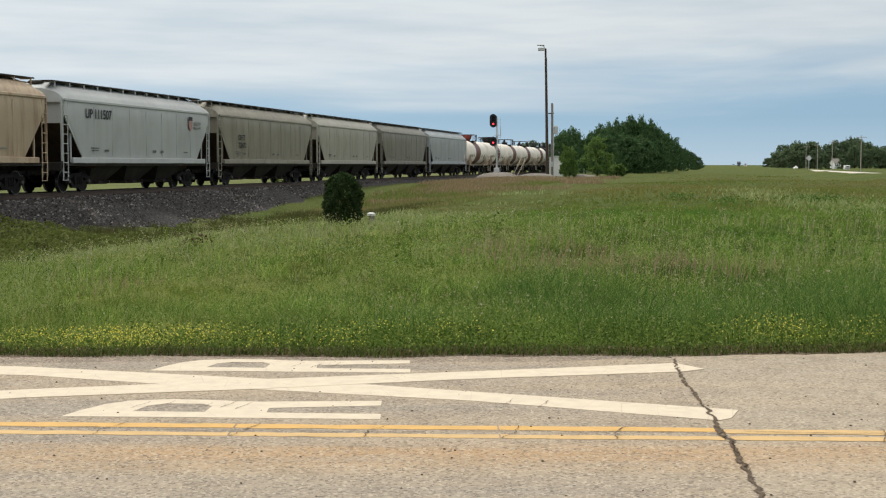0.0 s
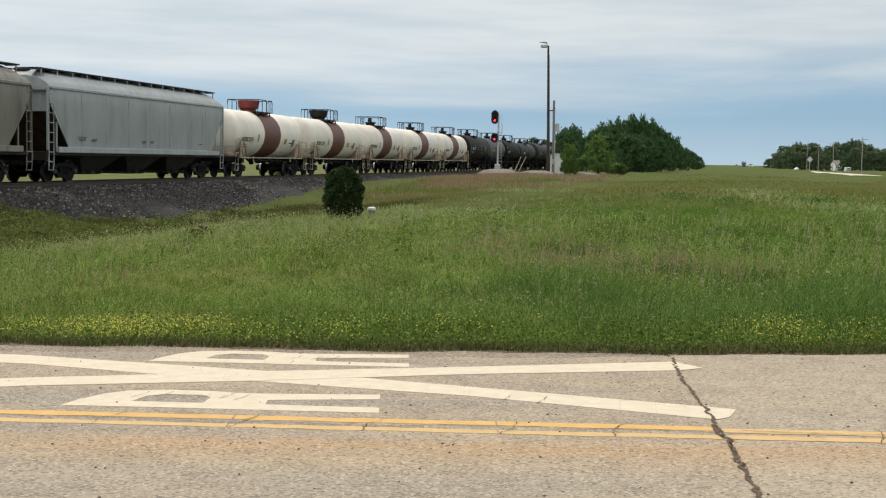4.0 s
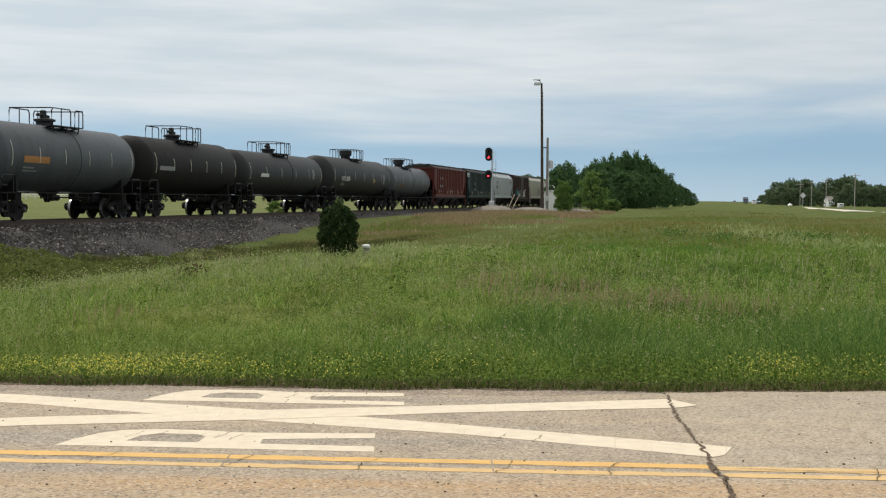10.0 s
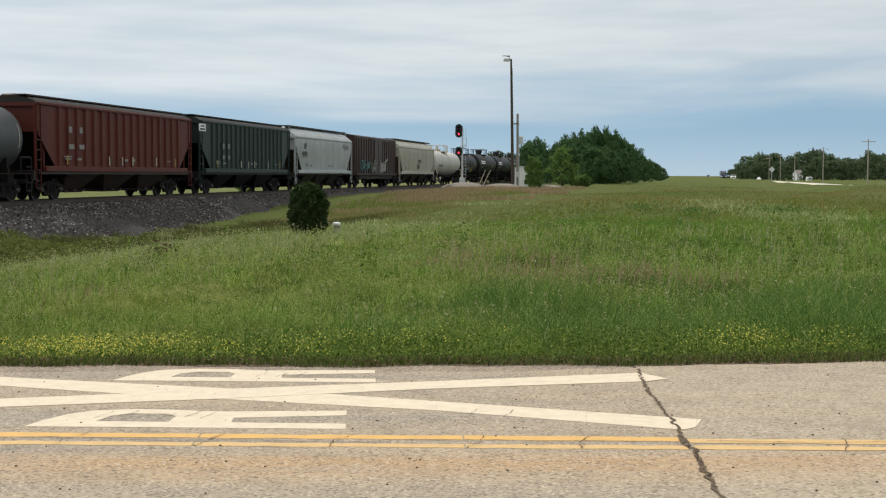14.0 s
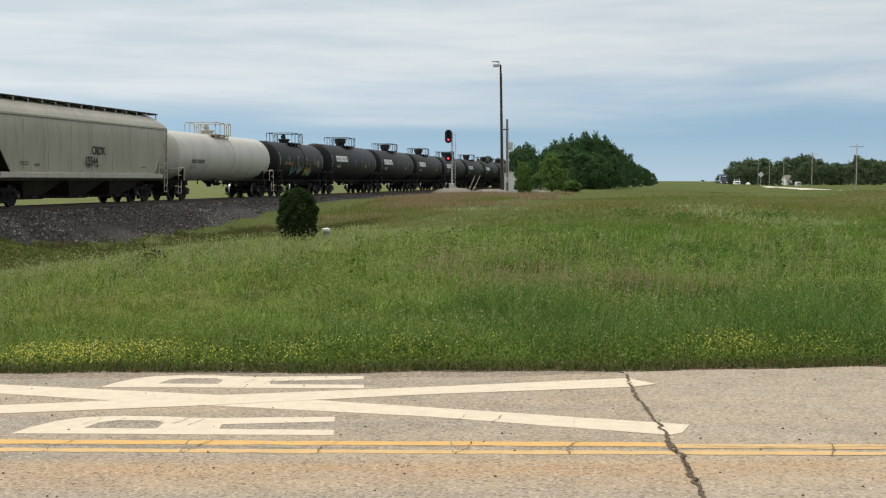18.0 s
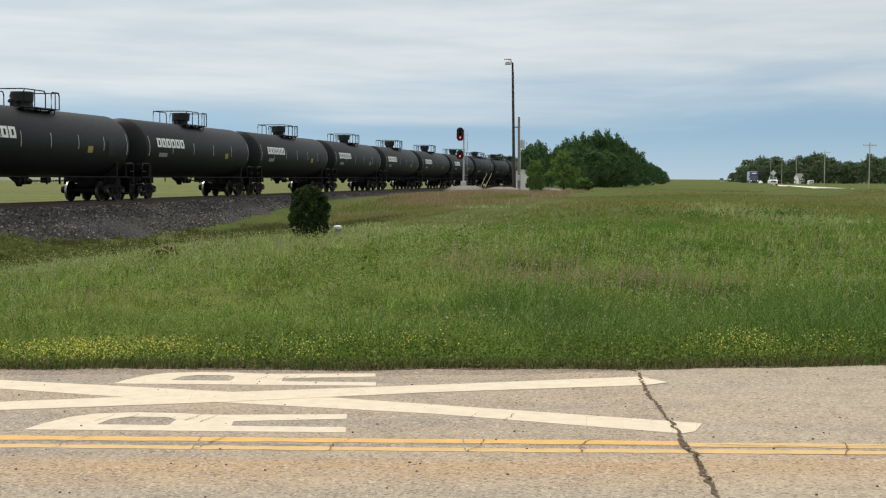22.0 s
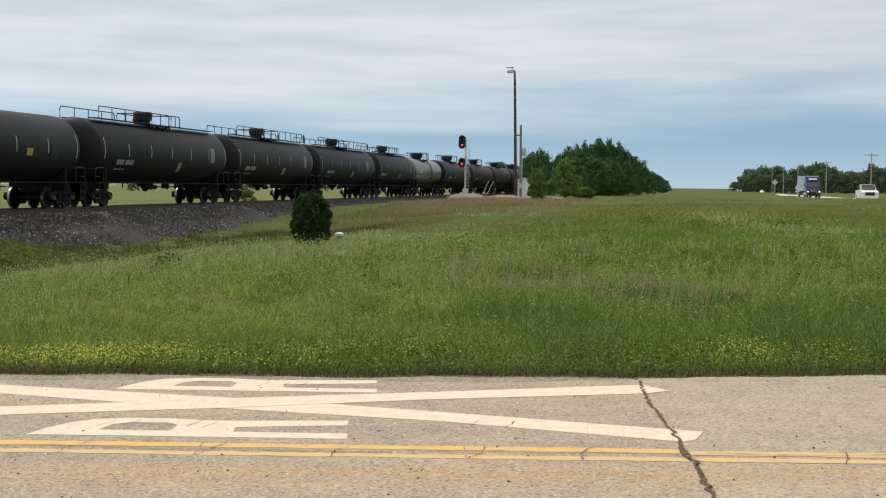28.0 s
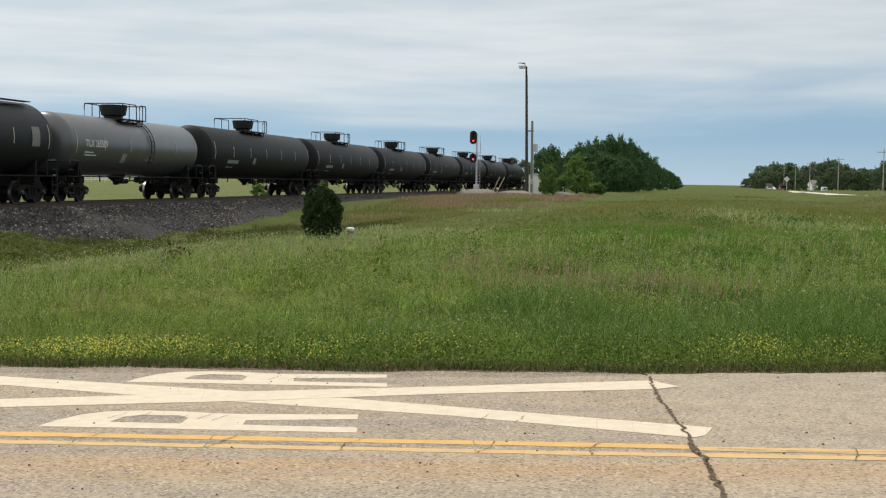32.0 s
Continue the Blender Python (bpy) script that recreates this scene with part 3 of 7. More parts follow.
        h = [(x + ox, y + oy) for x, y in hole]
        # ring split into pieces that meet
        left_part = [o[0], o[1], h[5], h[0], h[1], h[2], h[3], o[9], o[10], o[11], o[12], o[13]]
        mid_part = [o[1], (o[4][0] - 0.25, o[1][1] - 0.012), (o[4][0] - 0.25, o[8][1] + 0.018), o[9], h[3], h[4], h[5]]
        rt_part = [(o[4][0] - 0.25, o[1][1] - 0.012), o[2], o[3], o[4], o[5], o[6], o[7], o[8], (o[4][0] - 0.25, o[8][1] + 0.018)]
        g = Geo()
        for pc in (left_part, mid_part, rt_part):
            g.prism(pc, 0.0005, 0.0022, "z")
        part("letter", g, M_WHITE_LINE, rd, "white painted letter R on the asphalt", smooth=0)

    # long transverse crack and the small ones along the lines
    def crack(pts, w, name="crack", jitter=0.02):
        line = []
        for (x0, y0), (x1, y1) in zip(pts, pts[1:]):
            n = max(2, int(math.hypot(x1 - x0, y1 - y0) / 0.04))
            line += [(x0 + (x1 - x0) * i / n + rng.uniform(-jitter, jitter), y0 + (y1 - y0) * i / n + rng.uniform(-jitter, jitter) * 0.5) for i in range(n)]
        line.append(pts[-1])
        lft, rgt = [], []
        for i, (x, y) in enumerate(line):
            a, b = line[max(i - 1, 0)], line[min(i + 1, len(line) - 1)]
            t = Vector((b[0] - a[0], b[1] - a[1])).normalized()
            wl, wr = w * rng.uniform(0.25, 1.75), w * rng.uniform(0.25, 1.75)
            lft.append((x - t.y * wl, y + t.x * wl))
            rgt.append((x + t.y * wr, y - t.x * wr))
        g = Geo()
        n = len(line)
        g.add([(*p, 0.0065) for p in lft + rgt], [(n + i, n + i + 1, i + 1, i) for i in range(n - 1)])
        part(name, g, M_CRACK, rd, "dark open crack", smooth=0)

    crack([(1.78, 10.15), (1.71, 9.53), (1.67, 9.08), (1.66, 8.76), (1.63, 8.27), (1.61, 7.89), (1.60, 7.71)], 0.0090, jitter=0.013)
    crack([(1.60, 7.71), (1.54, 7.30), (1.57, 7.15), (1.51, 6.73), (1.49, 6.47), (1.45, 6.0), (1.3, 4.6)], 0.0120, jitter=0.013)
    crack([(1.575, 7.5), (1.56, 7.25), (1.545, 6.9), (1.50, 6.4)], 0.004, jitter=0.018)
    for u0, u1, v0 in ((-3.2, -1.4, 0.03), (-1.6, -0.1, -0.02), (0.0, 1.5, 0.02), (1.7, 3.6, 0.05), (-5, -3, 0.0)):
        n = 6
        crack([(u0 + (u1 - u0) * i / n, road_xy(u0 + (u1 - u0) * i / n, v0 + rng.uniform(-0.03, 0.03))[1]) for i in range(n + 1)], 0.003, jitter=0.014)
    for u in (-2.9, -1.95, -1.18, -0.45, 0.33, 0.95, 2.4):
        crack([(u, road_xy(u, -0.17)[1]), (u + rng.uniform(0.02, 0.09), road_xy(u, 0.0)[1]), (u + rng.uniform(0.05, 0.15), road_xy(u, 0.17)[1])], 0.0026, jitter=0.016)
    for u, v in ((-1.9, 0.75), (-1.75, 0.78), (-1.5, 0.72), (-1.35, 0.8), (-1.25, 0.75), (-1.1, 2.45), (-0.95, 2.42), (-0.8, 2.5), (0.4, 0.95), (0.62, 0.9)):
        crack([(u - 0.03, road_xy(u, v - 0.12)[1]), (u + 0.02, road_xy(u, v)[1]), (u + 0.05, road_xy(u, v + 0.1)[1])], 0.0022, jitter=0.008)
    # loose bits of gravel and tar on the asphalt
    g = Geo()
    for _ in range(170):
        x, y = rng.uniform(-4, 4.5), rng.uniform(5.6, 10.2)
        r = rng.uniform(0.003, 0.008)
        g.lathe([(0, r * 1.2), (r * 0.8, r * 0.7), (r, 0.0001)], "z", 5, (x, y, 0.001))
    tagged(part("loose_gravel", g, M_CRACK), "dark crumbs of tar and gravel on the road", "gravel", kind="stuff")
    return rd


# ---------------------------------------------------------------- railway track
def build_track():
    tr = thing("railway_track", "single railway track on a dark ballast bed", "railway track", kind="structure")
    g = Geo()
    ss = list(np.arange(-60, 30, 10)) + list(np.arange(30, 130, 0.7)) + list(np.arange(130, 260, 2.0)) + list(np.arange(260, 1500, 40))
    prof = [(-6.2, -0.95), (-3.1, 0.01), (-2.4, 0.15), (-1.4, 0.185), (-0.72, 0.17), (0.72, 0.17), (1.4, 0.185), (2.2, 0.14), (2.9, -0.05), (3.5, -0.36), (4.0, -0.64), (4.6, -0.97), (5.3, -1.36), (5.9, -1.75)]
    rows = []
    for s in ss:
        for q, z in prof:
            f = float(step(68, 128, s))
            zz = z if z > 0 or q < 0 else z * (1 - f) + (0.05 if q < 4.2 else -0.10) * f
            wob = 0.05 * noise.noise(Vector((s * 0.9, q * 1.3, 0))) + 0.10 * noise.noise(Vector((s * 0.16, q * 0.4, 5))) * (1 if abs(q) > 2.4 else 0.1)
            rows.append(on_rail(s, q + (0.35 * noise.noise(Vector((s * 0.3, 9, 0))) if abs(q) > 3.9 else 0), zz + wob))
    n = len(prof)
    g.add(rows, [(i * n + k, (i * n + k + 1), ((i + 1) * n + k + 1), (i + 1) * n + k) for i in range(len(ss) - 1) for k in range(n - 1)])
    part("ballast_bed", g, M_BALLAST, tr, "dark grey crushed stone ballast")
    head = [(-0.075, 0.0), (0.075, 0.0), (0.075, 0.012), (0.012, 0.03), (0.010, 0.12), (0.036, 0.135), (0.036, 0.175), (-0.036, 0.175), (-0.036, 0.135), (-0.010, 0.12), (-0.012, 0.03), (-0.075, 0.012)]
    for q in (-0.755, 0.755):
        g = Geo()
        n = len(head)
        pts = [on_rail(s, q + a, RAIL_Z - 0.175 + b) for s in (-60, 1500) for a, b in head]
        g.add(pts, [(i, (i + 1) % n, n + (i + 1) % n, n + i) for i in range(n)])
        part("rail", g, M_RAIL, tr, "brown worn steel rail")
    tie = Geo().box((0, 0, 0), (2.6, 0.23, 0.18), bevel=0.015).mesh("tie", M_TIE)
    for i in range(290):
        s = 32 + i * 0.55
        part("tie", tie, M_TIE, tr, at=Matrix.Translation(on_rail(s, 0.02 * noise.noise(Vector((s, 3, 3))), 0.105)) @ pose(0, 0, 0, 0, 0, TURN - 90 + 0.6 * noise.noise(Vector((s, 0, 0)))))
    # loose stones that stand proud of the bed
    rng = np.random.default_rng(7)
    g = Geo()
    for _ in range(15000):
        s, q = 34 + 78 * rng.random() ** 1.4, 1.6 + 3.9 * rng.random() ** 0.8
        z = float(np.interp(q, [p[0] for p in prof], [p[1] for p in prof]))
        f = float(step(68, 128, s))
        z = z if z > 0 else z * (1 - f) - 0.10 * f
        r = rng.uniform(0.025, 0.07)
        c = on_rail(s, q, z + 0.05 * noise.noise(Vector((s * 0.9, q * 1.3, 0))) + r * 0.3)
        a = rng.random(3) * 0.7 + 0.6
        pts = [(c.x + r * a[0], c.y, c.z), (c.x, c.y + r * a[1], c.z), (c.x - r * a[2], c.y + r * 0.2, c.z), (c.x, c.y - r * a[0], c.z), (c.x + r * 0.2, c.y, c.z + r * a[1])]
        g.add(pts, [(0, 1, 4), (1, 2, 4), (2, 3, 4), (3, 0, 4)])
    st = part("loose_ballast", g, M_STONE, None, smooth=0)
    tagged(st, "loose grey ballast stones on the track bank", "stones", kind="stuff")
    return tr


# ---------------------------------------------------------------- wagons
P_TAN = car_paint("paint_tan", (0.52, 0.40, 0.27), (0.24, 0.13, 0.07), 0.8)
P_LIGHTGREY = car_paint("paint_light_grey", (0.50, 0.515, 0.505), (0.31, 0.30, 0.27), 0.32)
P_PUTTY = car_paint("paint_putty", (0.30, 0.275, 0.215), (0.14, 0.12, 0.09), 0.7)
P_CREAM = car_paint("paint_cream", (0.42, 0.40, 0.335), (0.22, 0.19, 0.145), 0.5)
P_DIRTY = car_paint("paint_dirty_grey", (0.26, 0.245, 0.205), (0.10, 0.09, 0.075), 0.85)
P_BLUEGREY = car_paint("paint_blue_grey", (0.42, 0.45, 0.46), (0.2, 0.2, 0.19), 0.5)
P_RED = car_paint("paint_oxide_red", (0.105, 0.023, 0.016), (0.06, 0.018, 0.013), 0.5, gloss=0.2)
P_GREEN = car_paint("paint_dark_green", (0.0088, 0.0235, 0.019), (0.011, 0.015, 0.013), 0.6)
P_BROWN = car_paint("paint_rust_brown", (0.042, 0.019, 0.015), (0.02, 0.013, 0.011), 0.7, rust=0.4)
P_WHITE = car_paint("paint_tank_white", (0.90, 0.835, 0.735), (0.60, 0.46, 0.34), 0.34)
P_DOME_RED = car_paint("paint_dome_red", (0.26, 0.05, 0.04), (0.12, 0.03, 0.03), 0.4)
P_STAINED = car_paint("paint_stained_cream", (0.46, 0.35, 0.25), (0.17, 0.095, 0.06), 0.9)
P_BAND = car_paint("paint_band_red_brown", (0.155, 0.056, 0.040), (0.09, 0.042, 0.03), 0.5)
P_OFFWHITE = car_paint("paint_off_white", (0.52, 0.51, 0.47), (0.33, 0.28, 0.2), 0.45)
P_BLACK = car_paint("paint_black", (0.0105, 0.0107, 0.0125), (0.0165, 0.0148, 0.0150), 0.4, 0.52, gloss=0.20)
P_SOOT = car_paint("paint_soot_brown", (0.012, 0.0105, 0.010), (0.022, 0.018, 0.015), 0.6, 0.62, gloss=0.2)
P_CHAR = car_paint("paint_charcoal", (0.027, 0.027, 0.028), (0.017, 0.016, 0.015), 0.6, 0.55, gloss=0.25)
P_SLATE = car_paint("paint_slate", (0.072, 0.078, 0.086), (0.04, 0.04, 0.04), 0.6, 0.5, gloss=0.3)
P_SILVER = car_paint("paint_silver_grey", (0.060, 0.062, 0.066), (0.03, 0.03, 0.03), 0.6, 0.30, gloss=1.0)
P_UNDER = car_paint("paint_underframe", (0.038, 0.033, 0.028), (0.070, 0.056, 0.043), 0.7, 0.8, gloss=0.15)
P_SLOPE = car_paint("paint_slope_rust", (0.17, 0.112, 0.080), (0.07, 0.046, 0.034), 0.7, 0.8, gloss=0.15)
P_DARKROOF = car_paint("paint_dark_roof", (0.030, 0.028, 0.028), (0.05, 0.045, 0.04), 0.6, 0.7, gloss=0.2)
P_CAGE = plain("paint_pipe_cream", (0.55, 0.48, 0.36), 0.6)
I_DARK = plain("stencil_black", (0.03, 0.03, 0.035), 0.7)
I_WHITE = plain("stencil_white", (0.62, 0.62, 0.58), 0.7)
I_BRIGHT = plain("brand_white", (0.80, 0.80, 0.78), 0.6, 0, 0.08)
I_FAINT = plain("stencil_faint", (0.15, 0.145, 0.135), 0.8)
I_PALE = plain("stencil_faded", (0.26, 0.26, 0.25), 0.7)
I_YELLOW = plain("placard_yellow", (0.42, 0.31, 0.06), 0.6)
I_ORANGE = plain("stencil_orange", (0.42, 0.19, 0.05), 0.7)
I_RUSTINK = plain("stencil_dull_orange", (0.16, 0.075, 0.025), 0.7)
I_REFLEX = plain("reflective_strip", (0.50, 0.47, 0.38), 0.5)
I_TEAL = plain("spray_teal", (0.12, 0.27, 0.26), 0.7)
I_GREYPLATE = plain("placard_grey", (0.22, 0.22, 0.21), 0.7)
I_RED = plain("shield_red", (0.44, 0.24, 0.22), 0.7)

SHARED = {}


def shared(key, make):
    if key not in SHARED:
        SHARED[key] = make()
    return SHARED[key]


def wheel_mesh():
    g = Geo()
    g.lathe([(-0.07, 0.10), (-0.07, 0.36), (-0.075, 0.40), (-0.07, 0.455), (0.045, 0.462), (0.055, 0.49), (0.075, 0.49), (0.08, 0.40), (0.06, 0.37), (0.05, 0.12), (0.09, 0.10)], "y", 20)
    g.lathe([(-0.07, 0.0001), (-0.07, 0.10)], "y", 20)
    return g.mesh("wheel", M_WHEEL)


def frame_mesh():
    """Cast side frame of a three-piece truck."""
    g = Geo()
    outer = [(-1.22, 0.52), (-1.14, 0.66), (-0.85, 0.70), (-0.45, 0.80), (0.45, 0.80), (0.85, 0.70), (1.14, 0.66), (1.22, 0.52), (1.10, 0.36), (0.88, 0.34), (0.78, 0.46), (0.52, 0.18), (-0.52, 0.18), (-0.78, 0.46), (-0.88, 0.34), (-1.10, 0.36)]
    left = [outer[0], outer[1], outer[2], outer[3], (-0.42, 0.66), (-0.70, 0.54), outer[13], outer[14], outer[15]]
    right = [(-a, b) for a, b in left][::-1]
    g.prism(left, -0.07, 0.07)
    g.prism(right, -0.07, 0.07)
    g.prism([(-0.45, 0.66), (-0.45, 0.80), (0.45, 0.80), (0.45, 0.66)], -0.07, 0.07)
    g.prism([outer[13], (-0.70, 0.54), (-0.30, 0.32), (0.30, 0.32), (0.70, 0.54), outer[10], outer[11], outer[12]], -0.07, 0.07)
    for x in (-0.33, 0.33):
        g.box((x, 0, 0.50), (0.12, 0.2, 0.36))
    for x in (-0.20, 0.0, 0.20):
        g.lathe([(0.32, 0.075), (0.66, 0.075)], "z", 8, (x, -0.02, 0))
    return g.mesh("side_frame", M_STEEL)


def truck_at(car, x):
    """Four-wheel truck under a wagon."""
    bolster = shared("bolster", lambda: Geo().box((0, 0, 0.62), (0.42, 2.0, 0.24), bevel=0.03).lathe([(0.72, 0.20), (0.95, 0.20)], "z", 12).box((0, 0, 0.30), (1.5, 0.10, 0.10)).box((-0.36, 0, 0.42), (0.1, 1.8, 0.12)).box((0.36, 0, 0.42), (0.1, 1.8, 0.12)).mesh("truck", M_STEEL))
    tk = part("truck", bolster, None, car, "black cast steel railway truck", at=pose(x, 0, 0))
    for sy, rz in ((-1.0, 0), (1.0, 180)):
        part("side_frame", shared("frame", frame_mesh), None, tk, at=pose(0, sy, 0, 0, 0, rz))
        for wx in (-0.89, 0.89):
            part("wheel", shared("wheel", wheel_mesh), None, tk, at=pose(wx, sy * 0.755, 0.457, 0, 0, 0 if sy < 0 else 180))
            part("tread", shared("tread", lambda: Geo().lathe([(-0.072, 0.440), (-0.072, 0.4575), (0.047, 0.4645), (0.047, 0.440)], "y", 24).mesh("tread", M_TREAD)), None, tk, "polished wheel tread", at=pose(wx, sy * 0.755, 0.457, 0, 0, 0 if sy < 0 else 180))
            part("bearing", shared("bearing", lambda: Geo().lathe([(-0.15, 0.0001), (-0.15, 0.075), (-0.12, 0.095), (0.0, 0.11)], "y", 10).mesh("bearing", M_BEARING)), None, tk, "bright worn bearing cap", at=pose(wx, sy, 0.457, 0, 0, rz))
    for wx in (-0.89, 0.89):
        part("axle", shared("axle", lambda: Geo().tube([(0, -0.95, 0), (0, 0.95, 0)], 0.08, 8).mesh("axle", M_STEEL)), None, tk, at=pose(wx, 0, 0.457))
    return tk


def coupler_mesh():
    g = Geo()
    g.box((0.30, 0, 0), (0.7, 0.16, 0.17), bevel=0.02)
    g.prism([(0.60, -0.17), (0.86, -0.20), (0.95, -0.06), (0.80, 0.02), (0.95, 0.10), (0.90, 0.20), (0.60, 0.17)], -0.15, 0.15, "z")
    g.tube([(0.5, -0.12, -0.1), (0.75, -0.22, -0.35), (1.0, -0.2, -0.42)], 0.025, 6)
    return g.mesh("coupler", M_STEEL)


def couplers(car, L):
    for sx, rz in ((1, 0), (-1, 180)):
        part("coupler", shared("coupler", coupler_mesh), None, car, "dark steel coupler and air hose", at=pose(sx * (L / 2 - 0.35), 0, 0.86, 0, 0, rz))


def ladder_geo(h, w=0.42, rungs=6, r=0.018):
    g = Geo()
    for x in (-w / 2, w / 2):
        g.tube([(x, 0, 0), (x, 0, h)], r * 1.25, 5)
    for i in range(rungs):
        z = h * (i + 0.5) / rungs
        g.tube([(-w / 2, 0, z), (w / 2, 0, z)], r, 5)
    return g


def marks(car, x, z, y, rows, mat, name="stencil", slope=0.0):
    """Writing too small to read: plain bars. rows: (dx, dz, width, height)."""
    for dx, dz, w, h in rows:
        part(name, Geo().box((x + dx + w / 2, y, z + dz + h / 2), (w, 0.006, h)), mat, car, "unreadable stencilled bar", smooth=0)


def covered_hopper(label, L, paint, ribbed=False, top=4.66, text=None, under=None, ink=None, bays=3, number=None):
    """Covered grain hopper: side sheets cut back over the trucks, sloped roof with a walkway, hoppers below."""
    car = thing("covered_hopper", label, "railway wagon", group="train of wagons")
    under = under or P_UNDER
    ink = ink or I_FAINT
    e = L / 2
    rise = 0.34 if ribbed else 0.80
    eave, W, sill = top - rise, HALF - 0.05, 1.30
    rk = rise / 0.80
    inset = 2.05
    knee = 3.05 if ribbed else 3.38
    # side sheets and inner hull as one shell
    g = Geo()
    belly = 0.07 if not ribbed else 0.0
    outline = [(-e + 0.30, eave), (-e + 0.30, knee), (-e + 0.42, knee - 0.3), (-e + inset, sill), (e - inset, sill), (e - 0.42, knee - 0.3), (e - 0.30, knee), (e - 0.30, eave)]
    n = len(outline)
    for sy in (-1, 1):
        g.prism(outline if sy < 0 else outline, sy * (W - 0.02) - 0.02, sy * (W - 0.02) + 0.02)
    if belly:   # sheets bow outwards
        for sy in (-1, 1):
            rings, segs = [], 8
            for i in range(segs + 1):
                z = sill + (eave - sill) * i / segs
                t = (z - sill) / (knee - sill)
                cut = inset + (0.30 - inset) * min(1, t) if t < 1 else 0.30
                bow = belly * math.sin(math.pi * i / segs) ** 0.7
                rings.append([(-e + cut + 0.01, sy * W, z), (-e + cut + 0.16, sy * (W + bow), z), (e - cut - 0.16, sy * (W + bow), z), (e - cut - 0.01, sy * W, z)])
            pts = [p for r in rings for p in r]
            fs = [(i * 4 + k, i * 4 + k + 1, i * 4 + k + 5, i * 4 + k + 4) for i in range(segs) for k in range(3)]
            g.add(pts, fs if sy < 0 else [f[::-1] for f in fs])
    body = part("body", g, paint, car, smooth=50)
    # ends: upper end sheet and slope sheet
    for sx in (-1, 1):
        g = Geo()
        g.box((sx * (e - 0.32), 0, (eave + 2.85) / 2), (0.05, 2 * W - 0.08, eave - 2.85))
        part("end_sheet", g, paint, car)
        g = Geo()
        x0, x1 = sx * (e - 0.34), sx * (e - 3.3)
        g.add([(x0, -W + 0.06, 2.9), (x0, W - 0.06, 2.9), (x1, W - 0.06, 1.0), (x1, -W + 0.06, 1.0)], [(0, 1, 2, 3), (3, 2, 1, 0)])
        part("slope_sheet", g, P_SLOPE if under is P_UNDER else under, car, "dusty dark slope sheet")
        # posts, platform, ladders
        for sy in (-1, 1):
            part("end_post", Geo().box((sx * (e - 0.18), sy * (W - 0.03), (sill + eave) / 2), (0.09, 0.07, eave - sill)), paint, car)
            part("stanchion", Geo().box((sx * (e - 1.05), sy * (W - 0.10), 1.95), (0.07, 0.05, 1.4)), paint, car)
        part("end_beam", Geo().box((sx * (e - 0.18), 0, eave - 0.10), (0.10, 2 * W, 0.14)), paint, car)
        g = Geo().box((sx * (e - 0.85), 0, sill - 0.13), (1.7, 2 * W - 0.2, 0.06)).box((sx * (e - 0.08), 0, sill - 0.22), (0.14, 2 * W, 0.36), bevel=0.02).box((sx * (e - 1.3), 0, 0.98), (2.6, 0.44, 0.40))
        part("end_platform", g, under, car)
        for sy in (-1, 1):
            lad = ladder_geo(eave - 0.75, 0.40, 8)
            part("ladder", lad, paint, car, "steel end ladder", at=pose(sx * (e - 0.40), sy * (W + 0.02), 0.65))
            part("step", Geo().tube([(-0.2, 0, 0.5), (-0.2, 0, 0), (0.2, 0, 0), (0.2, 0, 0.5)], 0.025, 5), paint, car, at=pose(sx * (e - 0.40), sy * W, 0.52))
    # roof
    g = Geo()
    rows = [(-W - 0.03, eave - 0.06), (-W + 0.01, eave + 0.04), (-1.38, eave + 0.22), (-1.12, eave + 0.47), (-0.55, eave + 0.68), (0.55, eave + 0.68), (1.12, eave + 0.47), (1.38, eave + 0.22), (W - 0.01, eave + 0.04), (W + 0.03, eave - 0.06)]
    rows = [(a, eave + (b - eave) * (rk if b > eave else 1)) for a, b in rows]
    m = len(rows)
    pts = [(x, a, b) for x in (-e + 0.22, -e + 1.0, e - 1.0, e - 0.22) for a, b in rows]
    for i in range(m):   # ends roll down
        for j in (0, 3):
            x, a, b = pts[j * m + i]
            pts[j * m + i] = (x, a, b - 0.26 * rk * max(0, (b - eave) / 0.68))
    fs = [(j * m + k + 1, j * m + k, (j + 1) * m + k, (j + 1) * m + k + 1) for j in range(3) for k in range(m - 1)]
    g.add(pts, fs + [tuple(range(m)), tuple(reversed(range(3 * m, 4 * m)))])
    part("roof", g, P_DARKROOF if ribbed else paint, car, smooth=60)
    part("hatch_cover", Geo().box((0, 0, eave + 0.69 * rk), (L - 1.4, 0.62, 0.16), bevel=0.05), under, car)
    for sy in (-1, 1):
        g = Geo()
        g.box((0, sy * 0.80, eave + 0.71 * rk), (L - 0.5, 0.50, 0.055))
        part("roof_walk", g, under, car, "dark grating walkway")
        nn = int((L - 1) / 1.25)
        bracket = Geo().box((0, sy * 1.03, eave + 0.55 * rk), (0.05, 0.04, 0.30 * rk)).box((0, sy * 0.80, eave + 0.67 * rk), (0.05, 0.46, 0.04)).mesh("walk_bracket", paint)
        for i in range(nn + 1):
            part("walk_bracket", bracket, None, car, at=pose(-e + 0.5 + (L - 1) * i / nn, 0, 0))
        g = Geo().box((0, sy * (W + 0.03), sill + 0.03), (L - 1.9, 0.12, 0.24), bevel=0.02)
        g.box((0, sy * (W + 0.02), eave - 0.05), (L - 0.7, 0.10, 0.13), bevel=0.02)
        part("side_sill", g, paint, car)
        g = Geo().box((0, sy * (W - 0.03), 1.16), (L - 0.9, 0.05, 0.10))
        part("side_rail", g, under, car)
    # hoppers
    run = L - 2 * 3.0
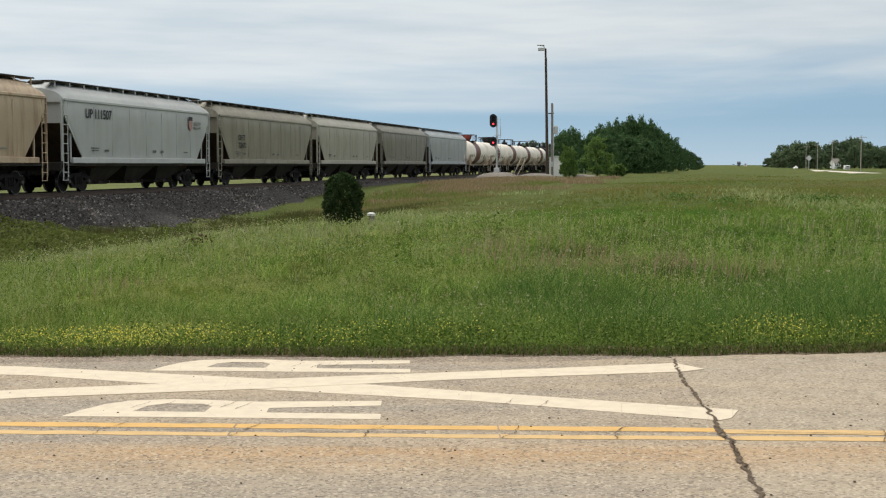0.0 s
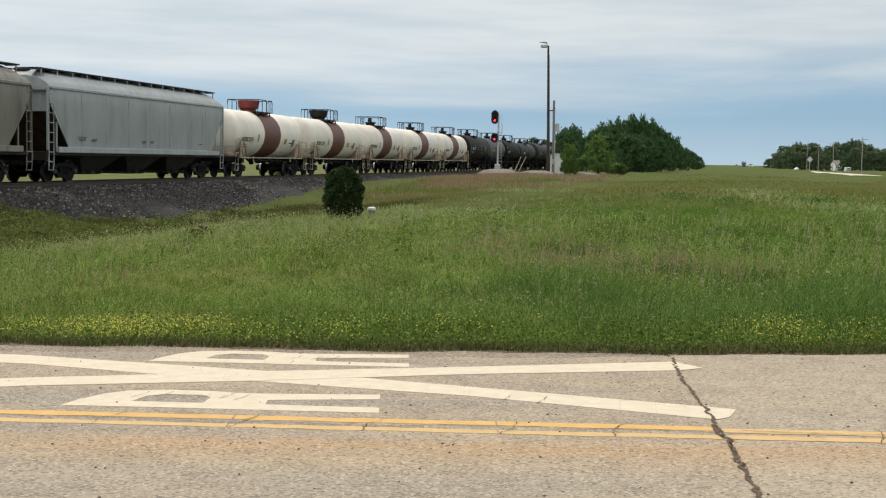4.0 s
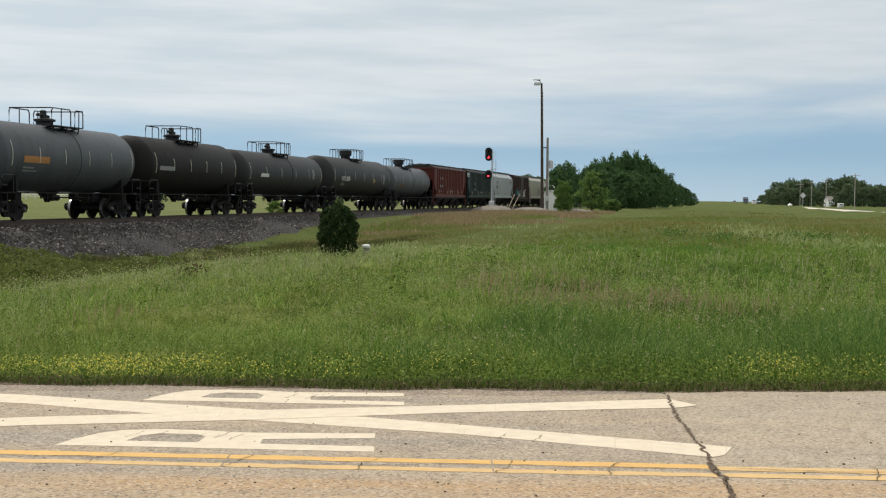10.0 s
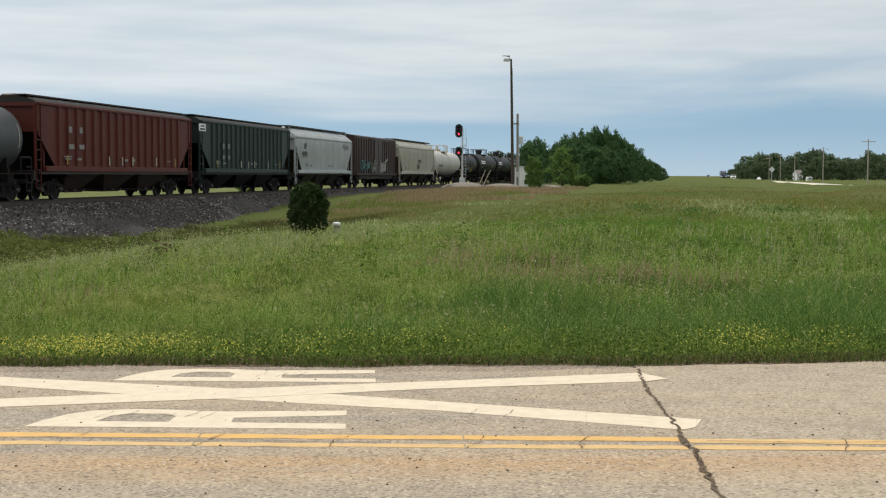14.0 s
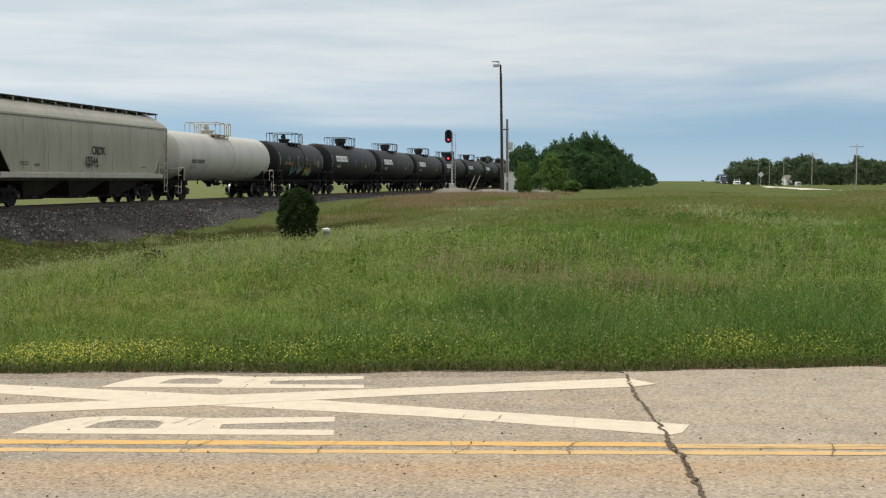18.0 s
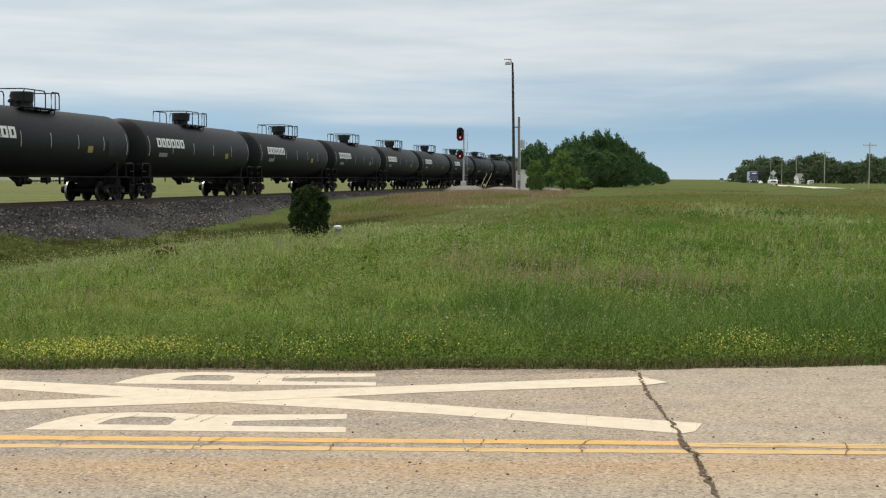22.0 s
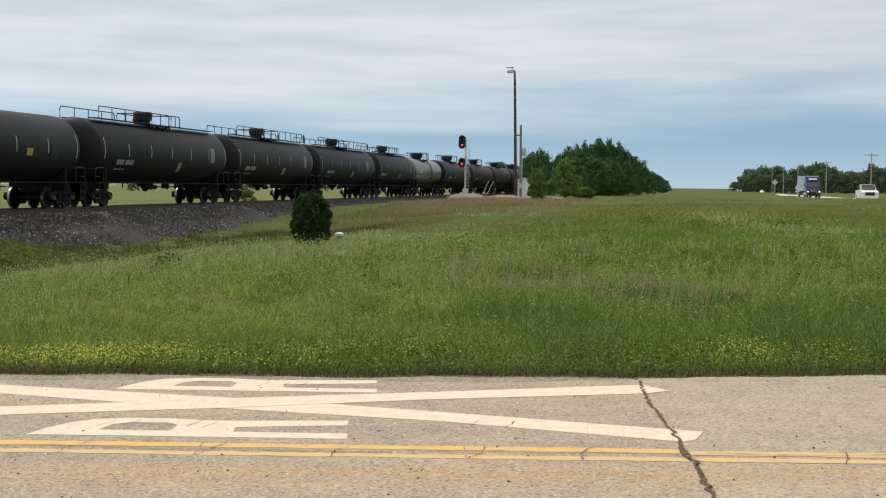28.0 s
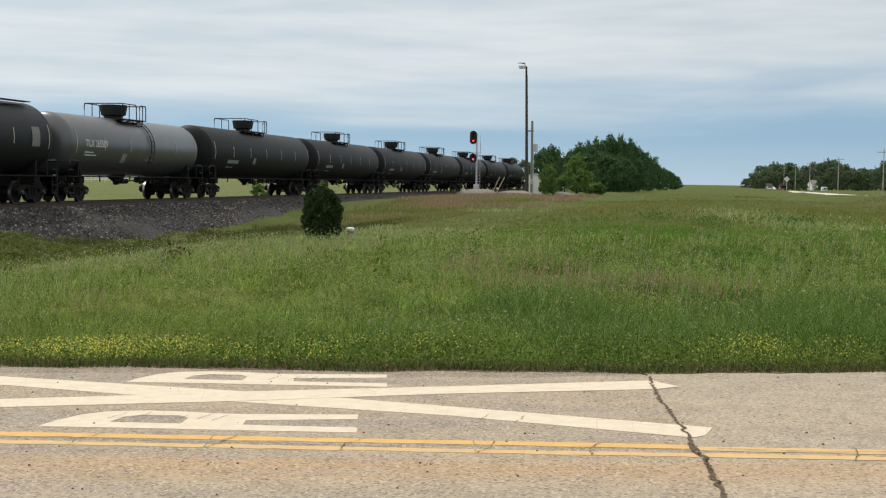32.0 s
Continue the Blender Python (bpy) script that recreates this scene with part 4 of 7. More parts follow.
    for i in range(bays):
        xc = -run / 2 + run * (i + 0.5) / bays
        hw = run / bays / 2
        g = Geo()
        top4 = [(xc - hw, -W + 0.1, sill - 0.05), (xc + hw, -W + 0.1, sill - 0.05), (xc + hw, W - 0.1, sill - 0.05), (xc - hw, W - 0.1, sill - 0.05)]
        bot4 = [(xc - 0.75, -0.75, 0.42), (xc + 0.75, -0.75, 0.42), (xc + 0.75, 0.75, 0.42), (xc - 0.75, 0.75, 0.42)]
        g.add(top4 + bot4, [(0, 1, 5, 4), (1, 2, 6, 5), (2, 3, 7, 6), (3, 0, 4, 7), (7, 6, 5, 4)])
        bay = part("hopper_bay", g, under, car, "dusty dark discharge hopper")
        part("outlet_gate", Geo().box((xc, 0, 0.36), (1.7, 1.7, 0.12), bevel=0.02).box((xc + 0.5, -0.95, 0.40), (0.12, 0.3, 0.12)).box((xc - 0.5, -0.95, 0.40), (0.12, 0.3, 0.12)), under, bay)
    part("centre_sill", Geo().box((0, 0, 0.92), (L - 0.6, 0.40, 0.42)), under, car)
    if ribbed:
        rib_own = Geo().prism([(-0.075, 0.0), (-0.045, -0.085), (0.045, -0.085), (0.075, 0.0)], sill + 0.14, eave - 0.10, "z").mesh("rib", paint)
        cnt = 17
        for sy, rz in ((-1, 0), (1, 180)):
            for i in range(cnt):
                x = -e + inset + 0.15 + (L - 2 * inset - 0.3) * i / (cnt - 1)
                part("rib", rib_own, paint, car, at=pose(x, sy * W, 0, 0, 0, rz))
        for i, f in enumerate((0.04, 0.36, 0.47, 0.56, 0.78, 0.97)):
            part("reflective_strip", Geo().box((-e + inset + 0.3 + (L - 2 * inset - 0.6) * f, -W - 0.092, sill + 0.42), (0.09, 0.012, 0.42)), I_YELLOW if i in (0, 5) else I_REFLEX, car, "small upright reflective strip")
    if not ribbed:
        seam_me = Geo().box((0, 0, 0), (0.035, 0.016, eave - sill - 0.5), bevel=0.002).mesh("weld_seam", paint)
        for i in range(7):
            part("weld_seam", seam_me, None, car, at=pose(-e + 2.9 + (L - 5.8) * i / 6, -W - belly * 0.97, (eave + sill) / 2))
    for x in (-e + 2.35, e - 2.35):
        truck_at(car, x)
    couplers(car, L + 0.9)
    y = -W - 0.02 - belly
    yy = y - 0.072 if ribbed else y
    if text:
        tx, tz, th, string, ink_t = text
        part("lettering", lettering(string, th, ink_t), None, car, "stencilled reporting mark", at=pose(-e + tx, yy - 0.006, tz))
    rng = random.Random(int(L * 1000))
    marks(car, -e + inset + 0.5, sill + 0.32, yy, [(0, 0.22, 0.75, 0.045), (0.1, 0.12, 0.6, 0.045), (1.3, 0.10, 0.4, 0.09), (6.4, 0.1, 0.35, 0.11), (7.3, 0.1, 0.30, 0.11), (L - 6.4, 0.12, 0.5, 0.05)], ink)
    return car


def tank_wagon(label, L, paint, dia=3.0, zc=2.62, band=None, dome="box", rails="short", cage=None, texts=(), strips=True, end_paint=None, under=None, dome_paint=None, tank_cut=0.17, seam=False, shift=0.5, ladder=False, deck=2.8, dome_x=None):
    """Tank wagon: a shell with dished ends on saddles, top platform with rails, end platforms, trucks."""
    car = thing("tank_wagon", label, "railway tank wagon", group="train of wagons")
    cage = cage or M_BLACK
    under = under or M_STEEL
    R = dia * 0.93 / 2
    top_z = (zc + dia / 2 - 1.10) * 0.9275 + 1.15
    z_of = lambda z, old=zc, mid=top_z - R: mid + (z - old) * 0.93
    zc, e = top_z - R, L / 2
    texts = [(kind, x * 0.93 - (0 if kind == "word" else 0.4), z_of(z), w * 0.93, hh * 0.93, mat, *([[tuple(a * 0.93 for a in row) for row in r] if isinstance(r, list) else r for r in rest])) for kind, x, z, w, hh, mat, *rest in texts]
    band, seam = band and (band[0] * 0.93 - 0.55, band[1] * 0.93), seam and seam * 0.93 - 0.4
    shift, dome_x = shift - 0.55, dome_x if dome_x is None else dome_x - 0.55
    h = e - tank_cut          # half length of the shell
    d = 0.52                  # depth of the dished ends
    def prof(a, b, r=R, left=True, right=True):
        p = []
        if left:
            p += [(a + d - d * math.cos(t), max(1e-4, r * math.sin(t) ** 0.82)) for t in np.linspace(0, math.pi / 2, 8)]
        else:
            p.append((a, r))
        if right:
            p += [(b - d + d * math.sin(t), max(1e-4, r * math.cos(t) ** 0.82)) for t in np.linspace(0, math.pi / 2, 8)]
        else:
            p.append((b, r))
        return p
    shell = Geo().lathe(prof(-h, h), "x", 40, (0, 0, zc))
    part("tank", shell, paint, car, smooth=60)
    if band:
        bx, bw = band
        part("band", Geo().lathe([(bx - bw / 2, R - 0.02), (bx - bw / 2, R + 0.012), (bx + bw / 2, R + 0.012), (bx + bw / 2, R - 0.02)], "x", 40, (0, 0, zc)), P_BAND, car, "red-brown painted band")
    if seam:
        part("seam", Geo().lathe([(seam - 0.09, R - 0.02), (seam - 0.09, R + 0.02), (seam + 0.09, R + 0.02), (seam + 0.09, R - 0.02)], "x", 40, (0, 0, zc)), paint, car, "raised weld band")
    dp = dome_paint or M_BLACK
    ztop = zc + R
    if dome == "box":
        g = Geo().lathe([(ztop - 0.15, 0.36), (ztop + 0.20, 0.37), (ztop + 0.23, 0.47), (ztop + 0.62, 0.49), (ztop + 0.66, 0.46), (ztop + 0.68, 0.0001)], "z", 14)
        g.box((0.78, 0.1, ztop + 0.16), (0.24, 0.3, 0.40), bevel=0.03)
        g.lathe([(ztop, 0.13), (ztop + 0.22, 0.13), (ztop + 0.24, 0.18), (ztop + 0.30, 0.18), (ztop + 0.31, 0.0001)], "z", 8, (-0.72, 0.05, 0))
        g.tube([(-1.05, 0.05, ztop + 0.20), (-0.40, 0.05, ztop + 0.22)], 0.06, 6)
        dx = -0.35
    elif dome == "cone":
        g = Geo().lathe([(ztop - 0.15, 0.42), (ztop + 0.12, 0.45), (ztop + 0.18, 0.58), (ztop + 0.60, 0.66), (ztop + 0.66, 0.66), (ztop + 0.68, 0.0001)], "z", 16)
        dx = -0.25
    else:   # manway with valves
        g = Geo().lathe([(ztop - 0.15, 0.36), (ztop + 0.16, 0.36), (ztop + 0.18, 0.46), (ztop + 0.26, 0.46), (ztop + 0.30, 0.30), (ztop + 0.31, 0.0001)], "z", 14)
        g.lathe([(ztop + 0.2, 0.16), (ztop + 0.62, 0.14), (ztop + 0.66, 0.0001)], "z", 8, (-0.12, 0, 0))
        g.lathe([(ztop, 0.16), (ztop + 0.44, 0.16), (ztop + 0.48, 0.0001)], "z", 8, (0.42, 0.15, 0))
        g.tube([(-0.62, 0, ztop + 0.42), (-0.12, 0, ztop + 0.46)], 0.07, 6)
        dx = -0.2
    part("dome", g, dp, car, "valve housing on the tank top", at=pose(dx + shift if dome_x is None else dome_x, 0, 0))
    # platform with rails on top
    pl, pw, zp = (deck, 1.9, ztop + 0.02)
    g = Geo()
    for sy in (-1, 1):
        g.box((0, sy * (pw / 2 - 0.22), zp - 0.06), (pl, 0.44, 0.05))
        for x in (-pl * 0.4, 0, pl * 0.4):
            g.tube([(x, sy * (pw / 2 - 0.05), zp - 0.08), (x, sy * 0.55, zp - 0.12 - 0.02)], 0.03, 5)
            g.tube([(x, sy * (pw / 2 - 0.05), zp - 0.08), (x, sy * (pw / 2 - 0.10), zc + math.sqrt(max(0.05, R * R - (pw / 2 - 0.1) ** 2)))], 0.03, 5)
    part("platform", g, cage, car, "grating platform", at=pose(shift, 0, 0))
    rh = 0.66 if rails == "short" else 0.52
    def rail(x0, x1, sy, name="handrail"):
        g = Geo()
        y = sy * pw / 2
        g.tube([(x0, y, zp - 0.06), (x0, y, zp + rh - 0.12), (x0 + 0.10, y, zp + rh), (x1 - 0.10, y, zp + rh), (x1, y, zp + rh - 0.12), (x1, y, zp - 0.06)], 0.028, 5)
        for i in range(1, max(2, int((x1 - x0) / 1.3))):
            x = x0 + (x1 - x0) * i / max(2, int((x1 - x0) / 1.3))
            g.tube([(x, y, zp - 0.06), (x, y, zp + rh)], 0.024, 5)
        part(name, g, cage, car, "bent steel pipe handrail", at=pose(shift, 0, 0))
    for sy in (-1, 1):
        if rails == "short":
            rail(-pl / 2, -pl / 2 + pl * 0.6, sy)
            rail(pl / 2 - 0.75, pl / 2, sy)
        elif rails == "long":
            rail(-h + 1.6, -pl / 2 - 0.4, sy)
            rail(-pl / 2 - 0.2, pl / 2, sy)
            rail(pl / 2 + 0.3, h - 1.6, sy)
            rail(h - 1.25, h - 0.95, sy, "grab_hoop")
        else:                  # one-sided walkway
            rail(-h + 1.2, -pl / 2 - 0.3, sy)
            rail(-pl / 2, pl / 2 - 0.5, sy)
            rail(pl / 2 - 0.2, pl / 2 + 1.0, sy)
    for sx in (-1, 1):
        g = Geo()
        x = sx * pl / 2
        g.tube([(x, -pw / 2, zp + rh), (x, pw / 2, zp + rh)], 0.026, 5)
        part("cross_rail", g, cage, car, at=pose(shift, 0, 0))
    if rails != "short":
        g = Geo()
        for sy in (-1, 1):
            g.box((0, sy * 0.70, ztop + 0.0), (2 * h - 2.2, 0.34, 0.04))
        part("top_walk", g, cage, car, "long grating walkway")
    # side ladder over the curve of the shell
    for sy in (-1, 1) if ladder else ():
        g = Geo()
        for x in (0.95, 1.35):
            g.tube([(x, sy * (R + 0.07) * math.cos(a), zc + (R + 0.07) * math.sin(a)) for a in np.linspace(-0.55, 1.05, 9)] , 0.022, 5)
        for a in np.linspace(-0.5, 1.0, 9):
            g.tube([(0.95, sy * (R + 0.07) * math.cos(a), zc + (R + 0.07) * math.sin(a)), (1.35, sy * (R + 0.07) * math.cos(a), zc + (R + 0.07) * math.sin(a))], 0.016, 5)
        part("side_ladder", g, dp if band is None else P_BAND, car, "curved side ladder")
    # end frames
    for sx in (-1, 1):
        g = Geo()
        x0, x1 = sx * (e - 2.7), sx * e
        g.box(((x0 + x1) / 2, 0, 0.93), (abs(x1 - x0), 0.50, 0.42))
        g.box((x1, 0, 1.02), (0.12, 2.7, 0.24), bevel=0.02)
        g.box((sx * (e - 0.45), 0, 1.12), (0.9, 2.9, 0.05))
        g.box((sx * (e - 1.55), 0, 0.98), (0.45, 2.6, 0.30))
        part("stub_sill", g, under, car, "heavy stub sill and end platform")
        g = Geo()
        ring = [(math.cos(a) * (R + 0.02), zc + math.sin(a) * (R + 0.02)) for a in np.linspace(-math.pi * 0.82, -math.pi * 0.18, 11)]
        g.prism(ring + [(1.25, 1.05), (-1.25, 1.05)][::1], sx * (e - 1.65), sx * (e - 1.50), "x")
        part("saddle", g, under if band is None else P_STAINED, car, "welded tank saddle")
        if band:
            for sy in (-1, 1):
                for xa, xb, za in ((e - 2.3, e - 1.7, 2.0), (e - 0.95, e - 1.25, 2.3), (e - 1.45, e - 1.25, 2.2)):
                    part("brace", Geo().tube([(sx * xa, sy * 1.36, 1.08), (sx * xb, sy * (R - 0.06), za)], 0.05, 6), P_STAINED, car, "stained cream brace")
            part("stain_skirt", Geo().box((sx * (e - 1.0), 0, 1.30), (1.1, 2.0, 0.30), bevel=0.08), P_STAINED, car, "rust-stained end casting")
        for sy in (-1, 1):
            g = Geo()
            xa, xb = sx * (e - 0.06), sx * (e - 0.95)
            y = sy * 1.42
            top_z = 2.18 if band else 1.80
            g.tube([(xa, y, 0.40), (xa, y, top_z - 0.13), (xa - sx * 0.12, y, top_z), (xb, y, top_z)], 0.03, 5)
            g.tube([(xb, y, 1.1), (xb, y, top_z)], 0.028, 5)
            g.tube([(sx * (e - 0.50), y, 0.40), (sx * (e - 0.50), y, 1.12)], 0.025, 5)
            for z in (0.42, 0.75, 1.4):
                g.tube([(xa, y, z), (sx * (e - 0.50), y, z)], 0.022, 5)
            part("end_rail", g, cage, car, "pipe handrail and step")
        part("end_cross_rail", Geo().tube([(sx * (e - 0.06), -1.42, 1.75), (sx * (e - 0.06), 1.42, 1.75)], 0.028, 5), cage, car)
    for sy in (-1, 1):
        part("running_rail", Geo().box((0, sy * 1.40, 1.13), (L - 1.2, 0.05, 0.055)).box((-e + 3.2, sy * 1.36, 1.05), (0.05, 0.05, 0.3)).box((e - 3.2, sy * 1.36, 1.05), (0.05, 0.05, 0.3)), M_STEEL if band is None else cage, car, "side pipe along the wagon")
    g = Geo().lathe([(-0.40, 0.0001), (-0.36, 0.13), (0.36, 0.13), (0.40, 0.0001)], "x", 10, (-1.2, -0.9, 0.93))
    g.box((0.8, -0.8, 0.98), (0.42, 0.3, 0.24), bevel=0.03)
    g.tube([(-2.6, -1.1, 0.95), (2.6, -1.1, 0.95)], 0.03, 5)
    for x in (-2.2, -1.8, 0.2, 1.4, 1.9):
        g.box((x, -1.15, 0.98), (0.07, 0.07, 0.36))
    part("brake_gear", g, under, car, "brake cylinder and rods")
    part("outlet_valve", Geo().lathe([(zc - R + 0.1, 0.45), (zc - R - 0.08, 0.40), (zc - R - 0.28, 0.16), (zc - R - 0.42, 0.12), (zc - R - 0.43, 0.0001)], "z", 10), under, car)
    for x in (-e + 1.5, e - 1.5):
        truck_at(car, x)
    couplers(car, L + 0.9)
    # what is stencilled and stuck on the shell, laid on its curve
    def wrap(me):
        for v in me.vertices:
            a = (v.co.z - zc) / R
            out = R + 0.014 - v.co.y * 0.5
            v.co = (v.co.x, -out * math.cos(a), zc + out * math.sin(a))
        return me
    def patch(rows, mat, name, lab):
        for x, z, w, hh in rows:
            k = max(1, int(hh / 0.12))
            pts = [p for i in range(k + 1) for zz in (z + hh * i / k,) for p in ((x, -0.003, zz), (x + w, -0.003, zz), (x + w, 0.003, zz), (x, 0.003, zz))]
            g = Geo().add(pts, [(3, 2, 1, 0), tuple(4 * k + j for j in range(4))] + [(4 * i + j, 4 * i + (j + 1) % 4, 4 * i + 4 + (j + 1) % 4, 4 * i + 4 + j) for i in range(k) for j in range(4)])
            part(name, wrap(g.mesh(name, mat, 0)), None, car, lab)
    if strips:
        n = 6 if L < 17.5 else 7
        for i in range(n):
            patch([(-h + 0.75 + (2 * h - 1.5) * i / (n - 1), zc - 0.35 + (0.1 if i % (n - 1) else -0.05), 0.055, 0.62 if i % (n - 1) else 1.0)], I_REFLEX, "reflective_strip", "pale upright reflective strip")
    for kind, x, z, w, hh, mat, *rest in texts:
        if kind == "text":
            me = lettering(rest[0], hh, mat, width=w)
            me.transform(Matrix.Translation((x, 0, z)))
            part("lettering", wrap(me), None, car, "stencilled reporting mark")
        elif kind == "bars":
            patch([(x, z, w, hh)] if not rest else [(x + dx, z + dz, bw, bh) for dx, dz, bw, bh in rest[0]], mat, "stencil", "unreadable stencilled bar")
        elif kind == "word":     # a brand word as plain blocks
            k, b = 6, 0.11
            for i in range(k):       # plain squared rings
                x0, bw = x + w * i / k, w / k * 0.86
                patch([(x0, z, b * 1.8, hh), (x0 + b * 1.8, z + hh - b, bw - b * 3.4, b), (x0 + bw - b * 1.6, z, b * 1.6, hh), (x0 + b * 1.8, z, bw - b * 3.4, b)], mat, "brand_mark", "white block of a painted brand")
        elif kind == "tag":      # sprayed strokes
            rg = random.Random(rest[0])
            g = Geo()
            for i in range(7):
                cx, cz = x + w * (i + rg.random()) / 7, z + hh * rg.uniform(0.2, 0.8)
                a0 = rg.uniform(0, 6)
                g.tube([(cx + w / 9 * math.cos(a0 + a), 0, cz + hh * 0.3 * math.sin(a0 + a * 1.3)) for a in np.linspace(0, rg.uniform(2.5, 5), 9)], 0.035, 4)
            part("spray_tag", wrap(g.mesh("spray_tag", mat)), None, car, "sprayed abstract tag")
        else:
            patch([(x, z, w, hh)], mat, "placard", "small placard")
    return car


def box_wagon(label, L, paint, top=4.35):
    car = thing("box_wagon", label, "railway wagon", group="train of wagons")
    e, W = L / 2, HALF - 0.06
    part("body", Geo().box((0, 0, (top + 1.05) / 2), (L - 0.6, 2 * W, top - 1.05), bevel=0.05), paint, car)
    g = Geo()
    m = [(-W - 0.04, top - 0.06), (-W, top + 0.02), (-0.8, top + 0.14), (0, top + 0.18), (0.8, top + 0.14), (W, top + 0.02), (W + 0.04, top - 0.06)]
    g.prism(m, -e + 0.25, e - 0.25, "x")
    part("roof", g, paint, car)
    for sy in (-1, 1):
        for i in range(18):
            x = -e + 0.7 + (L - 1.4) * i / 17
            if abs(x - 0.3) > 1.7:
                part("post", shared("boxpost", lambda: Geo().box((0, 0, 0), (0.10, 0.08, top - 1.35)).mesh("post", paint)), None, car, at=pose(x, sy * (W + 0.03), (top + 1.05) / 2))
        part("sliding_door", Geo().box((0.3, sy * (W + 0.06), (top + 1.1) / 2), (3.0, 0.08, top - 1.4), bevel=0.02).box((0.3, sy * (W + 0.11), 2.7), (0.06, 0.03, 2.6)).box((-0.5, sy * (W + 0.11), 2.2), (0.8, 0.03, 0.08)), paint, car, "rusty sliding door")
        part("door_track", Geo().box((0, sy * (W + 0.08), 1.18), (L - 1, 0.1, 0.1)).box((0.6, sy * (W + 0.08), top - 0.18), (7, 0.1, 0.1)), paint, car)
        part("side_sill", Geo().box((0, sy * (W - 0.04), 0.92), (L - 3.6, 0.06, 0.30)), P_UNDER, car)
    part("centre_sill", Geo().box((0, 0, 0.90), (L - 0.6, 0.5, 0.42)).box((-1, -0.7, 0.75), (1.2, 0.5, 0.3)), P_UNDER, car)
    for sx in (-1, 1):
        for sy in (-1, 1):
            part("ladder", ladder_geo(2.2, 0.42, 6), paint, car, at=pose(sx * (e - 0.65), sy * (W + 0.10), 0.7))
    for x in (-e + 2.3, e - 2.3):
        truck_at(car, x)
    couplers(car, L + 0.9)
    return car


def spray(car, e, y, z0, seeds, mats):
    """Sprayed tags as plain rounded strokes, not letters."""
    rng = random.Random(seeds)
    for k, mat in enumerate(mats):
        g = Geo()
        x = -e + 1.6 + k * 3.8
        for i in range(9):
            x += rng.uniform(0.15, 0.42)
            p = [(x, y, z0 + rng.uniform(0, 0.4)), (x + rng.uniform(-0.3, 0.3), y, z0 + rng.uniform(0.5, 1.0)), (x + rng.uniform(-0.1, 0.5), y, z0 + rng.uniform(0.1, 1.2))]
            g.tube(p, rng.uniform(0.03, 0.07), 4)
        part("spray_tag", g, mat, car, "sprayed abstract tag")


# ---------------------------------------------------------------- the train
SPEED, GAIN = 18.31, 0.0234      # metres per second at the start, and half its gain per second
TRAIN = []                       # (wagon, place of its middle along the railway at the start)


def bars(*rows):
    return list(rows)


SMALL = bars((0, 0.10, 0.9, 0.06), (0, -0.04, 1.25, 0.06))


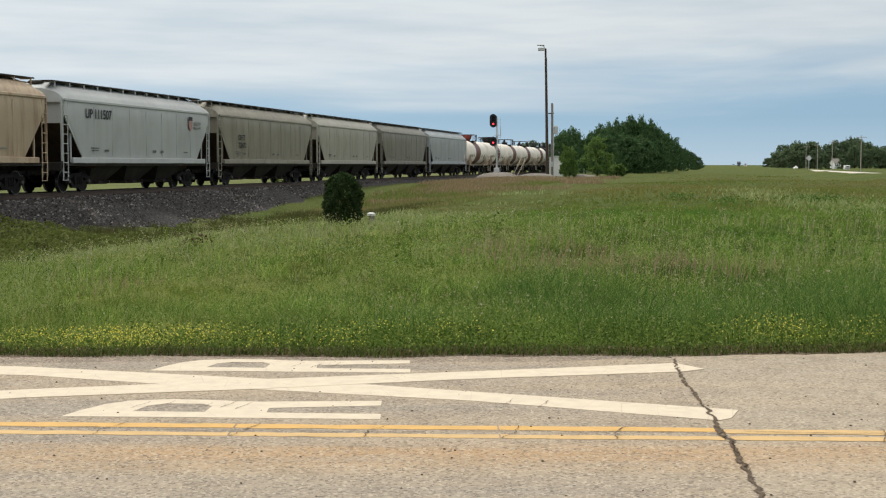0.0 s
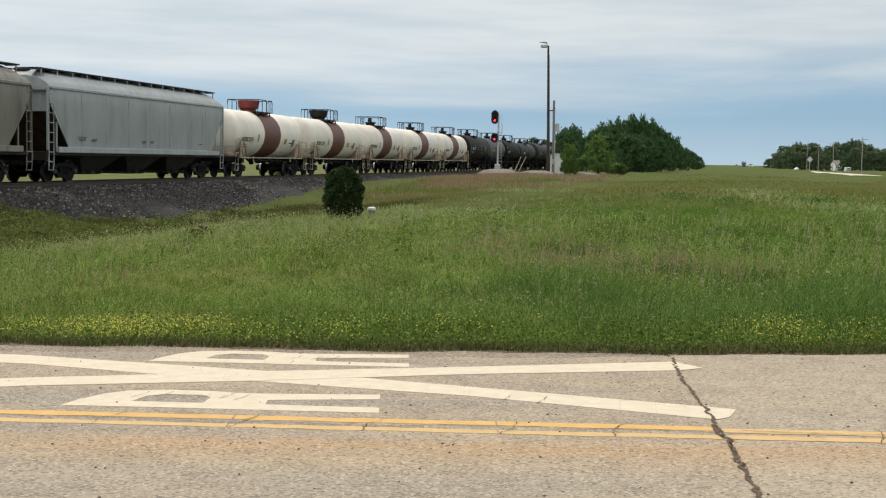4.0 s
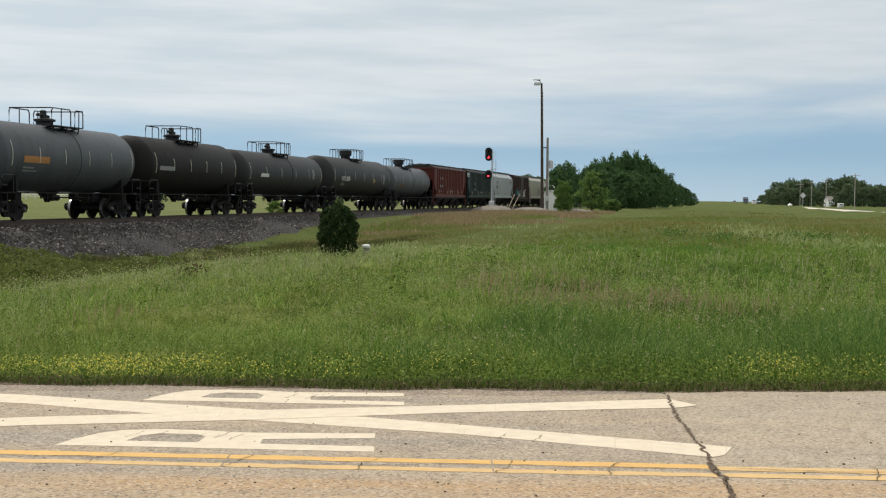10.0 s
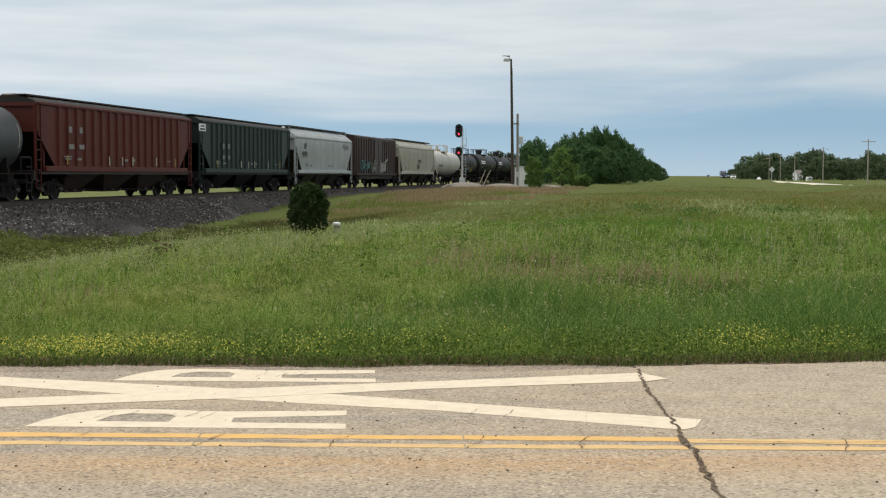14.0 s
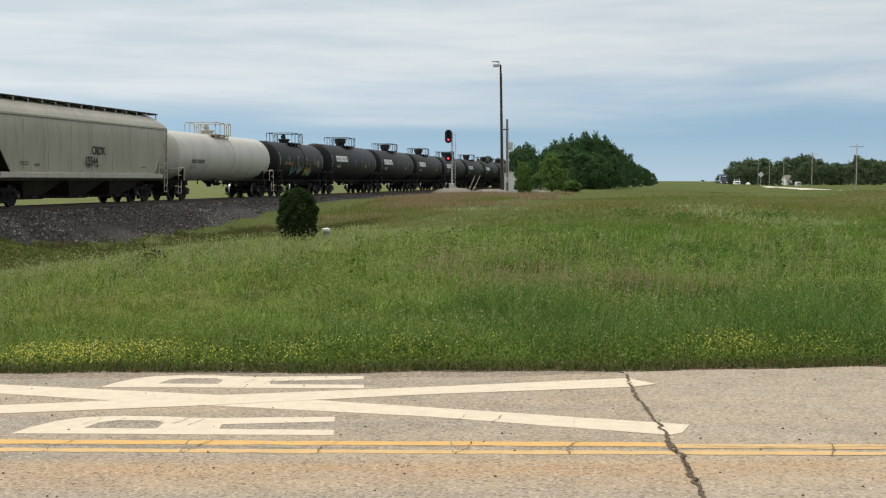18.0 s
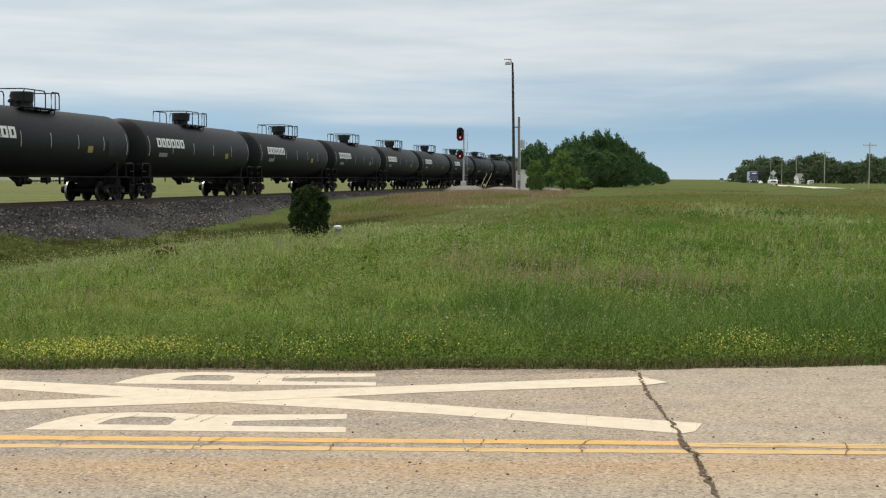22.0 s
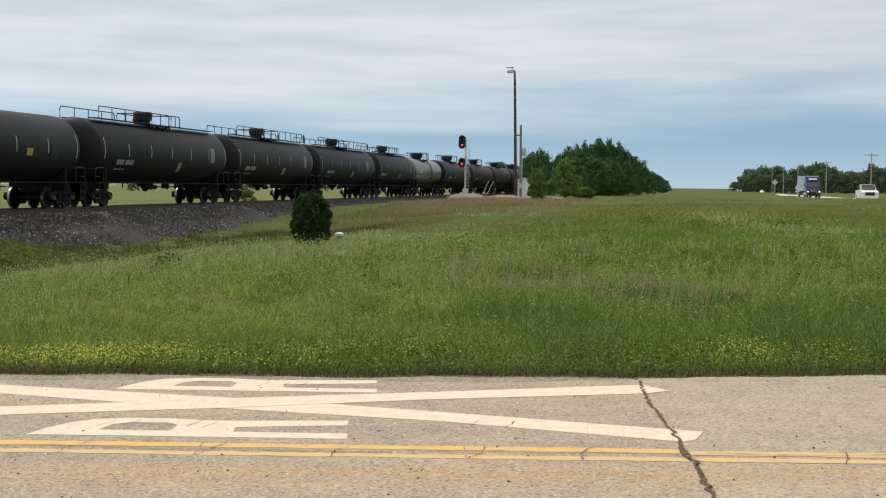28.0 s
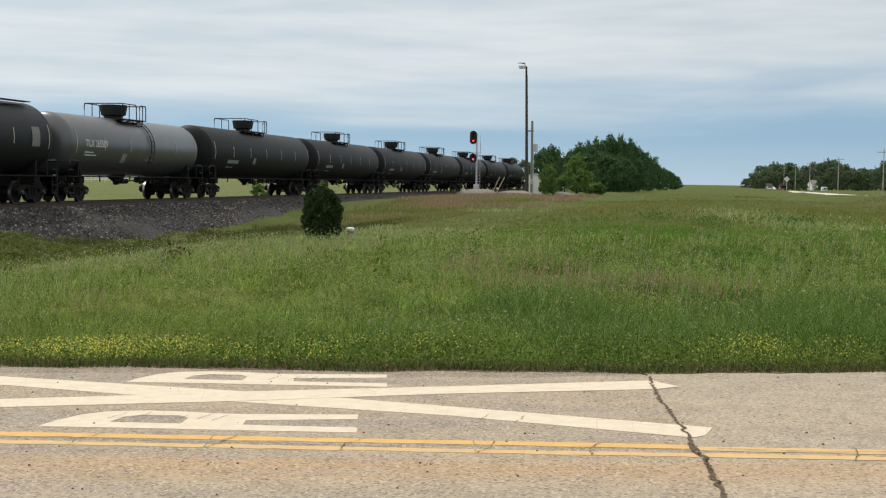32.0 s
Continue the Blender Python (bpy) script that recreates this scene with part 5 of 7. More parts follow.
def build_train():
    F = C_NEAR / C_CUT

    def hop(end, L, label, *a, **k):
        end, L = end * F, L * F
        TRAIN.append((covered_hopper(label, L - 0.95, *a, **k), end - (L - 0.95) / 2 + 0.15))

    def tank(end, L, label, *a, **k):
        end, L = end * F, L * F
        TRAIN.append((tank_wagon(label, L - 0.95, *a, **k), end - (L - 0.95) / 2 + 1.10))

    hop(58.2, 18.9, "stained tan covered hopper wagon with rusty streaks", P_TAN, ink=I_PALE)
    hop(77.1, 18.9, "light grey covered hopper wagon with black number and shield", P_LIGHTGREY, text=(2.05, 3.12, 0.40, "UP 111507", I_DARK))
    car = TRAIN[-1][0]
    part("shield", Geo().prism([(5.05, 3.34), (5.05, 3.05), (5.27, 2.80), (5.49, 3.05), (5.49, 3.34)], -HALF - 0.075, -HALF - 0.065), I_RED, car, "faded shield emblem")
    part("shield_top", Geo().prism([(5.03, 3.36), (5.51, 3.36), (5.51, 3.56), (5.03, 3.56)], -HALF - 0.075, -HALF - 0.065), I_DARK, car)
    marks(car, 5.75, 2.98, -HALF - 0.07, [(0, 0.22, 0.85, 0.11), (0, 0.0, 0.85, 0.11)], I_PALE)
    hop(97.0, 19.9, "putty grey covered hopper wagon, dirty and weathered", P_PUTTY)
    marks(TRAIN[-1][0], -5.75, 2.4, -HALF - 0.07, [(0, -0.55, 0.8, 0.06), (0, -0.7, 0.6, 0.06)], P_DIRTY)
    for zz, word in ((2.52, "CHTT"), (2.10, "720472")):
        part("lettering", lettering(word, 0.30, I_DARK), None, TRAIN[-1][0], "stencilled reporting mark", at=pose(-5.75, -HALF - 0.085, zz))
    hop(116.2, 19.2, "cream covered hopper wagon with faint marks", P_CREAM)
    hop(136.5, 20.3, "dark dirty grey covered hopper wagon", P_DIRTY)
    hop(158.8, 22.3, "smooth blue-grey covered hopper wagon", P_BLUEGREY)

    white = lambda num, *ex: [("text", -5.2, 2.08, 1.95, 0.27, I_DARK, num)] + [("bars", -5.0, 1.72, 1, 1, I_PALE, SMALL), ("bars", -2.4, 2.1, 1, 1, I_PALE, [(0, 0, 0.22, 0.45)]), ("plate", 2.9, 2.0, 0.52, 0.36, I_YELLOW),
                              ("bars", 4.0, 2.05, 0.8, 0.07, I_DARK), ("plate", 4.6, 1.85, 0.5, 0.5, I_GREYPLATE)]
    for end, L, num, dome, dp in ((174.2, 15.4, "RCRX 2719", "cone", P_DOME_RED), (190.3, 16.1, "RCRX 2735", "cone", M_BLACK), (205.8, 15.5, "RCRX 2094", "valves", M_BLACK), (222.2, 16.4, "RCRX 2096", "valves", M_BLACK), (238.7, 16.4, "RCRX 2480", "valves", M_BLACK)):
        tank(end, L, "cream-white tank wagon with a red-brown band and %s" % ("a tapered dome" if dome == "cone" else "open valves on top"), P_WHITE, dia=2.95, zc=2.58, band=(0.62, 3.2), dome=dome, cage=P_CAGE, texts=white(num), dome_paint=dp, under=M_STEEL, strips=False, shift=0.3, deck=2.6)
        for o in TRAIN[-1][0].children:
            if o.name.split(".")[0] in ("handrail", "platform", "cross_rail"):
                o.data.materials[0] = M_BLACK
    dark = lambda num, ink: [("text", -4.6, 2.45, 2.1, 0.30, ink, num), ("bars", -4.6, 2.1, 1, 1, I_PALE, SMALL), ("plate", 4.6, 2.35, 0.55, 0.7, I_GREYPLATE), ("bars", 1.8, 2.1, 1, 1, I_PALE, [(0, 0, 0.9, 0.06), (0.1, -0.15, 0.7, 0.06)])]
    tank(253.4, 15.2, "soot-black tank wagon with white number", P_SOOT, dia=3.14, dome="valves", texts=dark("PRGX 10727", I_WHITE))
    tank(268.1, 14.7, "slate grey tank wagon with faded orange number", P_SLATE, dia=3.0, dome="valves", texts=[("bars", -4.4, 2.35, 2.2, 0.28, I_ORANGE), ("bars", -4.4, 2.0, 1, 1, I_PALE, SMALL)], seam=0.9)
    tank(283.0, 14.9, "brown-black tank wagon with white strips", P_SOOT, dia=3.0, dome="valves", texts=[("bars", -5.0, 2.35, 2.0, 0.22, I_PALE)])
    tank(301.8, 18.8, "charcoal tank wagon with a raised middle seam", P_CHAR, dia=2.85, zc=2.55, dome="valves", texts=[("bars", -5.4, 2.3, 1.6, 0.22, I_WHITE), ("plate", 6.0, 2.3, 0.5, 0.7, I_GREYPLATE)], seam=1.4)
    tank(323.2, 21.0, "dark charcoal tank wagon with a boxed dome", P_CHAR, dia=3.1, zc=2.68, dome="box", texts=[("text", -6.6, 2.35, 2.5, 0.34, I_WHITE, "GATX 228000"), ("bars", -6.6, 2.0, 1, 1, I_PALE, SMALL), ("plate", 3.6, 2.25, 0.5, 0.34, I_YELLOW), ("plate", 7.0, 2.2, 0.6, 0.8, I_GREYPLATE)])
    tank(341.7, 18.5, "mid-grey tank wagon with a boxed dome", P_SLATE, dia=2.9, zc=2.6, dome="box", shift=0.1, deck=3.5, dome_x=0.15, texts=[("bars", -5.4, 2.0, 1, 1, I_RUSTINK, [(0, 0, 1.0, 0.22), (1.2, 0, 1.2, 0.22)])], seam=0.8)

    hop(362.4, 20.7, "oxide red ribbed covered hopper wagon", P_RED, ribbed=True, top=4.42, ink=I_PALE, under=car_paint("red_underframe", (0.035, 0.02, 0.018), (0.05, 0.03, 0.025), 0.6))
    marks(TRAIN[-1][0], -6.1, 2.9, -HALF - 0.07, [(0, 0, 0.30, 0.26), (1.05, 0, 0.3, 0.26), (0, -0.7, 0.5, 0.2), (1.0, -0.7, 0.5, 0.2)], I_PALE)
    hop(382.7, 20.3, "dark green ribbed covered hopper wagon", P_GREEN, ribbed=True, top=4.46, ink=I_PALE, under=P_BLACK)
    marks(TRAIN[-1][0], -5.2, 2.6, -HALF - 0.07, [(0, 0, 0.3, 0.3), (0.9, 0, 0.3, 0.3), (0, -0.6, 0.35, 0.22), (0.9, -0.6, 0.35, 0.22)], I_PALE)
    part("data_panel", Geo().box((-8.35, -HALF + 0.02, 3.72), (0.95, 0.05, 0.40)), I_BRIGHT, TRAIN[-1][0], "white panel with rows of marks")
    marks(TRAIN[-1][0], -8.75, 3.58, -HALF - 0.008, [(0, 0, 0.75, 0.09), (0.1, 0.18, 0.55, 0.07)], I_DARK)
    hop(402.0, 19.3, "pale grey covered hopper wagon with black number", P_BLUEGREY, top=4.6, text=(2.2, 2.95, 0.42, "UP", I_DARK))
    part("lettering", lettering("93791", 0.42, I_DARK), None, TRAIN[-1][0], "stencilled number", at=pose(-6.9, -HALF - 0.10, 2.35))
    marks(TRAIN[-1][0], 5.0, 3.1, -HALF - 0.07, [(0, 0.1, 0.5, 0.3), (0.8, 0.05, 0.9, 0.3)], I_PALE)
    TRAIN.append((box_wagon("rusty dark brown box wagon with sprayed tags", 16.85, P_BROWN), 421.1 * F - 8.4))
    spray(TRAIN[-1][0], 8.4, -HALF - 0.08, 1.3, 3, (I_TEAL, I_PALE, I_WHITE))
    hop(442.8, 21.7, "beige smooth covered hopper wagon with black number", P_CREAM, top=4.66, text=(9.4, 2.30, 0.38, "CRDX", I_DARK))
    part("lettering", lettering("15544", 0.40, I_DARK), None, TRAIN[-1][0], "stencilled number", at=pose(-1.0, -HALF - 0.10, 1.80))
    tank(462.9, 20.4, "off-white tank wagon with large valves and pipe rails", P_OFFWHITE, dia=2.95, zc=2.58, dome="valves", cage=P_CAGE, dome_paint=P_OFFWHITE, texts=[("bars", -6.6, 2.1, 1, 1, I_FAINT, [(0, 0, 0.85, 0.24), (1.0, 0, 1.25, 0.24)]), ("bars", -6.6, 1.8, 1, 1, I_PALE, SMALL)], seam=1.5, strips=False)
    tank(478.4, 15.5, "short black tank wagon with sprayed tags and orange number", P_BLACK, dia=2.9, zc=2.56, dome="valves", texts=[("bars", -4.6, 2.25, 1, 1, I_RUSTINK, [(0, 0, 0.95, 0.24), (1.15, 0, 1.25, 0.24)]), ("bars", 4.0, 2.35, 0.9, 0.2, I_RUSTINK), ("plate", 4.9, 2.15, 0.6, 0.55, I_GREYPLATE), ("tag", -2.6, 1.45, 1.5, 0.75, I_TEAL, 1), ("tag", -1.1, 1.5, 1.7, 0.9, I_PALE, 2), ("tag", 1.6, 1.45, 1.6, 0.9, I_YELLOW, 3), ("tag", 1.9, 1.35, 1.6, 0.6, I_TEAL, 4)], seam=1.2)
    end = 478.4
    for nxt in (498.7, 518.7, 538.5, 558.9, 578.8, 598.0, 618.6, 639.2):
        tank(nxt, nxt - end, "black tank wagon with a boxed dome and white brand blocks", P_BLACK, dia=3.14, zc=2.66, dome="box", shift=0.8, deck=3.2, dome_x=0.9, texts=[("word", -7.2, 2.72, 4.1, 0.50, I_BRIGHT), ("bars", -6.5, 2.2, 1.2, 0.22, I_PALE), ("plate", 4.3, 2.25, 0.55, 0.32, I_YELLOW), ("plate", 6.6, 2.1, 0.6, 0.8, P_CHAR)])
        end = nxt
    for nxt, rl in ((660.0, "side"), (680.2, "long"), (701.8, "long"), (720.5, "side")):
        tank(nxt, nxt - end, "black tank wagon with a long railed walkway on top", P_BLACK, dia=3.22, zc=2.70, dome="box", rails=rl, shift=0.6, texts=[("bars", -6.8, 2.0, 1, 1, I_PALE, [(0, 0, 0.9, 0.26), (1.1, 0, 1.0, 0.26), (0, -0.3, 1.3, 0.07)]), ("plate", 1.6, 1.7, 0.5, 0.55, I_YELLOW if rl == "long" else I_PALE), ("plate", 6.7, 2.35, 0.7, 0.85, I_GREYPLATE)])
        end = nxt
    tank(738.7, 18.2, "silver-topped grey tank wagon with a white number", P_SILVER, dia=2.95, zc=2.6, dome="cone", texts=[("text", -6.2, 2.5, 2.4, 0.34, I_WHITE, "TILX 265509"), ("bars", -6.2, 2.1, 1, 1, I_WHITE, SMALL), ("plate", -2.0, 1.75, 0.55, 0.5, I_PALE), ("plate", 1.0, 1.9, 1.0, 0.12, I_PALE)], strips=True, ladder=True)
    end = 738.7
    for nxt in (761.5, 784.3, 806.9, 828.6, 850.4, 872.2, 894.0):
        tank(nxt, nxt - end, "black tank wagon with a tapered dome and railed platform", P_BLACK, dia=3.14, zc=2.66, dome="cone", rails="short", deck=4.3, shift=-0.1, dome_x=0.25, texts=[("bars", -7.0, 2.0, 1, 1, I_PALE, [(0, 0, 2.0, 0.22), (0, -0.3, 1.3, 0.07)]), ("plate", -2.2, 2.0, 0.5, 0.4, I_PALE)])
        end = nxt


# ---------------------------------------------------------------- vehicles on the highway
def vehicle_wheels(car, places, r, w):
    for x, y in places:
        t = part("wheel", Geo().lathe([(-w / 2, r * 0.6), (-w / 2, r * 0.95), (-w * 0.35, r), (w * 0.35, r), (w / 2, r * 0.95), (w / 2, r * 0.6)], "y", 16), M_BLACK, car, "black tyre", at=pose(x, y, r))
        part("rim", Geo().lathe([(-w * 0.45, 0.0001), (-w * 0.42, r * 0.55), (-w * 0.5, r * 0.6), (w * 0.5, r * 0.6), (w * 0.42, r * 0.55), (w * 0.45, 0.0001)], "y", 12), M_ALU, t)


def lorry():
    """Blue cab with a pale box trailer; it drives along +x."""
    v = thing("lorry", "blue lorry with a pale grey box trailer, headlights on", "lorry")
    blue = car_paint("lorry_blue", (0.014, 0.032, 0.125), (0.02, 0.03, 0.06), 0.3, 0.3)
    box = car_paint("trailer_grey", (0.30, 0.36, 0.43), (0.22, 0.25, 0.28), 0.3, 0.4)
    part("trailer_box", Geo().box((-8.6, 0, 2.65), (14.2, 2.55, 2.8), bevel=0.05), box, v, "pale blue-grey trailer box")
    part("trailer_frame", Geo().box((-8.6, 0, 1.1), (13.6, 1.0, 0.35)).box((-15.5, 0, 0.6), (0.1, 2.2, 0.2)), M_STEEL, v)
    cab = Geo().prism([(-1.2, 0.95), (2.9, 0.95), (3.0, 1.35), (2.85, 1.75), (1.55, 1.95), (1.0, 2.95), (0.55, 3.9), (-1.2, 4.0)], -1.22, 1.22)
    cb = part("cab", cab, blue, v, "glossy blue sleeper cab")
    part("windscreen", Geo().prism([(1.60, 2.0), (1.66, 2.0), (1.14, 2.9), (1.08, 2.9)], -1.08, 1.08), M_GLASS, cb)
    part("sun_visor", Geo().box((1.05, 0, 3.05), (0.35, 2.3, 0.12)), blue, cb)
    part("brand_blocks", Geo().box((0.78, 0, 3.45), (0.06, 1.4, 0.28), pose(0, 0, 0, 0, -22, 0).to_3x3()), M_WHITE, cb)
    gr = part("grille", Geo().box((2.96, 0, 1.35), (0.10, 1.1, 0.75), bevel=0.02), M_BLACK, cb)
    part("hood", Geo().prism([(1.5, 1.72), (2.86, 1.62), (2.90, 1.74), (1.55, 1.96)], -1.0, 1.0), blue, v)
    for k in range(4):
        part("grille_bar", Geo().box((3.02, 0, 1.10 + 0.17 * k), (0.03, 1.0, 0.035)), M_ALU, v)
    part("bumper", Geo().box((2.95, 0, 0.66), (0.3, 2.45, 0.42), bevel=0.05), M_BLACK, v)
    part("side_skirt", Geo().box((-9.0, -1.2, 0.95), (6.0, 0.04, 0.55)).box((-9.0, 1.2, 0.95), (6.0, 0.04, 0.55)), M_STEEL, v)
    for sy in (-1, 1):
        part("headlight", Geo().box((2.93, sy * 0.98, 1.15), (0.16, 0.26, 0.18), bevel=0.03), M_HEADLAMP, v, "lit headlight")
        part("mirror", Geo().box((1.4, sy * 1.48, 2.45), (0.12, 0.22, 0.6), bevel=0.02), M_BLACK, v)
        part("side_window", Geo().box((0.55, sy * 1.225, 2.45), (0.9, 0.02, 0.65)), M_GLASS, cb)
        part("fuel_tank", Geo().lathe([(-0.9, 0.0001), (-0.9, 0.32), (0.7, 0.32), (0.7, 0.0001)], "x", 12, (-1.8, sy * 0.95, 0.8)), M_ALU, v)
        part("stack", Geo().tube([(-1.35, sy * 1.05, 1.0), (-1.35, sy * 1.05, 4.05)], 0.07, 8), M_ALU, v)
    part("chassis", Geo().box((-0.5, 0, 0.8), (6.4, 0.9, 0.3)), M_STEEL, v)
    vehicle_wheels(v, [(x, y) for x in (2.1, -2.6, -3.9, -13.4, -14.7) for y in (-1.05, 1.05)], 0.52, 0.32)
    return v


def pickup(label, col, towing=False):
    v = thing("pickup_truck", label, "pickup truck")
    paint = car_paint("pickup_%s" % label.split()[0], col, tuple(c * 0.7 for c in col), 0.25, 0.3)
    body = Geo().prism([(-2.9, 0.55), (2.75, 0.5), (2.9, 0.75), (2.88, 1.15), (2.6, 1.28), (1.35, 1.36), (-2.9, 1.36)], -1.0, 1.0)
    bd = part("body", body, paint, v)
    cabin = Geo()
    cabin.add([(1.4, -0.97, 1.34), (1.4, 0.97, 1.34), (-1.05, 0.97, 1.34), (-1.05, -0.97, 1.34), (0.6, -0.80, 1.98), (0.6, 0.80, 1.98), (-0.85, 0.80, 1.98), (-0.85, -0.80, 1.98)],
              [(0, 1, 5, 4), (1, 2, 6, 5), (2, 3, 7, 6), (3, 0, 4, 7), (4, 5, 6, 7)])
    cb = part("cabin", cabin, paint, v)
    part("windscreen", Geo().add([(1.33, -0.86, 1.42), (1.33, 0.86, 1.42), (0.68, 0.74, 1.94), (0.68, -0.74, 1.94)], [(0, 1, 2, 3)]).add([(1.28, -0.86, 1.42), (1.28, 0.86, 1.42), (0.63, 0.74, 1.94), (0.63, -0.74, 1.94)], [(3, 2, 1, 0)]), M_GLASS, cb, at=pose(0.045, 0, 0.02))
    for sy in (-1, 1):
        part("side_window", Geo().add([(1.0, sy * 0.965, 1.42), (-0.9, sy * 0.965, 1.42), (-0.75, sy * 0.83, 1.92), (0.6, sy * 0.83, 1.92)], [(0, 1, 2, 3), (3, 2, 1, 0)]), M_GLASS, cb, at=pose(0, sy * 0.012, 0))
        part("headlight", Geo().box((2.86, sy * 0.78, 1.02), (0.12, 0.34, 0.22), bevel=0.03), M_ALU, v)
        part("mirror", Geo().box((1.1, sy * 1.14, 1.5), (0.12, 0.26, 0.22), bevel=0.03), M_BLACK, v)
    part("grille", Geo().box((2.88, 0, 0.98), (0.08, 1.15, 0.36), bevel=0.02), M_BLACK, v)
    part("bumper", Geo().box((2.95, 0, 0.62), (0.22, 1.95, 0.26), bevel=0.04), M_ALU, v)
    part("bed", Geo().box((-1.95, 0, 1.32), (1.7, 1.7, 0.02)), M_BLACK, v)
    vehicle_wheels(v, [(x, y) for x in (1.85, -1.85) for y in (-0.88, 0.88)], 0.40, 0.26)
    v.scale = (0.96, 0.96, 1.12)
    if towing:
        part("trailer_deck", Geo().box((-7.2, 0, 0.75), (6.4, 2.2, 0.18)).box((-3.7, 0, 0.65), (1.6, 0.15, 0.15)), paint, v, "dark red flat trailer")
        part("trailer_load", Geo().box((-6.2, 0, 1.15), (2.6, 1.5, 0.6), bevel=0.1), M_STEEL, v)
        vehicle_wheels(v, [(x, y) for x in (-7.3, -8.2) for y in (-1.0, 1.0)], 0.36, 0.22)
    return v


HIGHWAY_Z = -0.08


def on_highway(y, d):
    return Vector((K * y + d, y, HIGHWAY_Z + 0.02))


def build_highway():
    hw = thing("highway", "pale concrete highway beside the field", "highway", kind="structure")
    g = Geo()
    a = [(K * y + d, y, HIGHWAY_Z) for y, d in ((-300, 21), (720, 21), (720, 33), (-300, 33))]
    g.add(a, [(3, 2, 1, 0)])
    g.add([(x, y, z - 0.3) for x, y, z in a], [(0, 1, 2, 3)])
    part("carriageway", g, M_HIGHWAY, hw, "pale concrete surface", smooth=0)
    for d in (26.9, 27.2):
        g = Geo().add([(K * y + dd, y, HIGHWAY_Z + 0.004) for y, dd in ((-300, d), (720, d), (720, d + 0.12), (-300, d + 0.12))], [(3, 2, 1, 0)])
        part("centre_line", g, M_YELLOW_LINE, hw, "yellow centre line", smooth=0)
    return hw


# ---------------------------------------------------------------- grass and herbs
M_BLADE = leafy("grass_blade", ((0.092, 0.126, 0.020), (0.155, 0.200, 0.032), (0.215, 0.268, 0.048), (0.290, 0.335, 0.075), (0.42, 0.42, 0.16)),
                patch=(((0.42, 0.42, 0.17), 0.48, 0.64, 0.75, 0.22), ((0.24, 0.19, 0.085), 0.60, 0.74, 0.6, 0.27), ((0.075, 0.165, 0.018), 0.53, 0.66, 0.75, 0.38), ((0.105, 0.125, 0.032), 0.55, 0.63, 0.7, 0.75), ((0.44, 0.45, 0.20), 0.58, 0.66, 0.6, 1.1)), through_=0.42, tuft=(0.60, 0.66, 1.36))
M_FAR_BLADE = leafy("far_blade", ((0.150, 0.175, 0.036), (0.185, 0.200, 0.048), (0.215, 0.215, 0.060), (0.255, 0.23, 0.078)),
                    patch=(((0.12, 0.19, 0.032), 0.46, 0.62, 0.8, 0.05), ((0.27, 0.21, 0.10), 0.42, 0.66, 0.8, 0.035)), through_=0.4)
M_LUSH = leafy("lush_blade", ((0.055, 0.110, 0.017), (0.088, 0.165, 0.024), (0.128, 0.226, 0.035), (0.185, 0.285, 0.054), (0.30, 0.38, 0.11)),
               patch=(((0.22, 0.25, 0.065), 0.54, 0.70, 0.6, 0.2), ((0.065, 0.165, 0.024), 0.52, 0.64, 0.7, 0.3), ((0.060, 0.110, 0.024), 0.56, 0.64, 0.7, 0.8), ((0.30, 0.34, 0.12), 0.59, 0.67, 0.5, 1.0)), through_=0.42, tuft=(0.50, 0.64, 1.38))
M_MID = leafy("mid_blade", ((0.095, 0.175, 0.024), (0.125, 0.215, 0.030), (0.155, 0.245, 0.040), (0.20, 0.28, 0.056)),
              patch=(((0.24, 0.28, 0.08), 0.52, 0.70, 0.7, 0.10), ((0.080, 0.195, 0.030), 0.50, 0.62, 0.8, 0.13), ((0.23, 0.185, 0.085), 0.58, 0.74, 0.55, 0.12)), through_=0.42, tuft=(0.9, 0.78, 1.20))
M_TUFT = leafy("tuft_blade", ((0.060, 0.125, 0.018), (0.105, 0.195, 0.028), (0.160, 0.26, 0.042), (0.24, 0.33, 0.070), (0.40, 0.45, 0.15)),
               patch=(((0.36, 0.37, 0.13), 0.50, 0.66, 0.6, 0.22), ((0.24, 0.19, 0.085), 0.60, 0.74, 0.5, 0.27)), through_=0.42, tuft=(0.55, 0.55, 1.45))
M_LONG = leafy("long_blades", ((0.09, 0.17, 0.025), (0.15, 0.24, 0.042), (0.23, 0.31, 0.065), (0.38, 0.42, 0.14)), through_=0.4)
M_DRY = leafy("dry_grass", ((0.30, 0.215, 0.135), (0.40, 0.285, 0.19), (0.26, 0.19, 0.11), (0.21, 0.215, 0.085)))
M_SEED = leafy("seed_heads", ((0.38, 0.36, 0.19), (0.30, 0.27, 0.14), (0.48, 0.46, 0.30)))
M_HERB = leafy("herb_leaf", ((0.045, 0.08, 0.014), (0.115, 0.18, 0.030), (0.24, 0.31, 0.065)), through_=0.35)
M_YELLOW = leafy("yellow_petals", ((0.85, 0.74, 0.07), (0.90, 0.84, 0.22), (0.78, 0.70, 0.07)))
M_WHITEFLOWER = leafy("white_petals", ((0.6, 0.6, 0.55), (0.7, 0.7, 0.62)))
M_WEED = leafy("weed_leaves", ((0.085, 0.108, 0.026), (0.135, 0.165, 0.042), (0.21, 0.235, 0.070)), through_=0.35)
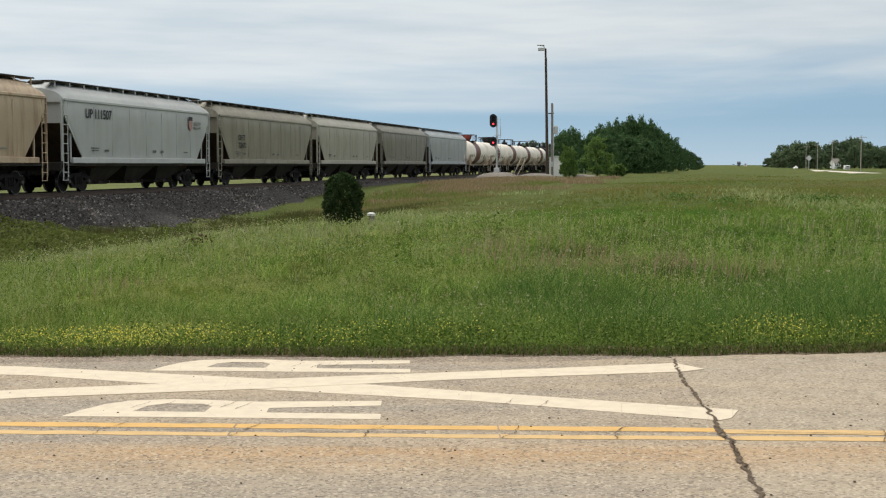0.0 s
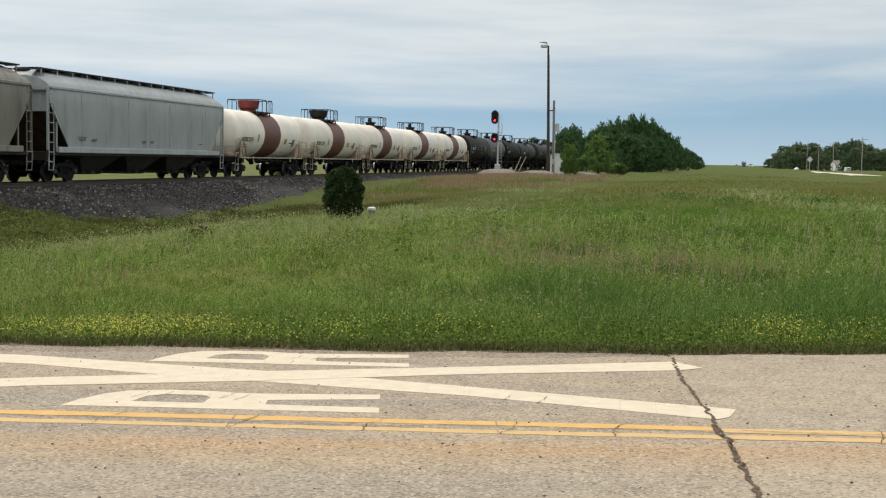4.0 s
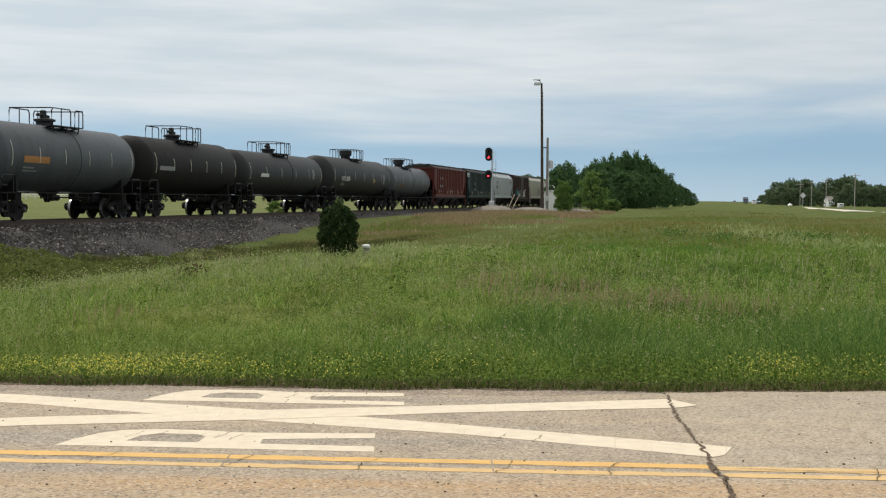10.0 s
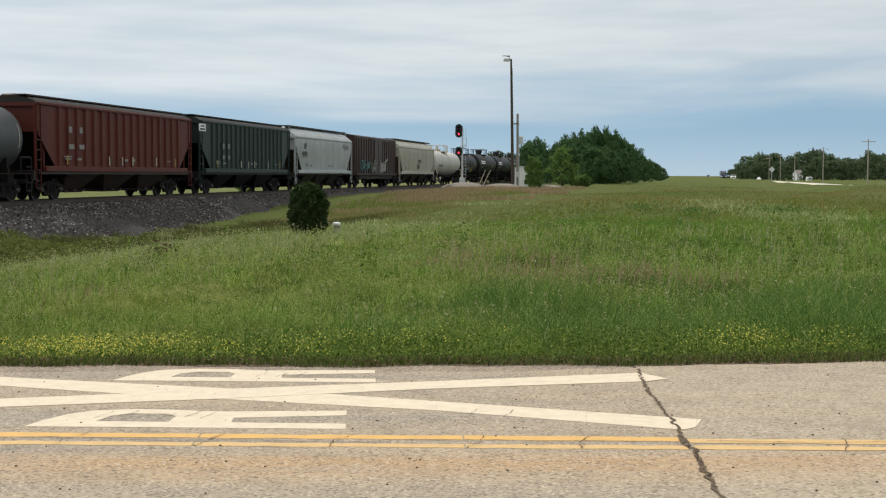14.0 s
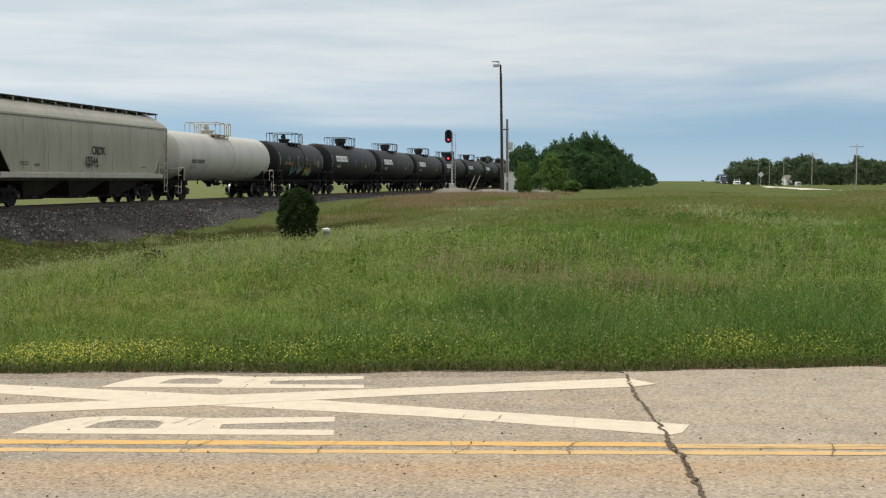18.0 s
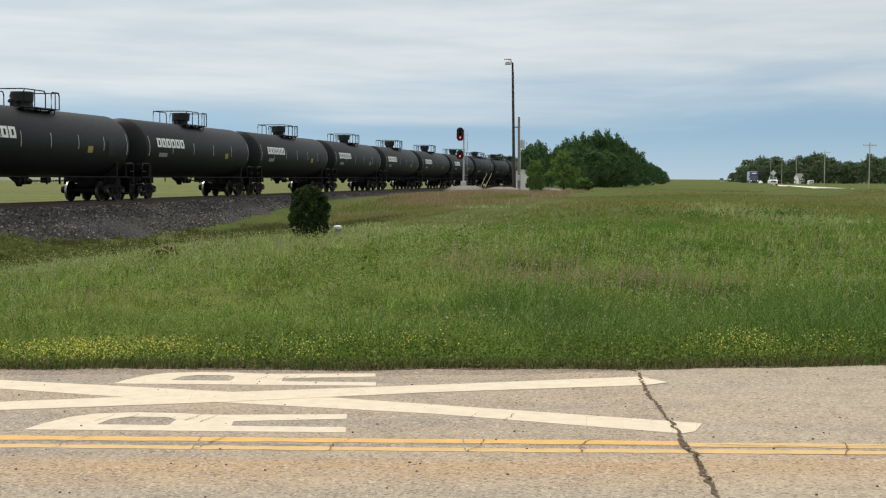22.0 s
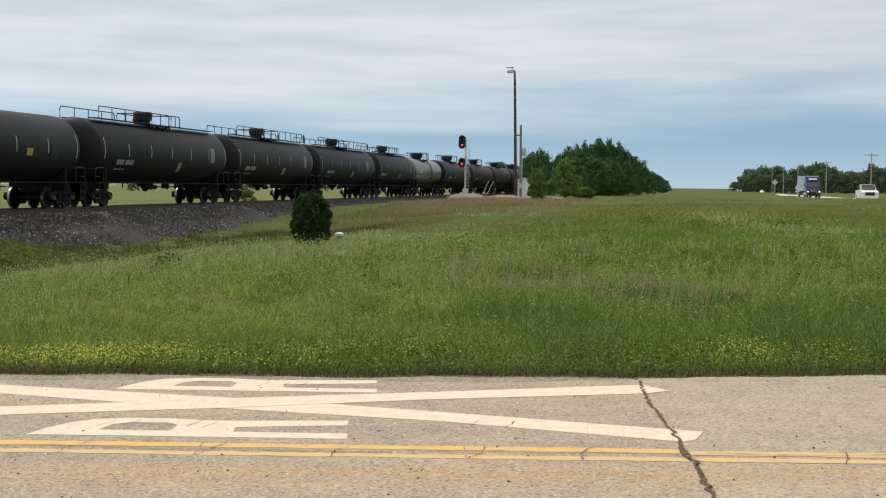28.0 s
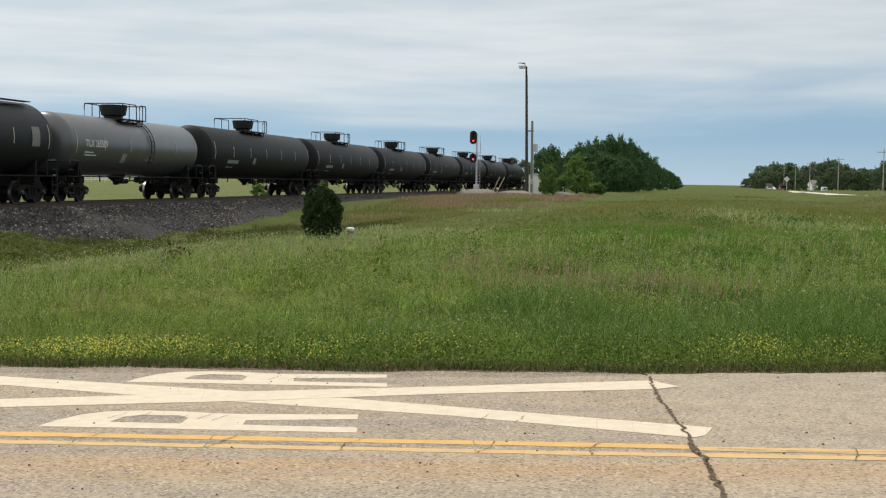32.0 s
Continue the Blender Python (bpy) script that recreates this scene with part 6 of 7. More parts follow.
M_OLIVE = leafy("olive_blades", ((0.060, 0.075, 0.022), (0.095, 0.110, 0.032), (0.14, 0.15, 0.046)), patch=(((0.12, 0.10, 0.05), 0.50, 0.70, 0.7, 0.5),), through_=0.3)
M_VERGE = leafy("verge_blades", ((0.125, 0.165, 0.038), (0.17, 0.205, 0.052), (0.24, 0.255, 0.085)), patch=(((0.29, 0.215, 0.12), 0.48, 0.66, 0.8, 0.10),), through_=0.4)
M_FRINGE = leafy("fringe_blades", ((0.035, 0.050, 0.014), (0.070, 0.105, 0.022), (0.115, 0.165, 0.036), (0.20, 0.155, 0.08)), through_=0.3)
M_SPECK = leafy("meadow_specks", ((0.05, 0.10, 0.016), (0.15, 0.23, 0.040), (0.26, 0.33, 0.080), (0.46, 0.48, 0.18)))
M_TALL = leafy("tall_blades", ((0.040, 0.095, 0.018), (0.072, 0.150, 0.028), (0.120, 0.210, 0.044), (0.27, 0.35, 0.10)), through_=0.35)
M_LITTER = leafy("dry_litter", ((0.05, 0.032, 0.016), (0.11, 0.075, 0.040), (0.20, 0.145, 0.080)), through_=0.1)
M_PALE = leafy("pale_grass", ((0.21, 0.27, 0.085), (0.30, 0.35, 0.14), (0.40, 0.43, 0.21), (0.16, 0.23, 0.06)))
M_JUNIPER = leafy("juniper_needles", ((0.014, 0.030, 0.010), (0.032, 0.058, 0.018), (0.06, 0.092, 0.028)), through_=0.12)
# dark green lifted towards blue, so the leaf colour carries some distance haze
M_CROWN = leafy("hazed_tree_leaves", ((0.048, 0.100, 0.042), (0.075, 0.145, 0.056), (0.120, 0.200, 0.076)), through_=0.3)
# paler and bluer leaf colours: the air's haze over the far wood is painted in
M_FARWOOD_HAZED = leafy("far_wood_hazed_leaves", ((0.075, 0.120, 0.066), (0.110, 0.155, 0.080), (0.15, 0.195, 0.10)), through_=0.35)
M_CROWN_LIGHT = leafy("shrub_leaves", ((0.105, 0.185, 0.050), (0.150, 0.245, 0.066), (0.215, 0.310, 0.092)), through_=0.45)


def wedge(rng, n, y0, y1, lo=-0.40, hi=0.455):
    """Places in the fan before the camera's stand, evenly over the ground."""
    y = np.sqrt(rng.random(n) * (y1 * y1 - y0 * y0) + y0 * y0)
    return y * (lo + (hi - lo) * rng.random(n)), y


def blades(name, x, y, height, width, mat, rng, label, lean=0.35, base=None, heading=None):
    """Bent tapering blades, each of two pieces."""
    n = len(x)
    z = ground_z(x, y) - 0.02 if base is None else base
    a, b = rng.random(n) * 2 * np.pi, rng.random(n) * 2 * np.pi
    b = b if heading is None else heading
    w = width * (0.7 + 0.6 * rng.random(n)) / 2
    ln = height * lean * (0.3 + rng.random(n))
    wind = 0.10 * height
    px, py = np.cos(a) * w, np.sin(a) * w
    dx, dy = np.cos(b) * ln + wind, np.sin(b) * ln
    v = np.empty((n, 5, 3))
    v[:, 0] = np.stack([x - px, y - py, z], -1)
    v[:, 1] = np.stack([x + px, y + py, z], -1)
    v[:, 2] = np.stack([x + px * 0.8 + dx * 0.35, y + py * 0.8 + dy * 0.35, z + height * 0.6], -1)
    v[:, 3] = np.stack([x - px * 0.8 + dx * 0.35, y - py * 0.8 + dy * 0.35, z + height * 0.6], -1)
    v[:, 4] = np.stack([x + dx, y + dy, z + height * (1 - 0.25 * (ln / height) ** 2)], -1)
    i = np.arange(n)[:, None] * 5
    tri = np.concatenate([i + [0, 1, 2], i + [0, 2, 3], i + [3, 2, 4]], 1).reshape(-1, 3)
    me = bpy.data.meshes.new(name)
    fill(me, v.reshape(-1, 3), tri)
    me.materials.append(mat)
    ob = new(name, me)
    return tagged(ob, label, "grass", kind="stuff")


def flakes(name, c, size, mat, rng, up=0.3, square=False):
    """Small leaves or petals as folded quads at places c."""
    n = len(c)
    u = rng.normal(size=(n, 3))
    u[:, 2] *= 0.6
    u /= np.linalg.norm(u, axis=1)[:, None]
    w = rng.normal(size=(n, 3))
    w = np.cross(u, w)
    w /= np.linalg.norm(w, axis=1)[:, None]
    s = (size * (0.6 + 0.8 * rng.random(n)))[:, None]
    k = 1.0 if square else 0.55
    nn = np.cross(u, w)
    v = np.stack([c - u * s, c - w * s * k + nn * s * 0.2, c + u * s, c + w * s * k + nn * s * 0.2], 1)
    i = np.arange(n)[:, None] * 4
    me = bpy.data.meshes.new(name)
    fill(me, v.reshape(-1, 3), np.concatenate([i + [0, 1, 2], i + [0, 2, 3]], 1).reshape(-1, 3))
    me.materials.append(mat)
    return me


def field_noise(x, y, f, k):
    return np.array([noise.noise(Vector((a * f, b * f, k))) for a, b in zip(x, y)])


def build_grass():
    rng = np.random.default_rng(11)
    # bands: from, to, count, height, width
    for y0, y1, n, h, w in ((10.4, 13.5, 96000, 0.22, 0.0075), (13.5, 19, 100000, 0.215, 0.0105), (19, 31, 120000, 0.19, 0.0155), (31, 58, 95000, 0.20, 0.028), (43, 118, 60000, 0.28, 0.085), (118, 200, 24000, 0.22, 0.22)):
        x, y = wedge(rng, n, y0, y1)
        s, q = track_of(x, y)
        edge = road_edge(x)
        d = x - K * y
        keep = ~((y > 118) & (d > 11) & (y < 262))
        keep &= (q > 15.8 - 9.3 * step(56, 76, s)) & (y > edge - 0.05 + 0.08 * rng.random(n)) & ((x - K * y) < 19.6)
        keep &= ~((s > 140) & (q < 8.0))
        keep &= ~((q < 8.5) & (rng.random(n) < 0.5))
        if y0 in (31, 43):
            far = step(43, 58, y + 5 * field_noise(x, y, 0.13, 8.0))
            keep &= rng.random(n) < (far if y0 == 43 else 1 - far)
        x, y, q = x[keep], y[keep], q[keep]
        clump = field_noise(x, y, 0.55, 2.0)
        tall = 1 + 0.65 * clump + 0.30 * field_noise(x, y, 0.16, 7.0) + 0.85 * field_noise(x, y, 1.5, 3.0) + 0.5 * field_noise(x, y, 3.6, 5.0) * (y < 31)
        tall = np.clip(tall, 0.25, 2.4)
        tall *= 0.55 + 0.45 * step(0.0, 1.3, y - road_edge(x))
        tall *= 1 - 0.60 * step(27, 19, q)
        tall *= 1 - 0.45 * step(55, 90, y)
        hh = h * tall * (0.55 + 0.6 * rng.random(len(x)))
        if y0 > 40:
            blades("meadow_grass", x, y, hh * 0.6, w, M_FAR_BLADE, rng, "short olive-brown grass on the far slope", 0.6)
            continue
        if y0 == 31:
            blades("meadow_grass", x, y, hh * 0.85, w * 0.9, M_MID, rng, "dense green grass on the low mound", 1.0)
            continue
        lush = rng.random(len(x)) < step(-0.16, 0.14, x / y + 0.16 * field_noise(x, y, 0.35, 17.0) + 0.12 * step(16, 12, y))
        for sel, mat, label in ((~lush, M_BLADE, "dense yellow-green meadow grass"), (lush, M_LUSH, "dense lush green meadow grass")):
            blades("meadow_grass", x[sel], y[sel], hh[sel] * 0.95, w, mat, rng, label, 1.15)
    # dry grass by the signal and on the ditch's edge
    n = 36000
    s, q = 80 + 72 * rng.random(n), 7.4 + 13.0 * rng.random(n) ** 1.1
    p = np.array([on_track(a, b) for a, b in zip(s, q)])
    keep = field_noise(p[:, 0], p[:, 1], 0.12, 4.0) + 0.35 * rng.random(n) > -0.02 + 0.5 * step(11, 20, q) + 0.45 * step(100, 80, s)
    blades("dry_grass", p[keep, 0], p[keep, 1], 0.36 * (0.4 + 0.7 * rng.random(keep.sum())), 0.045, M_DRY, rng, "patch of reddish dry grass near the signal")
    # a stand of taller, darker grass behind the fringe, and a brown seedy patch
    n = 30000
    x, y = -2.6 + 9.2 * rng.random(n), 11.3 + 5.6 * rng.random(n)
    keep = field_noise(x, y, 0.5, 70.0) + 0.5 * rng.random(n) + 0.7 * step(-1.0, 2.4, x) + 0.5 * step(16.8, 13.4, y) + 0.5 * field_noise(x, y, 1.7, 71.0) > 1.10
    x, y = x[keep], y[keep]
    blades("tall_grass", x, y, 0.42 * (0.6 + 0.6 * rng.random(len(x))), 0.0085, M_TALL, rng, "stand of taller dark green grass", 0.8)
    n = 12000
    x, y = wedge(rng, n, 14.5, 26, -0.36, 0.40)
    spot = 1.25 * np.exp(-((x - 2.2) / 1.6) ** 2 - ((y - 20.0) / 2.4) ** 2) + 0.7 * np.exp(-((x + 4.2) / 0.9) ** 2 - ((y - 18.0) / 1.6) ** 2)
    keep = 0.5 * field_noise(x, y, 0.30, 80.0) + 0.6 * field_noise(x, y, 0.9, 81.0) + 0.75 * spot + 0.2 * rng.random(n) > 0.50
    x, y = x[keep], y[keep]
    blades("brown_grass", x, y, 0.36 * (0.6 + 0.5 * rng.random(len(x))), 0.013, M_DRY, rng, "patch of reddish brown seeding grass", 0.3)
    # tufts: blades that spread from one root
    for y0, y1, n, k, w, hgt in ((11.0, 16, 900, 30, 0.0075, 0.30), (16, 24, 900, 24, 0.0115, 0.29), (24, 38, 700, 16, 0.018, 0.27)):
        x, y = wedge(rng, n, y0, y1)
        keep = (track_of(x, y)[1] > 17.5) & (y > road_edge(x) + 0.5) & (field_noise(x, y, 0.28, 96.0) + 0.8 * rng.random(n) > 0.22)
        x, y = x[keep], y[keep]
        big = hgt * (0.65 + 0.6 * rng.random(len(x)))
        a = rng.random((len(x), k)) * 2 * np.pi
        r = 0.13 * rng.random((len(x), k)) ** 0.7 * (1 + y0 / 40)
        bx, by = (x[:, None] + np.cos(a) * r).ravel(), (y[:, None] + np.sin(a) * r).ravel()
        bh = (big[:, None] * (0.55 + 0.5 * rng.random((len(x), k)))).ravel()
        blades("grass_tuft", bx, by, bh, w, M_TUFT, rng, "spreading tufts of coarse green grass", 0.75, heading=a.ravel())
    # low grass that hangs over the asphalt's edge
    n = 12000
    x = -5.2 + 11.5 * rng.random(n)
    y = road_edge(x) - 0.07 + 0.36 * rng.random(n) + 0.03 * np.sin(3.1 * x)
    blades("fringe_grass", x, y, 0.075 * (0.4 + 0.9 * rng.random(n)), 0.0065, M_FRINGE, rng, "low dark fringe of grass along the asphalt", 0.8, base=np.zeros(n))
    # long arching pale blades that stand out of the sward
    for y0, y1, n, w in ((10.9, 14, 9000, 0.0070), (14, 22, 8000, 0.010), (22, 34, 2500, 0.015)):
        x, y = wedge(rng, n, y0, y1)
        keep = (track_of(x, y)[1] > 17) & (y > road_edge(x) + 0.45) & (field_noise(x, y, 1.3, 91.0) + 0.5 * field_noise(x, y, 0.3, 92.0) + 0.4 * rng.random(n) > 0.12)
        x, y = x[keep], y[keep]
        blades("long_grass", x, y, 0.33 * (0.7 + 0.5 * rng.random(len(x))), w, M_LONG, rng, "long arching pale green blades in the meadow", 0.9)
    # litter and soil along the asphalt
    n = 2600
    x = -5.2 + 11.5 * rng.random(n)
    y = road_edge(x) - 0.05 + 0.12 * rng.random(n) + 0.04 * np.sin(7 * x)
    me = flakes("edge_litter", np.stack([x, y, 0.008 + 0.05 * rng.random(n) ** 2], -1), np.full(n, 0.011), M_LITTER, rng)
    tagged(new("edge_litter", me), "dark dry litter along the asphalt edge", "litter", kind="stuff")
    # small leaves and seed specks among the blades
    for y0, y1, n, size in ((10.6, 16, 52000, 0.0085), (16, 26, 42000, 0.0135), (26, 42, 12000, 0.020)):
        x, y = wedge(rng, n, y0, y1)
        keep = (track_of(x, y)[1] > 15.5) & (y > road_edge(x) + 0.15) & (field_noise(x, y, 0.8, 15.0) + 0.5 * rng.random(n) > 0.05)
        x, y = x[keep], y[keep]
        z = ground_z(x, y) + 0.10 + 0.22 * rng.random(len(x))
        me = flakes("meadow_herbs", np.stack([x, y, z], -1), np.full(len(x), size), M_SPECK, rng)
        tagged(new("meadow_herbs", me), "fine leaves and seed specks among the meadow grass", "plants", kind="stuff")
    # pale feathery grass along the ditch's lip and on the rise
    n = 44000
    s, q = 15 + 75 * rng.random(n) ** 1.3, 16.0 + 6.2 * rng.random(n) ** 1.6
    p = np.array([on_track(a, b) for a, b in zip(s, q)])
    f = rng.random(5200)
    y = 66 - 24 * f + 5.0 * rng.normal(size=5200)
    x = y * (0.215 + 0.125 * f + 0.014 * rng.normal(size=5200))
    crest = np.stack([x, y], -1)
    keep = (field_noise(p[:, 0], p[:, 1], 0.20, 60.0) + 0.3 * field_noise(p[:, 0], p[:, 1], 0.9, 61.0) + 0.7 * rng.random(len(p)) - 0.6 * step(34, 64, p[:, 1]) > 0.36) & (p[:, 1] > 12)
    p = p[keep]
    blades("pale_grass", p[:, 0], p[:, 1], 0.24 * (0.5 + 0.7 * rng.random(len(p))), 0.00082 * p[:, 1], M_PALE, rng, "pale feathery grass on the ditch edge", 0.8)
    keep = field_noise(crest[:, 0], crest[:, 1], 0.20, 60.0) + 0.3 * field_noise(crest[:, 0], crest[:, 1], 0.9, 61.0) + 0.7 * rng.random(len(crest)) > 0.34
    crest = crest[keep]
    blades("pale_grass", crest[:, 0], crest[:, 1], 0.24 * (0.5 + 0.7 * rng.random(len(crest))), 0.036, M_PALE, rng, "pale feathery grass on the crest of the mound", 0.9)
    # dark weeds on the crest
    y = 50 + 8 * rng.random(9)
    x = y * (0.17 + 0.13 * rng.random(9))
    for wx, wy in zip(x, y):
        c = rng.normal(size=(150, 3)) * (0.45, 0.30, 0.09) + (wx, wy, float(ground_z(wx, wy)) + 0.18)
        tagged(new("weed_clump", flakes("weed_clump", c, np.full(150, 0.045), M_TALL, rng)), "low green leafy weeds on the mound's crest", "plants", kind="stuff")
    # clusters of pale and yellowish flower heads in the open sward
    cx, cy = wedge(rng, 230, 12.2, 34, -0.34, 0.06)
    keep = (track_of(cx, cy)[1] > 17.5) & (field_noise(cx, cy, 0.25, 110.0) + 0.5 * rng.random(230) > 0.05)
    cx, cy = cx[keep], cy[keep]
    for name, mat, k, label in (("pale_heads", M_PALE, 36, "pale feathery heads in the meadow"), ("yellow_heads", M_SPECK, 40, "yellow-green flower heads in the meadow")):
        x = (cx[:, None] + 0.38 * rng.normal(size=(len(cx), k))).ravel()
        y = (cy[:, None] + 0.55 * rng.normal(size=(len(cx), k))).ravel()
        ok = (y > road_edge(x) + 0.8) & (np.repeat(rng.random(len(cx)), k) < 0.65)
        x, y = x[ok], y[ok]
        z = ground_z(x, y) + 0.16 + 0.20 * rng.random(len(x))
        tagged(new(name, flakes(name, np.stack([x, y, z], -1), 0.00075 * y, mat, rng)), label, "plants", kind="stuff")
    # stalks with seed heads
    x, y = wedge(rng, 3600, 11.3, 34)
    keep = (field_noise(x, y, 0.22, 12.0) + 0.35 * rng.random(len(x)) > 0.12) & (track_of(x, y)[1] > 17)
    x, y = x[keep], y[keep]
    hh = 0.30 + 0.22 * rng.random(len(x))
    blades("seed_stalks", x, y, hh, 0.004 * np.clip(y / 12, 1, 3), M_SEED, rng, "tall thin stalks with pale seed heads", 0.15)
    c = np.stack([x + 0.09 * hh, y, ground_z(x, y) + hh * 0.95], -1)
    c = np.concatenate([c + rng.normal(size=c.shape) * (0.012, 0.012, 0.05) for _ in range(4)])
    me = flakes("seed_heads", c, np.full(len(c), 0.014), M_SEED, rng)
    tagged(new("seed_heads", me), "pale brown grass seed heads", "grass", kind="stuff")
    # the low leafy fringe along the road with its yellow flowers
    n = 27000
    x = -5.2 + 11.5 * rng.random(n)
    y = road_edge(x) - 0.01 + 1.30 * rng.random(n) ** 1.4
    dens = field_noise(x, y, 0.45, 20.0)
    keep = dens + 0.5 * rng.random(n) > -0.35
    x, y = x[keep], y[keep]
    top = (0.10 + 0.17 * np.clip((y - road_edge(x)) / 0.5, 0, 1)) * (0.75 + 0.5 * rng.random(len(x)))
    z = ground_z(x, y) + top * rng.random(len(x)) ** 0.6
    me = flakes("roadside_herbs", np.stack([x, y, z], -1), np.full(len(x), 0.014), M_HERB, rng)
    tagged(new("roadside_herbs", me), "low leafy herbs along the road edge", "plants", kind="stuff")
    n = 42000
    x = -5.2 + 11.5 * rng.random(n)
    y = road_edge(x) + 0.16 + 1.25 * rng.random(n) ** 1.1
    spot = lambda cx, w, v, d: np.exp(-((x - cx) / w) ** 2 - ((y - road_edge(x) - v) / d) ** 2)
    bed = 0.45 * field_noise(x, y, 0.55, 33.0) + 0.35 * field_noise(x, y, 1.9, 34.0) + 0.80 * spot(-2.75, 0.9, 0.5, 0.42) + 0.30 * spot(-1.2, 0.7, 0.5, 0.5) + 0.32 * spot(0.2, 0.5, 0.8, 0.5) - 0.10 * spot(1.8, 0.6, 0.8, 0.9) + 0.24 * spot(3.7, 0.8, 0.8, 0.6) + 0.08 * spot(1.6, 1.2, 0.35, 0.3)
    keep = bed + 0.6 * rng.random(n) > 0.74
    x, y = x[keep], y[keep]
    z = ground_z(x, y) + 0.10 + 0.22 * rng.random(len(x)) * np.clip((y - road_edge(x)) / 0.35, 0.25, 1)
    me = flakes("yellow_flowers", np.stack([x, y, z], -1), np.full(len(x), 0.0056), M_YELLOW, rng, square=True)
    tagged(new("yellow_flowers", me), "small yellow flowers in the roadside grass", "flowers", kind="stuff")
    n = 60
    x, y = wedge(rng, n, 11, 45)
    keep = track_of(x, y)[1] > 17
    x, y = x[keep], y[keep]
    me = flakes("white_flowers", np.stack([x, y, ground_z(x, y) + 0.30 + 0.1 * rng.random(len(x))], -1), 0.006 + 0.0003 * y, M_WHITEFLOWER, rng, square=True)
    tagged(new("white_flowers", me), "scattered small white flowers in the meadow", "flowers", kind="stuff")
    # weeds in the ditch and on the ballast's foot
    n = 70000
    s, q = 26 + 36 * rng.random(n), 5.4 + 5.6 * rng.random(n)
    p = np.array([on_track(a, b) for a, b in zip(s, q)])
    f = field_noise(p[:, 0], p[:, 1], 0.26, 40.0) + 0.4 * field_noise(p[:, 0], p[:, 1], 0.9, 41.0)
    keep = f > np.interp(q, [5.4, 6.4, 7.6, 9.5, 11], [0.30, 0.02, -0.25, -0.15, 0.25]) + 0.75 * step(47, 54, s) - 0.3 * step(49, 45, s)
    p = p[keep]
    hump = 0.30 * step(52, 45, s[keep]) * step(10.5, 8.0, q[keep])
    zz = ground_z(p[:, 0], p[:, 1]) + (hump + np.maximum(0.06, 0.42 * (f[keep] + 0.2))) * rng.random(len(p)) ** 0.7 + 0.03
    me = flakes("ditch_weeds", np.stack([p[:, 0], p[:, 1], zz], -1), np.full(len(p), 0.055), M_WEED, rng)
    tagged(new("ditch_weeds", me), "leafy green weeds in the ditch below the bank", "plants", kind="stuff")
    # dull olive grass over the ditch floor
    n = 60000
    s, q = 26 + 46 * rng.random(n) ** 1.2, 6.9 + 9.7 * rng.random(n) ** 1.2
    p = np.array([on_track(a, b) for a, b in zip(s, q)])
    f = field_noise(p[:, 0], p[:, 1], 0.35, 44.0) + 0.5 * field_noise(p[:, 0], p[:, 1], 1.2, 45.0)
    keep = f + 0.4 * rng.random(n) > np.interp(q, [7.0, 7.8, 9.2], [0.60, 0.15, -0.5])
    p, f = p[keep], f[keep]
    blades("ditch_grass", p[:, 0], p[:, 1], np.clip(0.20 + 0.25 * f, 0.07, 0.5) * (0.6 + 0.6 * rng.random(len(p))), 0.028, M_OLIVE, rng, "dull olive grass over the ditch floor", 0.6)
    n = 42000
    s, q = 46 + 84 * rng.random(n) ** 1.1, 7.0 + 10.5 * rng.random(n)
    p = np.array([on_track(a, b) for a, b in zip(s, q)])
    keep = rng.random(n) < step(56, 72, s + 12 * field_noise(p[:, 0], p[:, 1], 0.2, 47.0)) * step(7.2, 9.0, q)
    p = p[keep]
    blades("verge_grass", p[:, 0], p[:, 1], 0.22 * (0.5 + 0.7 * rng.random(len(p))), 0.035, M_VERGE, rng, "soft yellow-green grass where the ditch runs out", 0.7)
    # single taller weeds, dark against the grass
    M_DEAD = leafy("dead_leaf", ((0.035, 0.02, 0.012), (0.075, 0.042, 0.024), (0.11, 0.065, 0.036)), through_=0.1)
    dead = thing("dead_weed", "dry rust-brown dead weed lying in the grass", "weed", Matrix.Translation((-4.9, 26.4, float(ground_z(-4.9, 26.4)) + 0.06)))
    part("stem", Geo().tube([(-0.3, 0, 0.05), (0.0, 0.02, 0.22), (0.25, 0.0, 0.30)], 0.012, 5, r2=0.005), M_DEAD, dead)
    c = rng.normal(size=(90, 3)) * (0.17, 0.10, 0.07) + (0.0, 0.0, 0.24)
    part("foliage", flakes("foliage", c, np.full(90, 0.045), M_DEAD, rng), None, dead)
    for wx, wy, hgt in ((-6.9, 33.0, 0.45), (-4.6, 33.5, 0.5), (-6.9, 22.0, 0.5), (3.9, 26.0, 0.6), (1.0, 24.5, 0.55), (6.1, 21.0, 0.7), (9.0, 29.0, 0.8), (12.5, 33.0, 0.8), (-0.6, 20.0, 0.5)):
        wd = thing("tall_weed", "single tall leafy weed standing in the meadow", "weed", Matrix.Translation((wx, wy, float(ground_z(wx, wy)))), "tall weeds")
        part("stem", Geo().tube([(0, 0, -0.02), (0.03, 0.02, hgt * 0.5), (0.0, 0.03, hgt)], 0.008, 5, r2=0.004), M_CROWN_LIGHT, wd)
        c = rng.normal(size=(60, 3)) * (0.07, 0.07, 0.14) + (0.02, 0.02, hgt * 0.72)
        part("foliage", flakes("foliage", c, np.full(60, 0.032), M_HERB, rng), None, wd)


